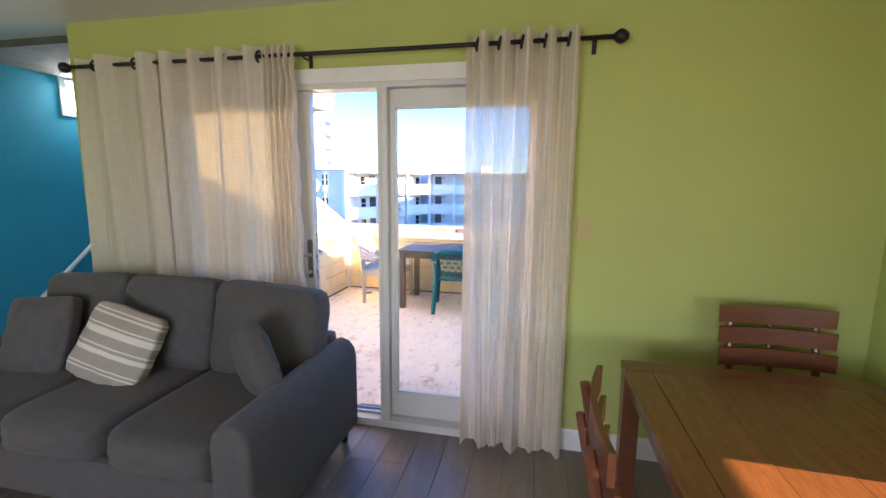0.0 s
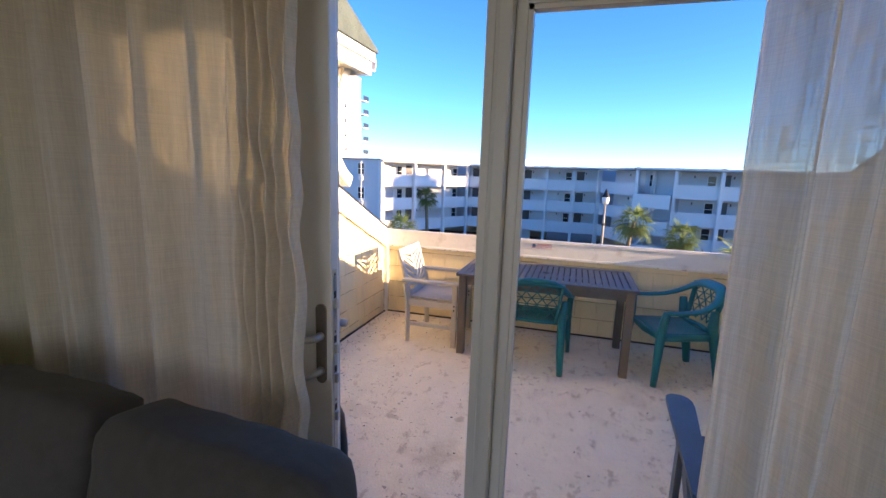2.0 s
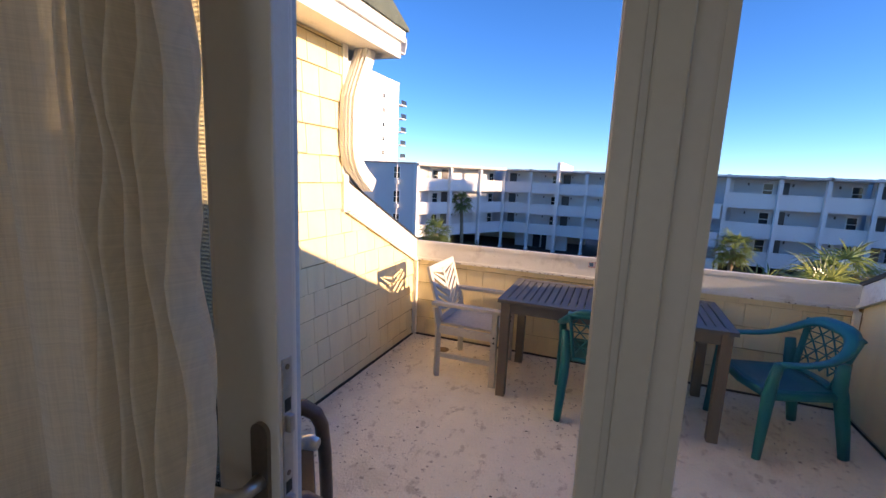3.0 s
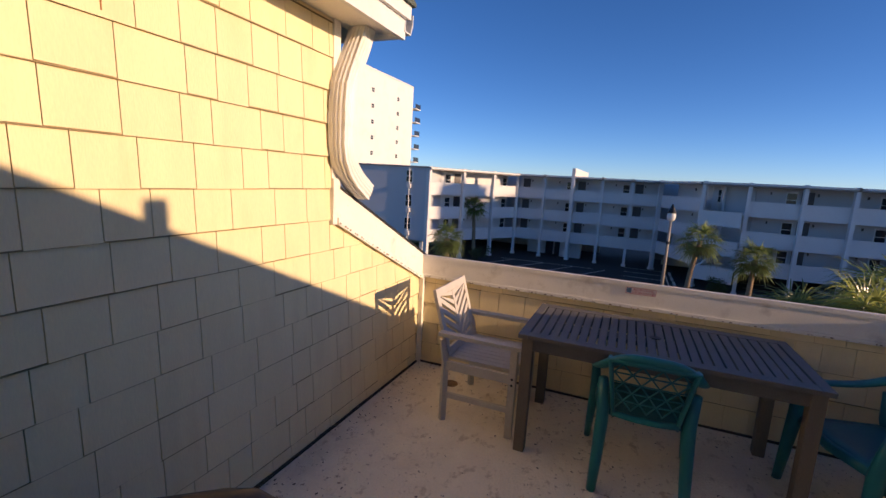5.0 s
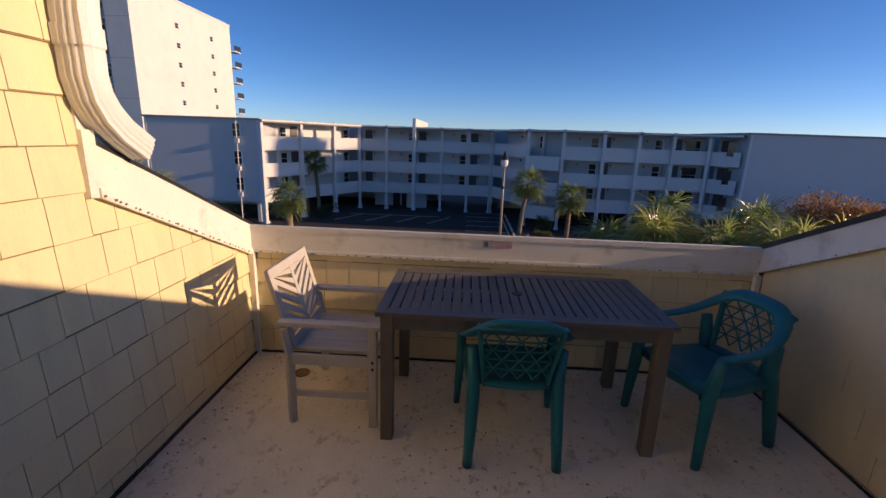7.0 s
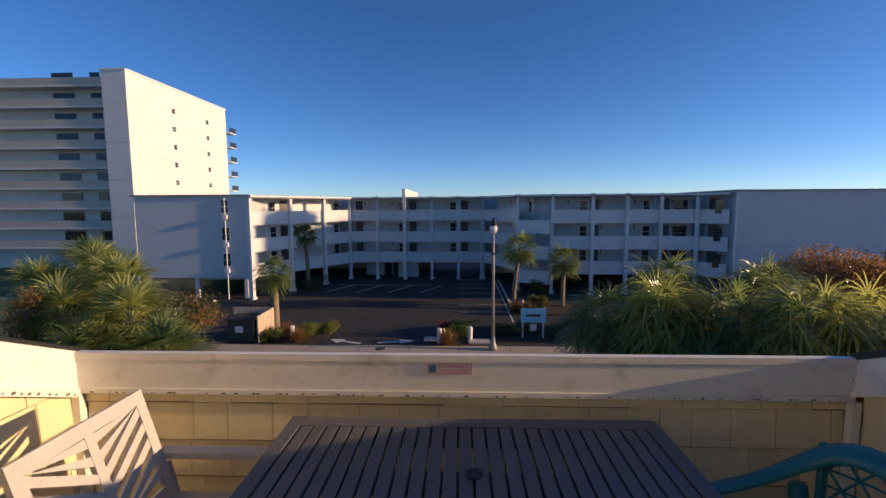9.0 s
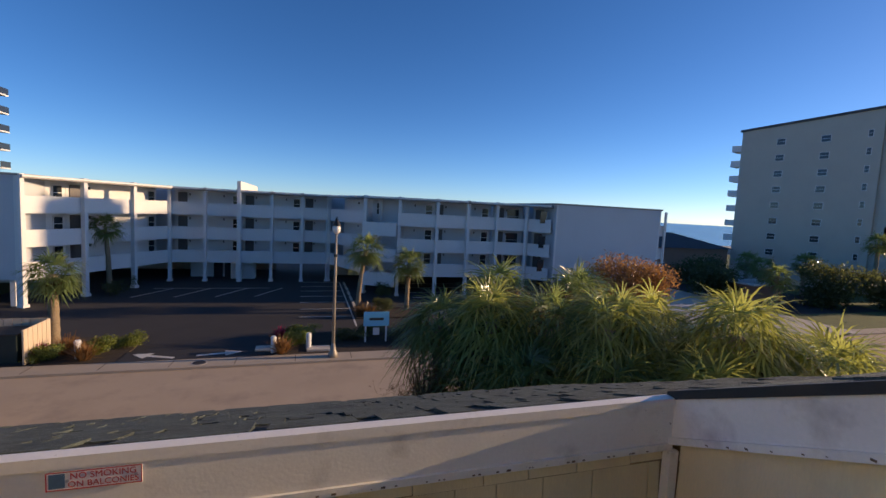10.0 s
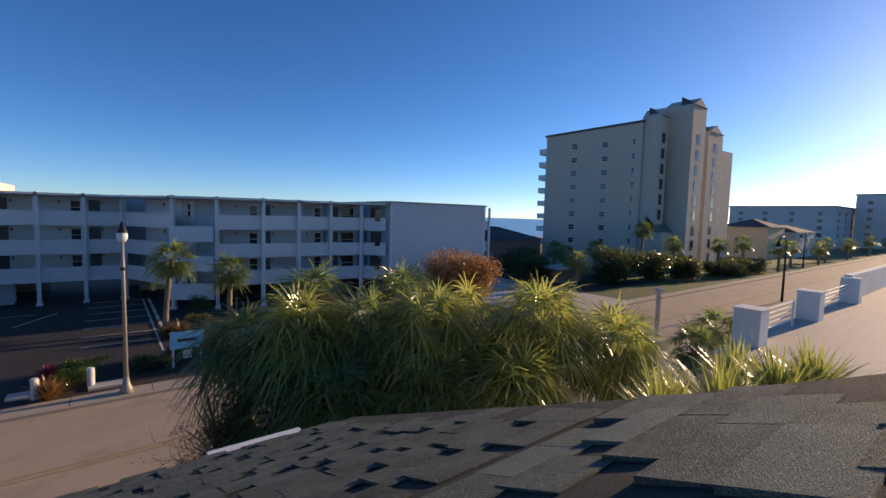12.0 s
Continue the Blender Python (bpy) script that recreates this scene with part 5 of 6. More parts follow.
for k in range(6):
    slab("wheel_stop", 3.35 + 0.0, 3.55, 36.9 + 2.6 * k, 38.6 + 2.6 * k, GZ + 0.035, GZ + 0.17, CONC, "pale concrete wheel stop in the parking lot")


def arrow(x, y, turn, name="road_marking", s=1.0):
    bm = B()
    m = Matrix.Translation((x, y, GZ + 0.148 if y > 26 else GZ + 0.022)) @ Matrix.Rotation(turn, 4, "Z") @ Matrix.Diagonal((s, s, 1, 1))
    prism(bm, [(-0.12, -1.2), (0.12, -1.2), (0.12, 0.2), (0.45, 0.2), (0, 1.1), (-0.45, 0.2), (-0.12, 0.2)], "z", 0, 0.005, m)
    whole(name, bm, LINEW, "white painted traffic arrow on the road", kind="structure")


arrow(-8.2, 28.3, 1.2)
arrow(-4.9, 28.3, -1.4)
arrow(-9.0, 18.8, 1.2, s=1.3)
arrow(-4.0, 18.6, 1.7, s=1.3)
man = group_of("manhole", "round iron manhole cover in the pavement", "manhole")
part("cover", tube(B(), [(-5.7, 26.95, GZ + 0.128), (-5.7, 26.95, GZ + 0.14)], 0.32, 20), IRON, man)
part("rim", tube(B(), [(-5.7, 26.95, GZ + 0.126), (-5.7, 26.95, GZ + 0.136)], 0.38, 20), CONC, man)
for x in range(-40, 60, 3):
    slab("pavement_joint", x, x + 0.03, 26.52, 27.58, GZ + 0.1, GZ + 0.1325, GRIME, "dark joint between the pavement slabs")

# ---- buildings ----
STUCCO = M("white_stucco", (0.74, 0.72, 0.68), 0.85, var=0.06, scale=0.5, fine=8, bump=0.2, dirt=(0.55, 0.52, 0.48), dirt_scale=0.4, dirt_amt=0.3)
CREAM = M("cream_stucco", (0.52, 0.46, 0.38), 0.85, var=0.07, scale=0.4, fine=8, bump=0.2, dirt=(0.42, 0.37, 0.31), dirt_scale=0.3, dirt_amt=0.4)
PANELW = M("white_painted_panel", (0.70, 0.69, 0.67), 0.6, var=0.05, scale=0.6, fine=10, bump=0.1)
GREYSID = M("pale_grey_lap_siding", (0.56, 0.57, 0.58), 0.7, var=0.05, scale=0.5, fine=12, bump=0.1)
DARKW = pane_dark("dark_window_glass")
DOORD = M("dark_entrance_door", (0.10, 0.09, 0.09), 0.5, var=0.1)
FLATROOF = M("flat_roof_edge", (0.30, 0.29, 0.28), 0.8)
TILE = M("dark_hip_roof", (0.07, 0.075, 0.085), 0.85, var=0.2, scale=1)
PINKW = M("salmon_stucco", (0.46, 0.22, 0.15), 0.85, var=0.08, scale=0.5)
YELW = M("yellow_stucco", (0.60, 0.50, 0.34), 0.85, var=0.08, scale=0.5)
GREENR = M("green_metal_roof", (0.10, 0.16, 0.15), 0.6, var=0.1)
HAZE = M("pale_far_stucco", (0.58, 0.57, 0.55), 0.9, var=0.06, scale=0.2)


def facade_frame(a, b):
    """A matrix with x along the wall from a to b, y into the building, z up."""
    d = (Vector((b[0], b[1], 0)) - Vector((a[0], a[1], 0)))
    ln = d.length
    d.normalize()
    n = Vector((-d.y, d.x, 0))
    return Matrix(((d.x, n.x, 0, a[0]), (d.y, n.y, 0, a[1]), (0, 0, 1, 0), (0, 0, 0, 1))), ln


apartments = group_of("apartment_building", "white three-storey apartment building raised on columns", "building")
LEV = (-4.8, -2.4, 0.1)
TOP = 2.5
line = [(-20.3, 41.3), (-18.1, 45.3), (-15.9, 49.2), (-13.8, 53), (-10.6, 53), (-7.3, 53), (-4.2, 53), (-1.1, 53), (1.9, 53), (5.0, 46.2), (8.0, 44.6), (11.6, 44), (14.8, 44), (18.0, 44), (21.2, 43.4), (22.9, 41.6)]
rb = random.Random(6)


def window_on(parent, m, x0, x1, z0, z1, y=0.0, frame=WHITE):
    """A framed window set into a wall, facing -y of m."""
    bm = B()
    box(bm, x0 - 0.07, x1 + 0.07, y - 0.05, y + 0.04, z0 - 0.07, z1 + 0.07, m=None)
    bmesh.ops.transform(bm, matrix=m, verts=bm.verts)
    w = part("window", bm, frame, parent)
    bm = B()
    zm = (z0 + z1) / 2
    box(bm, x0, x1, y - 0.062, y - 0.05, z0, zm - 0.025)
    box(bm, x0, x1, y - 0.062, y - 0.05, zm + 0.025, z1)
    bmesh.ops.transform(bm, matrix=m, verts=bm.verts)
    part("pane", bm, DARKW, w)
    return w


for i, (a, b) in enumerate(zip(line, line[1:])):
    m, ln = facade_frame(a, b)
    stair = i == 9
    for lv in LEV:
        bm = box(B(), -0.02, ln + 0.02, 0.02, 2.0, lv - 0.22, lv)
        bmesh.ops.transform(bm, matrix=m, verts=bm.verts)
        part("gallery_floor", bm, PANELW, apartments)
        bm = box(B(), 0, ln, -0.04, 0.06, lv - 0.24, lv + 1.0)
        box(bm, 0, ln, -0.07, 0.09, lv + 0.97, lv + 1.05)
        if stair:
            for v in bm.verts:
                v.co.y -= 0.9
                v.co.z -= 1.0
        bmesh.ops.transform(bm, matrix=m, verts=bm.verts)
        part("balcony_rail", bm, PANELW, apartments)
        bm = box(B(), 0, ln, 1.7, 1.9, lv, lv + 2.3)
        bmesh.ops.transform(bm, matrix=m, verts=bm.verts)
        part("gallery_wall", bm, GREYSID if i > 8 else PANELW, apartments)
        if not stair:
            if i % 2 or i > 12:
                bm = box(B(), 0.3, 1.15, 1.62, 1.7, lv + 0.01, lv + 2.05)
                bmesh.ops.transform(bm, matrix=m, verts=bm.verts)
                part("entrance_door", bm, DOORD, apartments)
            if i == 13:
                window_on(apartments, m, 1.5, ln - 0.5, lv + 0.5, lv + 1.95, 1.7)
            elif ln > 2.4 and i % 2 == 0:
                window_on(apartments, m, ln - 0.95, ln - 0.3, lv + 0.8, lv + 1.9, 1.7)
            bm = box(B(), ln * 0.42, ln * 0.42 + 0.12, 1.6, 1.69, lv + 1.72, lv + 1.95)
            bmesh.ops.transform(bm, matrix=m, verts=bm.verts)
            part("wall_lamp", bm, DOORD, apartments)
    bm = box(B(), -0.1, ln + 0.1, -0.55, 9.0, TOP - 0.12, TOP + 0.14)
    bmesh.ops.transform(bm, matrix=m, verts=bm.verts)
    part("roof", bm, FLATROOF, apartments)
    bm = box(B(), -0.1, ln + 0.1, -0.62, -0.55, TOP - 0.02, TOP + 0.12)
    bmesh.ops.transform(bm, matrix=m, verts=bm.verts)
    part("roof_fascia", bm, PANELW, apartments)
    bm = box(B(), -0.14, 0.14, -0.42, 0.0, GZ, TOP + 0.2)
    box(bm, -0.22, 0.22, -0.5, 0.06, GZ, GZ + 0.25)
    bmesh.ops.transform(bm, matrix=m, verts=bm.verts)
    part("post", bm, PANELW, apartments)
# raised screen wall by the lift
part("lift_screen", box(B(), -7.55, -7.2, 52.3, 68.0, GZ, 3.55), STUCCO, apartments)
# end wings
for x0, x1, y0, z1, mat in ((-31.0, -20.32, 41.2, 2.55, GREYSID), (23.2, 36.0, 41.2, 2.72, GREYSID)):
    bm = box(B(), x0, x1, y0, y0 + 17, -4.95, z1)
    part("wing", bm, mat, apartments)
    bm = box(B(), x0 - 0.15, x1 + 0.15, y0 - 0.15, y0 + 17.1, z1, z1 + 0.16)
    part("wing_roof", bm, FLATROOF, apartments)
    n = 26
    bm = B()
    for k in range(n):
        z = -4.95 + (z1 + 4.95) * k / n
        prism(bm, [(y0 - 0.03, z), (y0 - 0.004, z), (y0 - 0.004, z + (z1 + 4.95) / n), (y0 - 0.008, z + (z1 + 4.95) / n)], "x", x0 + 0.16, x1 - 0.16)
    part("lap_siding", bm, mat, apartments)
    for x in (x0 + 0.07, x1 - 0.07):
        part("corner_board", box(B(), x - 0.09, x + 0.09, y0 - 0.05, y0 + 0.1, GZ, z1), PANELW, apartments)
    for x in (x0 + 0.6, (x0 + x1) / 2, x1 - 0.6):
        part("pier", box(B(), x - 0.16, x + 0.16, y0 + 0.4, y0 + 0.75, GZ, -4.95), PANELW, apartments)
m0, _ = facade_frame((-30.6, 41.17), (-20.5, 41.17))
for lv in LEV:
    w = window_on(apartments, m0, 7.9, 8.55, lv + 0.95, lv + 2.1)
    part("air_conditioner", box(B(), -22.55, -22.1, 40.85, 41.14, lv + 0.35, lv + 0.75, 0.02), PANELW, apartments)
part("downpipe", tube(B(), [(-22.35, 41.08, GZ), (-22.35, 41.08, 2.4)], 0.05, 8), PANELW, apartments)
for lv in LEV:
    bm = box(B(), 21.9, 22.6, 42.0, 42.06, lv + 0.7, lv + 1.9)
    part("window", bm, DARKW, apartments)
for lv in LEV:
    part("end_balcony", box(B(), 36.0, 37.0, 41.6, 44.5, lv - 0.15, lv + 1.0), PANELW, apartments)
part("end_post", box(B(), 36.8, 37.0, 41.3, 41.5, GZ, 2.6), PANELW, apartments)
# dark lower walls behind the parked-under level
for c in ((-31, -20.4, 42, 62), (-20.4, 4.5, 55.05, 62), (4.5, 23.0, 46.6, 62), (23.0, 36.0, 42, 62)):
    part("undercroft_ceiling", box(B(), c[0], c[1], c[2], c[3], -5.12, -5.0), CONC, apartments)
part("rear_wall", box(B(), -20, 23, 57.0, 57.3, -5.0, 2.45), GREYSID, apartments)
part("undercroft_wall", box(B(), -31, -4.2, 61.5, 61.8, GZ, -5.12), CONC, apartments)
part("undercroft_wall", box(B(), 2.4, 36, 61.5, 61.8, GZ, -5.12), CONC, apartments)
part("undercroft_wall", box(B(), 3, 35.8, 57.5, 57.8, GZ, -4.9), CONC, apartments)
part("undercroft_wall", box(B(), -30.8, -20.6, 52, 52.3, GZ, -4.9), CONC, apartments)
part("undercroft_wall", box(B(), -12.6, -6.0, 55.8, 56.0, GZ, -4.9), GREYSID, apartments)
part("under_store", box(B(), -8.4, -6.0, 54.4, 55.7, GZ, -4.9), PANELW, apartments)
for x in (-9.2, -10.3):
    part("lobby_door", box(B(), x, x + 0.9, 55.7, 55.8, GZ + 0.05, GZ + 2.1), DARKW, apartments)
# open stair between the galleries
for lv in LEV[1:]:
    m, ln = facade_frame(line[9], line[10])
    bm = B()
    for k in range(12):
        box(bm, 0.5 + k * 0.18, 0.68 + k * 0.18, -0.6, 0.9, lv - 2.4 + k * 0.2, lv - 2.4 + (k + 1) * 0.2)
    bmesh.ops.transform(bm, matrix=m, verts=bm.verts)
    part("stair_flight", bm, PANELW, apartments)

# tall white tower on one side
tower = group_of("tower_block", "tall white stucco apartment tower with side balconies", "building")
part("wall", box(B(), -48.3, -45.0, 60.0, 85.0, GZ, 19.6), STUCCO, tower)
part("rear_wall", box(B(), -70.0, -48.3, 62.2, 85.0, GZ, 19.0), STUCCO, tower)
part("roof_edge", box(B(), -48.4, -44.9, 59.9, 85.1, 19.6, 19.85), PANELW, tower)
mt = Matrix(((0, -1, 0, -45.0), (1, 0, 0, 60.0), (0, 0, 1, 0), (0, 0, 0, 1)))
for k in range(9):
    z = 15.9 - k * 2.72
    for u in (9.2, 18.3):
        window_on(tower, mt, u, u + 0.75, z, z + 0.7)
    part("floor_band", box(B(), -70.0, -48.35, 60.2, 62.2, z + 1.75, z + 1.95), PANELW, tower)
    part("balcony_rail", box(B(), -70.0, -48.35, 60.3, 60.4, z + 1.95, z + 2.95), CONC, tower)
    part("balcony_opening", box(B(), -51.6, -50.2, 62.1, 62.19, z + 1.95, z + 4.1), DARKW, tower)
    part("balcony_opening", box(B(), -57.0, -54.0, 62.1, 62.19, z + 1.95, z + 4.1), DARKW, tower)
    bal = part("end_balcony", box(B(), -45.8, -44.3, 85.05, 87.3, z - 0.5, z - 0.3), PANELW, tower)
    part("rail", box(B(), -44.4, -44.3, 85.05, 87.3, z - 0.3, z + 0.6), DARKW, bal)
for k in range(4):
    part("panel_joint", box(B(), -48.25, -45.05, 59.985, 60.0, 0.2 + k * 5.0, 0.28 + k * 5.0), CONC, tower)

# tan tower on the other side
TGZ, TS = -8.2, 0.9
tan = group_of("tan_tower", "tan stucco apartment tower with stepped stair towers", "building", m=Matrix.Translation((0.04, 0.27, 0.157)) @ Matrix.Diagonal((TS, TS, TS, 1)))
pa, pb = (75.0, 65.0), (81.5, 47.5)
mtn, lnn = facade_frame(pa, pb)
bm = B()
prism(bm, [(0, TGZ), (lnn, TGZ), (lnn, 20.2), (0, 18.6)], "y", 0, 30)
bmesh.ops.transform(bm, matrix=mtn, verts=bm.verts)
part("wall", bm, CREAM, tan)
bm = B()
prism(bm, [(-0.3, 18.55), (lnn + 0.3, 20.2), (lnn + 0.3, 20.55), (-0.3, 18.9)], "y", -0.3, 30.3)
bmesh.ops.transform(bm, matrix=mtn, verts=bm.verts)
part("roof", bm, TILE, tan)
for k in range(8):
    z = 15.8 - k * 2.72
    for u in (5.4, 11.4):
        window_on(tan, mtn, u, u + 1.15, z, z + 1.0)
    window_on(tan, mtn, 17.0, 17.5, z + 0.3, z + 1.3)
    bm = box(B(), -1.6, -0.05, 0.2, 3.0, z - 0.7, z - 0.5)
    bmesh.ops.transform(bm, matrix=mtn, verts=bm.verts)
    bal = part("balcony", bm, PANELW, tan)
    bm = box(B(), -1.6, -1.5, 0.2, 3.0, z - 0.5, z + 0.4)
    box(bm, -1.5, -0.05, 0.2, 0.28, z - 0.5, z + 0.4)
    bmesh.ops.transform(bm, matrix=mtn, verts=bm.verts)
    part("rail", bm, PANELW, bal)


def stair_tower(x0, x1, y0, y1, ztop):
    bm = box(B(), x0, x1, y0, y1, TGZ, ztop)
    t = part("stair_tower", bm, CREAM, tan)
    bm = B()
    prism(bm, [(x0, ztop), (x1, ztop), ((x0 + x1) / 2, ztop + 1.6)], "y", y0, y1)
    part("gable", bm, CREAM, t)
    bm = B()
    prism(bm, [(y0 - 0.2, ztop), (y0 + 2.5, ztop + 1.9), (y0 + 2.5, ztop)], "x", x0 + 0.5, x1 + 0.3)
    part("roof", bm, TILE, t)
    for k in range(9):
        z = TGZ + 1.5 + k * 2.85
        part("stair_opening", box(B(), (x0 + x1) / 2 - 0.6, (x0 + x1) / 2 + 0.6, y0 - 0.03, y0 + 0.02, z, z + 1.9), DARKW, t)


stair_tower(82.0, 85.0, 44.5, 48.0, 21.0)
stair_tower(87.0, 92.5, 41.0, 46.5, 23.2)
stair_tower(99.0, 106, 43.0, 49, 20.2)
part("front_wall", box(B(), 92.5, 120, 46.0, 60, TGZ, 18.2), CREAM, tan)
bm = B()
prism(bm, [(43.0, -0.5), (46.2, 2.6), (46.2, -0.5)], "x", 82.0, 86.5)
part("low_roof", bm, GREENR, tan)
part("porch", box(B(), 82.1, 86.4, 43.1, 48, TGZ, -0.5), CREAM, tan)
mtn2 = Matrix(((1, 0, 0, 92.5), (0, 1, 0, 46.0), (0, 0, 1, 0), (0, 0, 0, 1)))
for k in range(8):
    z = 14.5 - k * 2.72
    for u in (15.5, 20.5):
        window_on(tan, mtn2, u, u + 0.9, z, z + 1.2)


def house(x0, x1, y0, y1, h, mat, label, rise=2.0, windows=3, storeys=1):
    hs = group_of("house", label, "house")
    part("wall", box(B(), x0, x1, y0, y1, GZ, GZ + h), mat, hs)
    bm = B()
    e = 0.6
    cx0, cx1, cy = x0 + (y1 - y0) / 2, x1 - (y1 - y0) / 2, (y0 + y1) / 2
    if cx0 >= cx1:
        cx0 = cx1 = (x0 + x1) / 2
    ring = [bm.verts.new(p) for p in ((x0 - e, y0 - e, GZ + h), (x1 + e, y0 - e, GZ + h), (x1 + e, y1 + e, GZ + h), (x0 - e, y1 + e, GZ + h))]
    r0 = bm.verts.new((cx0, cy, GZ + h + rise))
    r1 = bm.verts.new((cx1 + 0.01, cy, GZ + h + rise))
    bm.faces.new(ring[::-1])
    bm.faces.new((ring[0], ring[1], r1, r0))
    bm.faces.new((ring[1], ring[2], r1))
    bm.faces.new((ring[2], ring[3], r0, r1))
    bm.faces.new((ring[3], ring[0], r0))
    part("roof", bm, TILE, hs)
    mm = Matrix.Translation((x0, y0, GZ))
    for s in range(storeys):
        for k in range(windows):
            u = (x1 - x0) * (k + 0.5) / windows
            window_on(hs, mm, u - 0.5, u + 0.5, 1.0 + s * 2.8, 2.2 + s * 2.8)
    mm2 = Matrix(((0, 1, 0, x0), (-1, 0, 0, y1), (0, 0, 1, GZ), (0, 0, 0, 1)))
    for s in range(storeys):
        window_on(hs, mm2, (y1 - y0) * 0.3, (y1 - y0) * 0.3 + 1.0, 1.0 + s * 2.8, 2.2 + s * 2.8)
    return hs


house(50, 66, 58, 70, 4.6, PINKW, "low salmon house with a dark hip roof", 2.2)
house(128, 140, 40, 50, 7.8, YELW, "yellow two-storey house with a pale roof", 2.0, 3, 2)
house(142, 158, 38, 48, 6.6, HAZE, "pale house beside the road", 1.8, 4, 2)


def far_block(x0, x1, y0, y1, h, storeys, cols, label):
    fb = group_of("far_building", label, "building")
    part("wall", box(B(), x0, x1, y0, y1, GZ, GZ + h), HAZE, fb)
    part("roof_edge", box(B(), x0 - 0.4, x1 + 0.4, y0 - 0.4, y1 + 0.4, GZ + h, GZ + h + 0.5), FLATROOF, fb)
    mm = Matrix(((0, 1, 0, x0), (-1, 0, 0, y1), (0, 0, 1, GZ), (0, 0, 0, 1)))
    for s in range(storeys):
        for k in range(cols):
            z = 1.5 + (h - 2) * s / storeys
            u = (y1 - y0) * (k + 0.5) / cols
            window_on(fb, mm, u - 0.8, u + 0.8, z, z + 1.4)
    mm = Matrix.Translation((x0, y0, GZ))
    for s in range(storeys):
        for k in range(cols * 2):
            z = 1.5 + (h - 2) * s / storeys
            u = (x1 - x0) * (k + 0.5) / (cols * 2)
            window_on(fb, mm, u - 0.9, u + 0.9, z, z + 1.4)
    return fb


far_block(215, 300, 45, 80, 15.5, 5, 4, "long pale five-storey building far along the road")
far_block(240, 262, 26.8, 44, 21.0, 6, 2, "pale six-storey building far along the road")

# ---- raised parking deck next door ----
DK = -3.0
DECKC = M("pale_deck_concrete", (0.52, 0.44, 0.36), 0.8, var=0.1, scale=1, fine=20, stretch=(0.3, 3, 1), bump=0.2)
slab("neighbour_deck", 17.5, 70, -30, 9.1, GZ, DK, DECKC, "pale concrete raised parking deck next door")
for k, x in enumerate((19.8, 27.6)):
    gp = group_of("gate_post", "white square wall post on the parking deck", "post", group="posts of the deck rail")
    part("shaft", box(B(), x - 0.45, x + 0.45, 8.2, 9.1, DK, DK + 1.35, 0.02), STUCCO, gp)
    part("cap", box(B(), x - 0.48, x + 0.48, 8.17, 9.13, DK + 1.351, DK + 1.42, 0.01), STUCCO, gp)
slab("neighbour_wall", 36.4, 70, 8.7, 9.1, DK, DK + 1.6, STUCCO, "white solid wall along the parking deck")
slab("neighbour_wall_end", 35.6, 36.4, 8.2, 9.1, DK, DK + 1.5, STUCCO, "white wall pillar at the parking deck")
for x0, x1 in ((20.25, 25.0), (28.05, 35.6)):
    rl = group_of("deck_rail", "pale horizontal metal rails between white posts", "railing", group="rails of the parking deck")
    for k in range(5):
        part("rail", tube(B(), [(x0, 8.65, DK + 0.35 + 0.2 * k), (x1, 8.65, DK + 0.35 + 0.2 * k)], 0.035, 8), PANELW, rl)
    part("end_post", tube(B(), [(x1 - 0.05, 8.65, DK), (x1 - 0.05, 8.65, DK + 1.2)], 0.05, 8), PANELW, rl)

# ---- street furniture ----
LAMPM = M("grey_lamp_post", (0.32, 0.28, 0.23), 0.5, 0.2, var=0.08, bump=0.05)
lamp = group_of("street_lamp", "grey street lamp post with a black-capped globe", "street lamp")
LXP, LYP = 1.0, 26.95
part("pole", tube(B(), [(LXP, LYP, GZ + 0.1), (LXP, LYP, -1.6), (LXP, LYP, 0.0)], [0.10, 0.075, 0.06], 12), LAMPM, lamp, "", True)
part("base", tube(B(), [(LXP, LYP, GZ + 0.1), (LXP, LYP, GZ + 0.35), (LXP, LYP, GZ + 0.5), (LXP, LYP, GZ + 0.9)], [0.26, 0.25, 0.16, 0.11], 14), LAMPM, lamp, "", True)
GLOBE = M("frosted_globe", (0.75, 0.73, 0.68), 0.3, var=0.03, bump=0)
part("collar", tube(B(), [(LXP, LYP, -1.25), (LXP, LYP, -1.10)], 0.10, 12), BLACKM, lamp)
part("globe", tube(B(), [(LXP, LYP, 0.0), (LXP, LYP, 0.12), (LXP, LYP, 0.32), (LXP, LYP, 0.45)], [0.09, 0.20, 0.23, 0.19], 14), GLOBE, lamp, "frosted lamp globe", True)
part("cap", tube(B(), [(LXP, LYP, 0.45), (LXP, LYP, 0.52), (LXP, LYP, 0.75), (LXP, LYP, 0.95)], [0.23, 0.20, 0.10, 0.02], 14), BLACKM, lamp, "black lamp cap", True)


def arched_lamp(x, y):
    l2 = group_of("street_lamp", "black arched street lamp beside the road", "street lamp")
    part("pole", tube(B(), [(x, y, GZ), (x, y, -2.0), (x, y, -0.8)] + [(x - 1.4 + 1.4 * math.cos(a), y, -0.8 + 1.1 * math.sin(a)) for a in (0.5, 1.0, 1.5, 2.0, 2.5)], [0.14, 0.09, 0.07, 0.06, 0.06, 0.05, 0.05, 0.05], 10), BLACKM, l2, "", True)
    part("shade", tube(B(), [(x - 2.6, y, -0.15), (x - 2.6, y, -0.5), (x - 2.6, y, -0.8)], [0.08, 0.22, 0.30], 12), BLACKM, l2)
    part("globe", ball(B(), (x - 2.6, y, -0.85), 0.22, 10), GLOBE, l2, "", True)


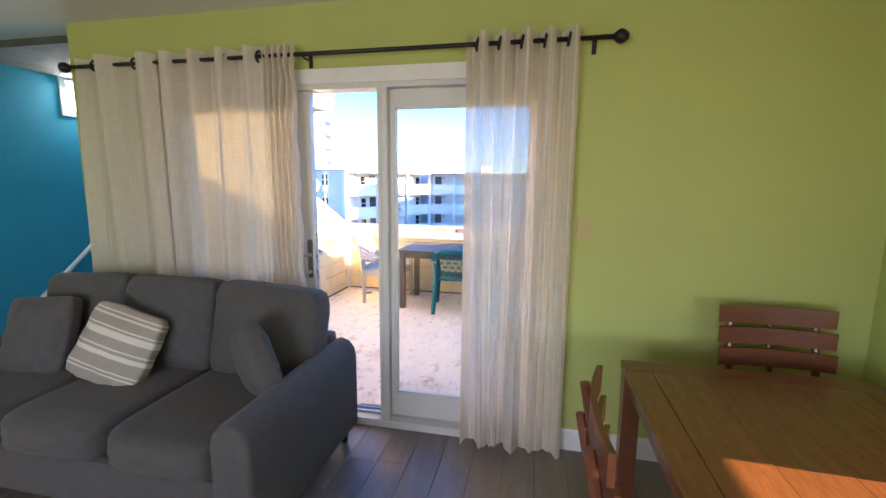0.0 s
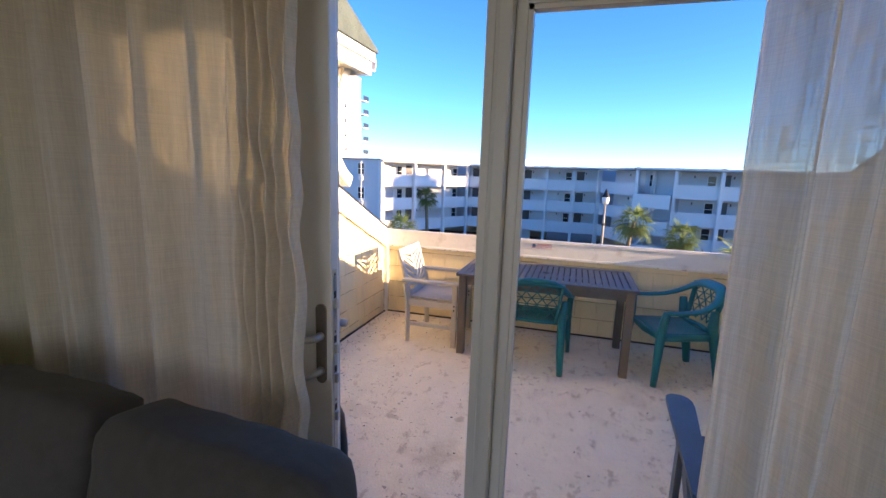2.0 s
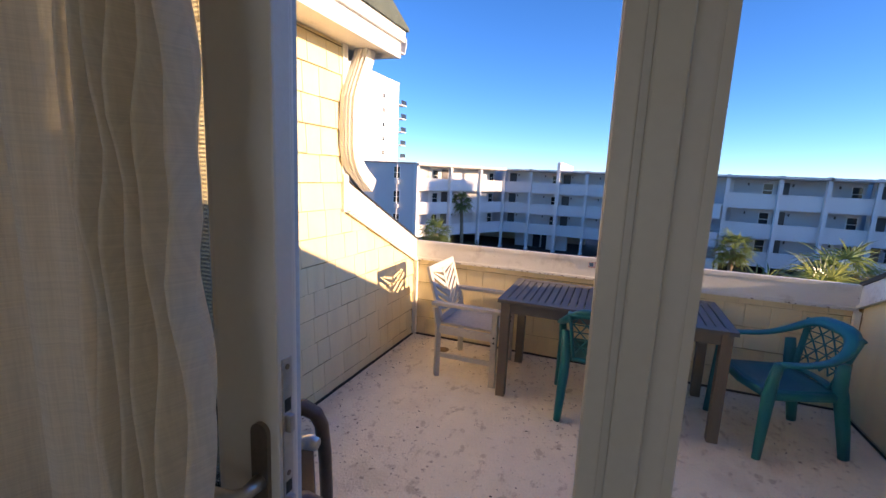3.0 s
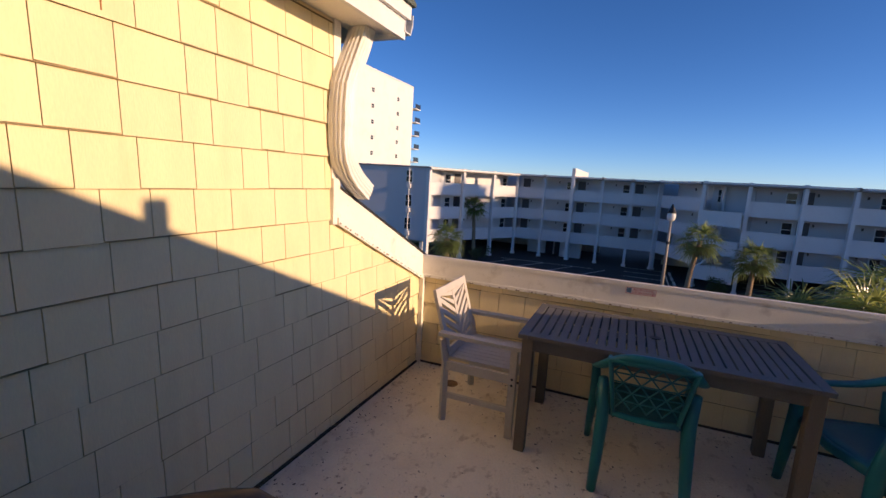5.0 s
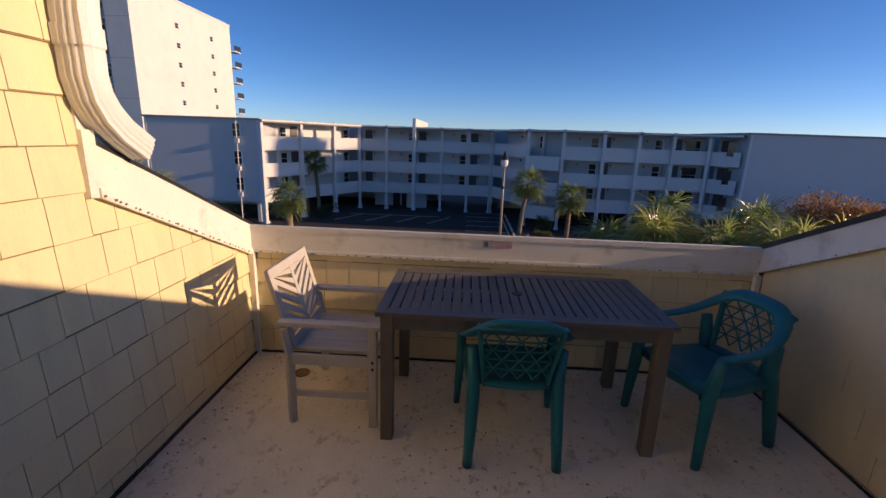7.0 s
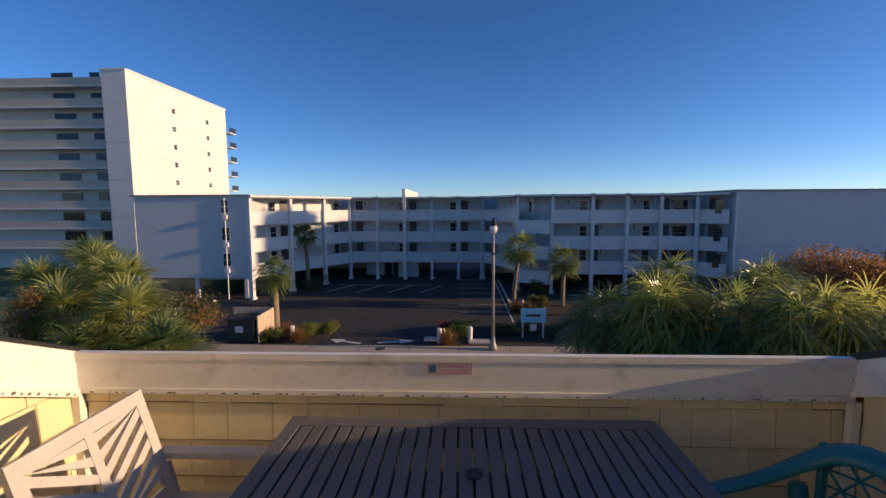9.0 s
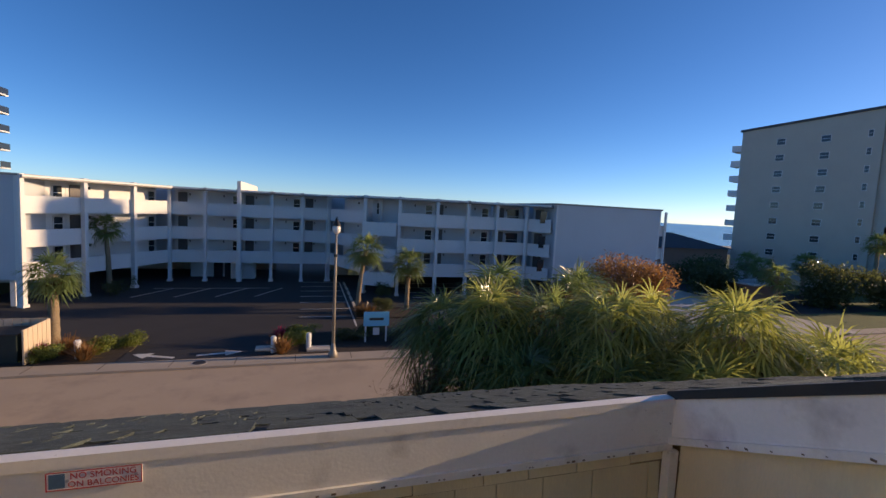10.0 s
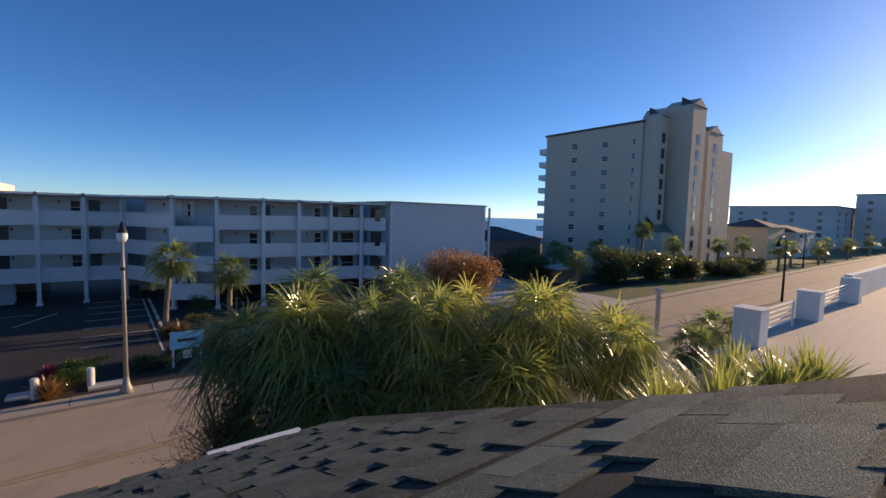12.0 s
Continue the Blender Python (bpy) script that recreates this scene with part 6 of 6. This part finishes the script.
arched_lamp(60, 18.3)
arched_lamp(110, 28.5)
pole = group_of("camera_pole", "steel pole with a small box on a concrete footing", "pole")
part("shaft", box(B(), 29.45, 29.68, 16.9, 17.1, GZ, -3.05), STEELM, pole)
part("head", box(B(), 29.3, 29.75, 16.75, 17.2, -3.1, -2.85, 0.02), STEELM, pole)
part("camera_box", box(B(), 29.76, 30.05, 16.9, 17.1, -3.25, -3.1, 0.02), PANELW, pole)
part("footing", box(B(), 28.9, 30.2, 16.4, 17.6, GZ, GZ + 0.75, 0.03), CONC, pole)

BLUES = M("sky_blue_sign_paint", (0.14, 0.56, 0.74), 0.5, var=0.05, bump=0.02)
bs = group_of("entrance_sign", "sky-blue entrance sign on white posts in the planting bed", "sign")
part("board", box(B(), 2.95, 4.55, 29.3, 29.4, -5.85, -4.95, 0.01), BLUES, bs)
part("lettering", box(B(), 3.3, 4.2, 29.28, 29.3, -5.47, -5.32), IRON, bs)
part("small_board", box(B(), 3.55, 3.95, 29.28, 29.34, -6.4, -5.95, 0.01), PANELW, bs)
for x in (3.1, 4.4):
    part("post", box(B(), x - 0.05, x + 0.05, 29.4, 29.5, GZ, -4.95), PANELW, bs)
WOODF = M("tan_fence_wood", (0.60, 0.47, 0.34), 0.7, var=0.2, stretch=(6, 6, 0.6), bump=0.2)
dump = group_of("dumpster", "dark green metal dumpster inside a wooden enclosure", "dumpster")
GREEND = M("dark_green_steel", (0.02, 0.035, 0.03), 0.6, var=0.2)
part("bin", box(B(), -15.6, -13.9, 28.2, 29.6, GZ + 0.1, GZ + 1.5, 0.03), GREEND, dump)
part("lid", box(B(), -15.7, -13.8, 28.1, 29.7, GZ + 1.5, GZ + 1.58, 0.02), IRON, dump)
part("notice", box(B(), -15.1, -14.6, 28.18, 28.2, GZ + 0.7, GZ + 1.1), PANELW, dump)
encl = group_of("dumpster_enclosure", "tan wooden fence panels round the dumpster", "fence")
for k in range(6):
    part("board", box(B(), -13.5, -13.44, 27.8 + 0.4 * k, 28.17 + 0.4 * k, GZ + 0.1, GZ + 1.85), WOODF, encl)
for k in range(7):
    part("board", box(B(), -16.2 + 0.38 * k, -15.85 + 0.38 * k, 30.2, 30.26, GZ + 0.1, GZ + 1.85), WOODF, encl)
for x, y in ((-0.3, 28.6), (-2.2, 28.2), (-11.6, 28.6)):
    bo = group_of("utility_post", "small white utility post in the planting bed", "bollard", group="white utility posts")
    part("shaft", tube(B(), [(x, y, GZ + 0.1), (x, y, GZ + 0.95)], 0.15, 12), PANELW, bo)
    part("cap", tube(B(), [(x, y, GZ + 0.95), (x, y, GZ + 1.05)], [0.17, 0.12], 12), PANELW, bo)
for x0, x1, y in ((-3.2, -2.0, 28.4), (-0.4, 0.9, 28.0)):
    slab("utility_slab", x0, x1, y, y + 0.8, GZ, GZ + 0.22, CONC, "pale concrete utility slab in the planting bed")
fence = group_of("picket_fence", "white plank fence beside the side street", "fence")
for k in range(7):
    part("post", box(B(), 28.5 + k * 1.5, 28.62 + k * 1.5, 33.0, 33.12, GZ, GZ + 1.4), PANELW, fence)
for z in (0.35, 0.75, 1.15):
    part("plank", box(B(), 28.5, 37.6, 32.96, 33.0, GZ + z, GZ + z + 0.15), PANELW, fence)

# ---- plants ----
def leafmat(name, col, tr, rand=0.7):
    m = bpy.data.materials.new(name)
    m.use_nodes = True
    nt = m.node_tree
    N, L = nt.nodes, nt.links
    b = N["Principled BSDF"]
    b.inputs["Roughness"].default_value = 0.26
    geo, rng, sc, n, tc = N.new("ShaderNodeNewGeometry"), N.new("ShaderNodeMapRange"), N.new("ShaderNodeVectorMath"), N.new("ShaderNodeTexNoise"), N.new("ShaderNodeTexCoord")
    rng.inputs["To Min"].default_value, rng.inputs["To Max"].default_value = 1 - rand, 1 + rand
    L.new(geo.outputs["Random Per Island"], rng.inputs["Value"])
    n.inputs["Scale"].default_value = 1.6
    L.new(tc.outputs["Object"], n.inputs["Vector"])
    mul = N.new("ShaderNodeMath")
    mul.operation = "MULTIPLY"
    r2 = N.new("ShaderNodeMapRange")
    r2.inputs["From Min"].default_value, r2.inputs["From Max"].default_value = 0.3, 0.7
    r2.inputs["To Min"].default_value, r2.inputs["To Max"].default_value = 0.7, 1.3
    L.new(n.outputs["Fac"], r2.inputs["Value"])
    L.new(rng.outputs[0], mul.inputs[0])
    L.new(r2.outputs[0], mul.inputs[1])
    sc.operation = "SCALE"
    sc.inputs[0].default_value = col
    L.new(mul.outputs[0], sc.inputs["Scale"])
    L.new(sc.outputs[0], b.inputs["Base Color"])
    t, ms = N.new("ShaderNodeBsdfTranslucent"), N.new("ShaderNodeMixShader")
    t.inputs["Color"].default_value = (*tr, 1)
    ms.inputs[0].default_value = 0.45
    L.new(b.outputs[0], ms.inputs[1])
    L.new(t.outputs[0], ms.inputs[2])
    L.new(ms.outputs[0], N["Material Output"].inputs["Surface"])
    return m


LEAF = leafmat("palm_frond", (0.13, 0.175, 0.07), (0.30, 0.38, 0.12))
LEAFY = leafmat("yellow_green_frond", (0.24, 0.26, 0.085), (0.54, 0.57, 0.15))
DEAD = leafmat("dead_frond", (0.20, 0.12, 0.06), (0.20, 0.12, 0.05))
DARKL = leafmat("dark_shrub_leaf", (0.075, 0.088, 0.04), (0.15, 0.17, 0.05))
HEDGE = leafmat("light_hedge_leaf", (0.17, 0.20, 0.05), (0.30, 0.34, 0.07))
RUSTL = leafmat("rust_brown_leaf", (0.27, 0.145, 0.06), (0.42, 0.22, 0.08))
PINKL = leafmat("red_flower", (0.42, 0.03, 0.08), (0.4, 0.05, 0.1))
TRUNK = M("palm_trunk_bark", (0.30, 0.22, 0.14), 0.95, var=0.4, scale=6, fine=24, stretch=(1, 1, 2.5), bump=0.9, dist=0.04)


class Soup:
    """Leaves gathered as plain lists and made into one mesh."""
    def __init__(self):
        self.v, self.f = [], []

    def blade(self, root, tip, side, w, droop, bend=3):
        """A strap leaf that narrows to its tip and bows down."""
        base = len(self.v)
        d = tip - root
        for k in range(bend + 1):
            u = k / bend
            p = root + d * u + Vector((0, 0, -droop * u * u))
            ww = w * (0.55 + 0.9 * u * (1 - u) * 2) * (1 - u ** 3)
            self.v += [p - side * ww, p + side * ww]
        for k in range(bend):
            a = base + 2 * k
            self.f.append((a, a + 1, a + 3, a + 2))

    def fan(self, hub, out, r, ln, n, w, droop):
        """A fan frond: blades spread round its stem's end."""
        out = out.normalized()
        side = out.cross(Vector((0, 0, 1)))
        side = side.normalized() if side.length > 0.05 else Vector((1, 0, 0))
        up = side.cross(out)
        for k in range(n):
            a = (k / (n - 1) - 0.5) * 3.5 + r.uniform(-0.06, 0.06)
            d = out * math.cos(a) + side * math.sin(a) + up * (0.18 * math.cos(a * 0.5) - 0.1)
            self.blade(hub, hub + d * ln * (0.72 + 0.28 * math.cos(a * 0.8)) * r.uniform(0.85, 1.05), (side * math.cos(a) - out * math.sin(a)), w, droop * r.uniform(0.6, 1.5))

    def leaf(self, p, r, s):
        base = len(self.v)
        a = Vector((r.gauss(0, 1), r.gauss(0, 1), r.gauss(0, 1))).normalized() * s
        b = a.cross(Vector((r.gauss(0, 1), r.gauss(0, 1), r.gauss(0, 1)))).normalized() * s * 0.45
        self.v += [p - a, p - b, p + a, p + b]
        self.f.append((base, base + 1, base + 2, base + 3))

    def mesh(self, name, mat):
        me = bpy.data.meshes.new(name)
        me.from_pydata([tuple(p) for p in self.v], [], self.f)
        me.materials.append(mat)
        return me


def crown(r, n, stem, ln, blades, w, low=-0.7, droop=0.42):
    """Fronds round a palm's head, the lower ones hanging."""
    s = Soup()
    for k in range(n):
        az = k * 2.399 + r.uniform(-0.3, 0.3)
        el = 1.35 - (1.35 - low) * (k / n) ** 0.8 + r.uniform(-0.12, 0.12)
        d = Vector((math.cos(az) * math.cos(el), math.sin(az) * math.cos(el), math.sin(el)))
        st = stem * r.uniform(0.8, 1.15)
        hub = d * st + Vector((0, 0, -0.10 * st * max(0, math.cos(el))))
        s.fan(hub, d + Vector((0, 0, -0.25)), r, ln * r.uniform(0.85, 1.1), blades, w, droop)
        s.blade(Vector((0, 0, -0.05)), hub, Vector((-math.sin(az), math.cos(az), 0)), w * 1.1, 0.0, 2)
    return s


def palm(x, y, zc, seed, label, stem=0.55, ln=0.75, n=34, blades=15, w=0.022, mat=None, trunk_r=0.13, dead=8, group="", z0=None, lean=0.0, droop=0.42):
    r = random.Random(seed)
    p = group_of("palm_tree", label, "palm tree", group=group, m=Matrix.Translation((x, y, 0)))
    z0 = GZ if z0 is None else z0
    steps = 14
    path = [(lean * (k / steps) ** 2 - lean, r.uniform(-0.01, 0.01), z0 + (zc - z0) * k / steps) for k in range(steps + 1)]
    tb = B()
    rr = [trunk_r * (1.15 - 0.25 * k / steps + (0.08 if k % 2 else -0.04)) for k in range(steps + 1)]
    tube(tb, path, rr, 10)
    part("trunk", tb, TRUNK, p, "fibrous brown trunk", True)
    c = new("crown", crown(r, n, stem, ln, blades, w, droop=droop).mesh("crown", mat or LEAF))
    c.parent = p
    c.location = (0, 0, zc)
    if dead:
        s = Soup()
        for k in range(dead):
            az = r.uniform(0, 6.28)
            d = Vector((math.cos(az) * 0.6, math.sin(az) * 0.6, -0.8))
            s.fan(d * stem * 0.7, d + Vector((0, 0, -0.4)), r, ln * 0.8, max(7, blades - 5), w, 0.1)
        dd = new("dead_fronds", s.mesh("dead_fronds", DEAD))
        dd.parent = p
        dd.location = (0, 0, zc)
        tagged(dd, "dry brown hanging fronds")
    return p


def bush(x, y, z, rx, ry, rz, n, size, mat, label, name="shrub", seed=1, stem=True, lumps=9):
    r = random.Random(seed)
    s = Soup()
    cs = [Vector((r.uniform(-0.6, 0.6), r.uniform(-0.6, 0.6), r.uniform(-0.5, 0.55))) for _ in range(lumps)]
    for k in range(n):
        c = r.choice(cs)
        d = Vector((r.gauss(0, 1), r.gauss(0, 1), r.gauss(0, 1))).normalized() * (r.random() ** 0.4) * r.uniform(0.3, 0.55)
        q = c + d
        s.leaf(Vector((q.x * rx, q.y * ry, q.z * rz)), r, size * r.uniform(0.6, 1.3))
    g = group_of(name, label, "shrub", m=Matrix.Translation((x, y, z)))
    f = new("foliage", s.mesh("foliage", mat))
    f.parent = g
    if stem:
        tb = B()
        for k in range(5):
            a = k * 1.26
            tube(tb, [(0.1 * math.cos(a), 0.1 * math.sin(a), GZ - z), (0.1 * math.cos(a), 0.1 * math.sin(a), -rz * 0.6), (rx * 0.5 * math.cos(a), ry * 0.5 * math.sin(a), rz * 0.3)], [0.06, 0.04, 0.015], 6)
        part("stems", tb, TRUNK, g)
    return g


def grass_tuft(x, y, z, n, ln, mat, label, seed, w=0.012, name="grass_tuft"):
    r = random.Random(seed)
    s = Soup()
    for k in range(n):
        az, el = r.uniform(0, 6.28), r.uniform(0.45, 1.45)
        d = Vector((math.cos(az) * math.cos(el), math.sin(az) * math.cos(el), math.sin(el))) * ln * r.uniform(0.7, 1.15)
        root = Vector((r.gauss(0, 0.07 * ln), r.gauss(0, 0.07 * ln), 0))
        s.blade(root, root + d, Vector((-math.sin(az), math.cos(az), 0)), w, ln * r.uniform(0.05, 0.35), 4)
    ob = tagged(new(name, s.mesh(name, mat)), label, "plant")
    ob.location = (x, y, z)
    return ob


# palms across the road
palm(-13.9, 31.5, -3.0, 1, "stout cabbage palm in the planting bed", 0.85, 1.05, 40, 15, 0.035, trunk_r=0.24, dead=10)
palm(4.0, 37.6, -1.9, 2, "slender leaning cabbage palm in the parking lot", 0.95, 1.15, 34, 15, 0.04, trunk_r=0.17, lean=0.5)
palm(7.8, 38.5, -3.0, 3, "slender cabbage palm in the parking lot", 0.95, 1.15, 34, 15, 0.04, trunk_r=0.17, lean=0.1)
palm(-17.2, 47.0, -1.3, 4, "tall cabbage palm beside the white building", 0.85, 1.0, 34, 15, 0.045, trunk_r=0.18, lean=-0.3)
# crowd of palms in front of the house
rp2 = random.Random(21)
for k, (x, y, z) in enumerate(((2.7, 12.4, -1.25), (3.5, 11.2, -0.85), (4.4, 13.0, -0.6), (4.7, 10.7, -0.9), (5.5, 9.7, -0.7), (6.6, 12.6, -0.65), (6.7, 10.0, -0.8), (7.5, 8.5, -0.55), (8.6, 9.4, -0.9), (5.1, 8.9, -1.7), (3.7, 9.9, -1.9), (2.9, 11.0, -2.4), (6.2, 7.9, -1.5), (8.9, 7.7, -1.2), (10.0, 8.4, -1.4))):
    palm(x, y, z, 40 + k, "dense cabbage palm crown close to the house", 0.60, 1.08, 46, 15, 0.021, mat=LEAFY if k in (1, 4, 6, 7, 8, 12, 13, 14) else LEAF, trunk_r=0.15, dead=10, group="palms in front of the house", droop=0.52)
for k, (x, y, z) in enumerate(((-11.2, 14.6, -1.9), (-13.0, 16.6, -1.3), (-15.2, 18.2, -0.95), (-9.9, 14.2, -2.9), (-12.2, 14.0, -2.9), (-14.4, 15.6, -2.0), (-16.6, 17.2, -1.5), (-17.5, 20.5, -0.9), (-10.6, 15.6, -3.6))):
    palm(x, y, z, 80 + k, "dense cabbage palm crown beside the road", 0.80, 1.0, 34, 19, 0.034, mat=LEAF if k % 4 == 3 else LEAFY, trunk_r=0.16, dead=26, group="palms beside the house", droop=0.16)
for k, (x, y, z) in enumerate(((8.4, 5.4, -1.75), (9.9, 5.1, -1.7), (7.6, 6.0, -1.9), (11.3, 4.9, -1.8), (10.6, 6.0, -1.9))):
    grass_tuft(x, y, z + 0.12, 210, 1.25, LEAFY, "yellow-green strap-leaved plant beside the roof", 130 + k, 0.018, "strap_leaf_plant")
slab("planter_wall", 6.6, 12.2, 4.2, 6.9, GZ, -1.9, MULCH, "dark planted terrace beside the house")
bush(5.2, 11.0, -2.2, 3.0, 2.4, 1.9, 9000, 0.07, DARKL, "dark dense shrub under the palms", seed=1)
bush(7.4, 9.6, -2.1, 2.6, 2.0, 1.6, 7000, 0.07, DARKL, "dark dense shrub under the palms", seed=2)
bush(5.6, 12.2, -0.9, 1.1, 1.0, 0.7, 2600, 0.05, DEAD, "brown twiggy shrub among the palms", seed=4)


def twig_shrub(x, y, z, spread, height, n, label, seed):
    """A dry shrub: stems from one foot that fork into fine arching twigs."""
    r = random.Random(seed)
    s = Soup()
    for k in range(n):
        az, el = r.uniform(0, 6.28), r.uniform(0.25, 1.4)
        d = Vector((math.cos(az) * math.cos(el) * spread, math.sin(az) * math.cos(el) * spread, math.sin(el) * height)) * r.uniform(0.6, 1.1)
        side = Vector((-math.sin(az), math.cos(az), 0))
        s.blade(Vector((0, 0, 0)), d, side, 0.012, 0.25 * spread, 4)
        for j in range(9):
            q = r.uniform(0.4, 1.0)
            p = d * q + Vector((0, 0, -0.25 * spread * q * q))
            e = p + Vector((r.gauss(0, 0.20), r.gauss(0, 0.20), r.gauss(0.02, 0.16))) * spread * 0.7
            s.blade(p, e, Vector((r.gauss(0, 1), r.gauss(0, 1), 0.2)).normalized(), 0.0055, 0.06, 3)
            for i in range(2):
                s.leaf(p + (e - p) * r.uniform(0.3, 1.0), r, 0.018)
    g = group_of("twig_shrub", label, "shrub", m=Matrix.Translation((x, y, z)))
    f = new("foliage", s.mesh("foliage", DEAD))
    f.parent = g
    part("stem", tube(B(), [(0, 0, GZ - z), (0.05, 0, -0.4), (0, 0, 0.05)], [0.09, 0.06, 0.03], 8), TRUNK, g)
    return g


twig_shrub(2.05, 11.2, -3.1, 1.35, 1.9, 190, "brown twiggy shrub hanging at the palms' edge", 31)
twig_shrub(4.6, 10.2, -2.5, 1.1, 1.6, 150, "brown leafless shrub between the palms", 32)
twig_shrub(4.3, 11.7, -0.9, 0.7, 0.9, 110, "brown leafless shrub between the palms", 33)
shed = group_of("shed", "small reddish shed with a pale flat roof", "shed")
part("wall", box(B(), 47.6, 52.6, 39.2, 42.0, GZ, -5.1), PINKW, shed)
part("roof", box(B(), 47.2, 53.0, 38.6, 42.4, -5.1, -4.85, 0.03), PANELW, shed)
bush(-13.4, 17.4, -3.4, 3.2, 2.6, 2.0, 8000, 0.08, DARKL, "dark dense shrub under the palms", seed=5)
bush(-14.2, 21.0, -3.5, 2.6, 1.6, 1.6, 9000, 0.06, RUSTL, "rust-brown shrub beside the road", seed=6)
bush(-14.5, 14.8, -2.0, 0.9, 0.9, 1.2, 2500, 0.05, RUSTL, "rust-brown dead growth in the palms", seed=7)
bush(22.4, 29.6, -3.3, 4.0, 2.6, 2.6, 15000, 0.11, RUSTL, "rust-brown autumn tree across the road", "tree", seed=8, lumps=22)
for k, (x, y, rx, rz, mat) in enumerate(((-9.9, 30.2, 0.9, 0.55, HEDGE), (-10.9, 29.2, 0.8, 0.6, HEDGE), (-1.0, 29.3, 0.95, 0.55, HEDGE), (-0.6, 30.9, 1.2, 0.45, HEDGE), (-12.7, 28.4, 0.9, 0.5, HEDGE), (2.2, 29.8, 1.3, 0.5, DARKL), (5.6, 29.6, 1.5, 0.7, DARKL), (7.6, 29.2, 1.2, 0.8, DARKL), (3.6, 31.0, 1.2, 0.6, DARKL), (-1.4, 31.3, 0.5, 0.4, DARKL), (5.5, 37.4, 1.0, 0.7, DARKL), (-15.6, 45.6, 1.4, 0.9, DARKL), (6.5, 43.0, 1.0, 0.9, DARKL))):
    bush(x, y, GZ + 0.15 + rz * 0.75, rx, rx * 0.8, rz, 2200, 0.06, mat, "rounded clipped shrub in the planting bed" if mat is HEDGE else "low dark shrub in the planting bed", seed=60 + k, stem=False, lumps=14)
for k, (x, y, mat) in enumerate(((-1.75, 27.95, RUSTL), (-11.2, 28.2, RUSTL), (-13.2, 28.7, PINKL), (4.2, 35.9, DEAD), (-2.0, 31.0, PINKL), (3.6, 36.1, DEAD), (-12.4, 29.4, RUSTL))):
    grass_tuft(x, y, GZ + 0.13, 220, 1.25 if mat is not PINKL else 0.9, mat, "dry ornamental grass tuft in the planting bed" if mat is not PINKL else "red flowering plant in the planting bed", 160 + k, 0.022)
# far side of the road, by the towers
for k, (x, y, z) in enumerate(((66, 38, 0.2), (72, 36, -2.0), (60, 42, -2.8), (84, 34, -2.2), (50, 40, -3.2), (54, 45, -3.0), (92, 33, -2.0), (47, 36, -3.6))):
    palm(x, y, z, 200 + k, "cabbage palm across the road by the tan tower", 1.0, 1.25, 30, 11, 0.06, trunk_r=0.22, group="palms by the tan tower")
for k in range(9):
    palm(98 + k * 13, 29.2 + (k % 2) * 1.6, -2.6 - 0.4 * (k % 3), 220 + k, "cabbage palm in the row along the road", 1.1, 1.3, 26, 9, 0.07, trunk_r=0.22, group="row of palms along the road")
palm(22.5, 11.6, -4.3, 240, "low cabbage palm beside the parking deck", 0.8, 0.95, 40, 15, 0.03, trunk_r=0.18, dead=12)
palm(25.5, 11.9, -4.0, 241, "low cabbage palm beside the parking deck", 0.8, 0.95, 40, 15, 0.03, trunk_r=0.18, dead=12)
for k, (x, y, rx, rz, n) in enumerate(((56, 36, 5.0, 2.6, 6000), (63, 34, 4.0, 2.2, 5000), (46, 42, 4.0, 2.0, 4500), (70, 33, 4.0, 1.7, 4500), (80, 32, 4.5, 1.6, 4000), (40.5, 60, 4.0, 2.2, 3000), (90, 31.5, 4.0, 1.4, 3500), (52, 50, 5, 2.2, 4000))):
    bush(x, y, GZ + rz * 0.9, rx, rx * 0.7, rz * 1.2, int(n * 1.5), 0.17, DARKL, "dense dark shrubs across the road", seed=90 + k, stem=False, lumps=16)
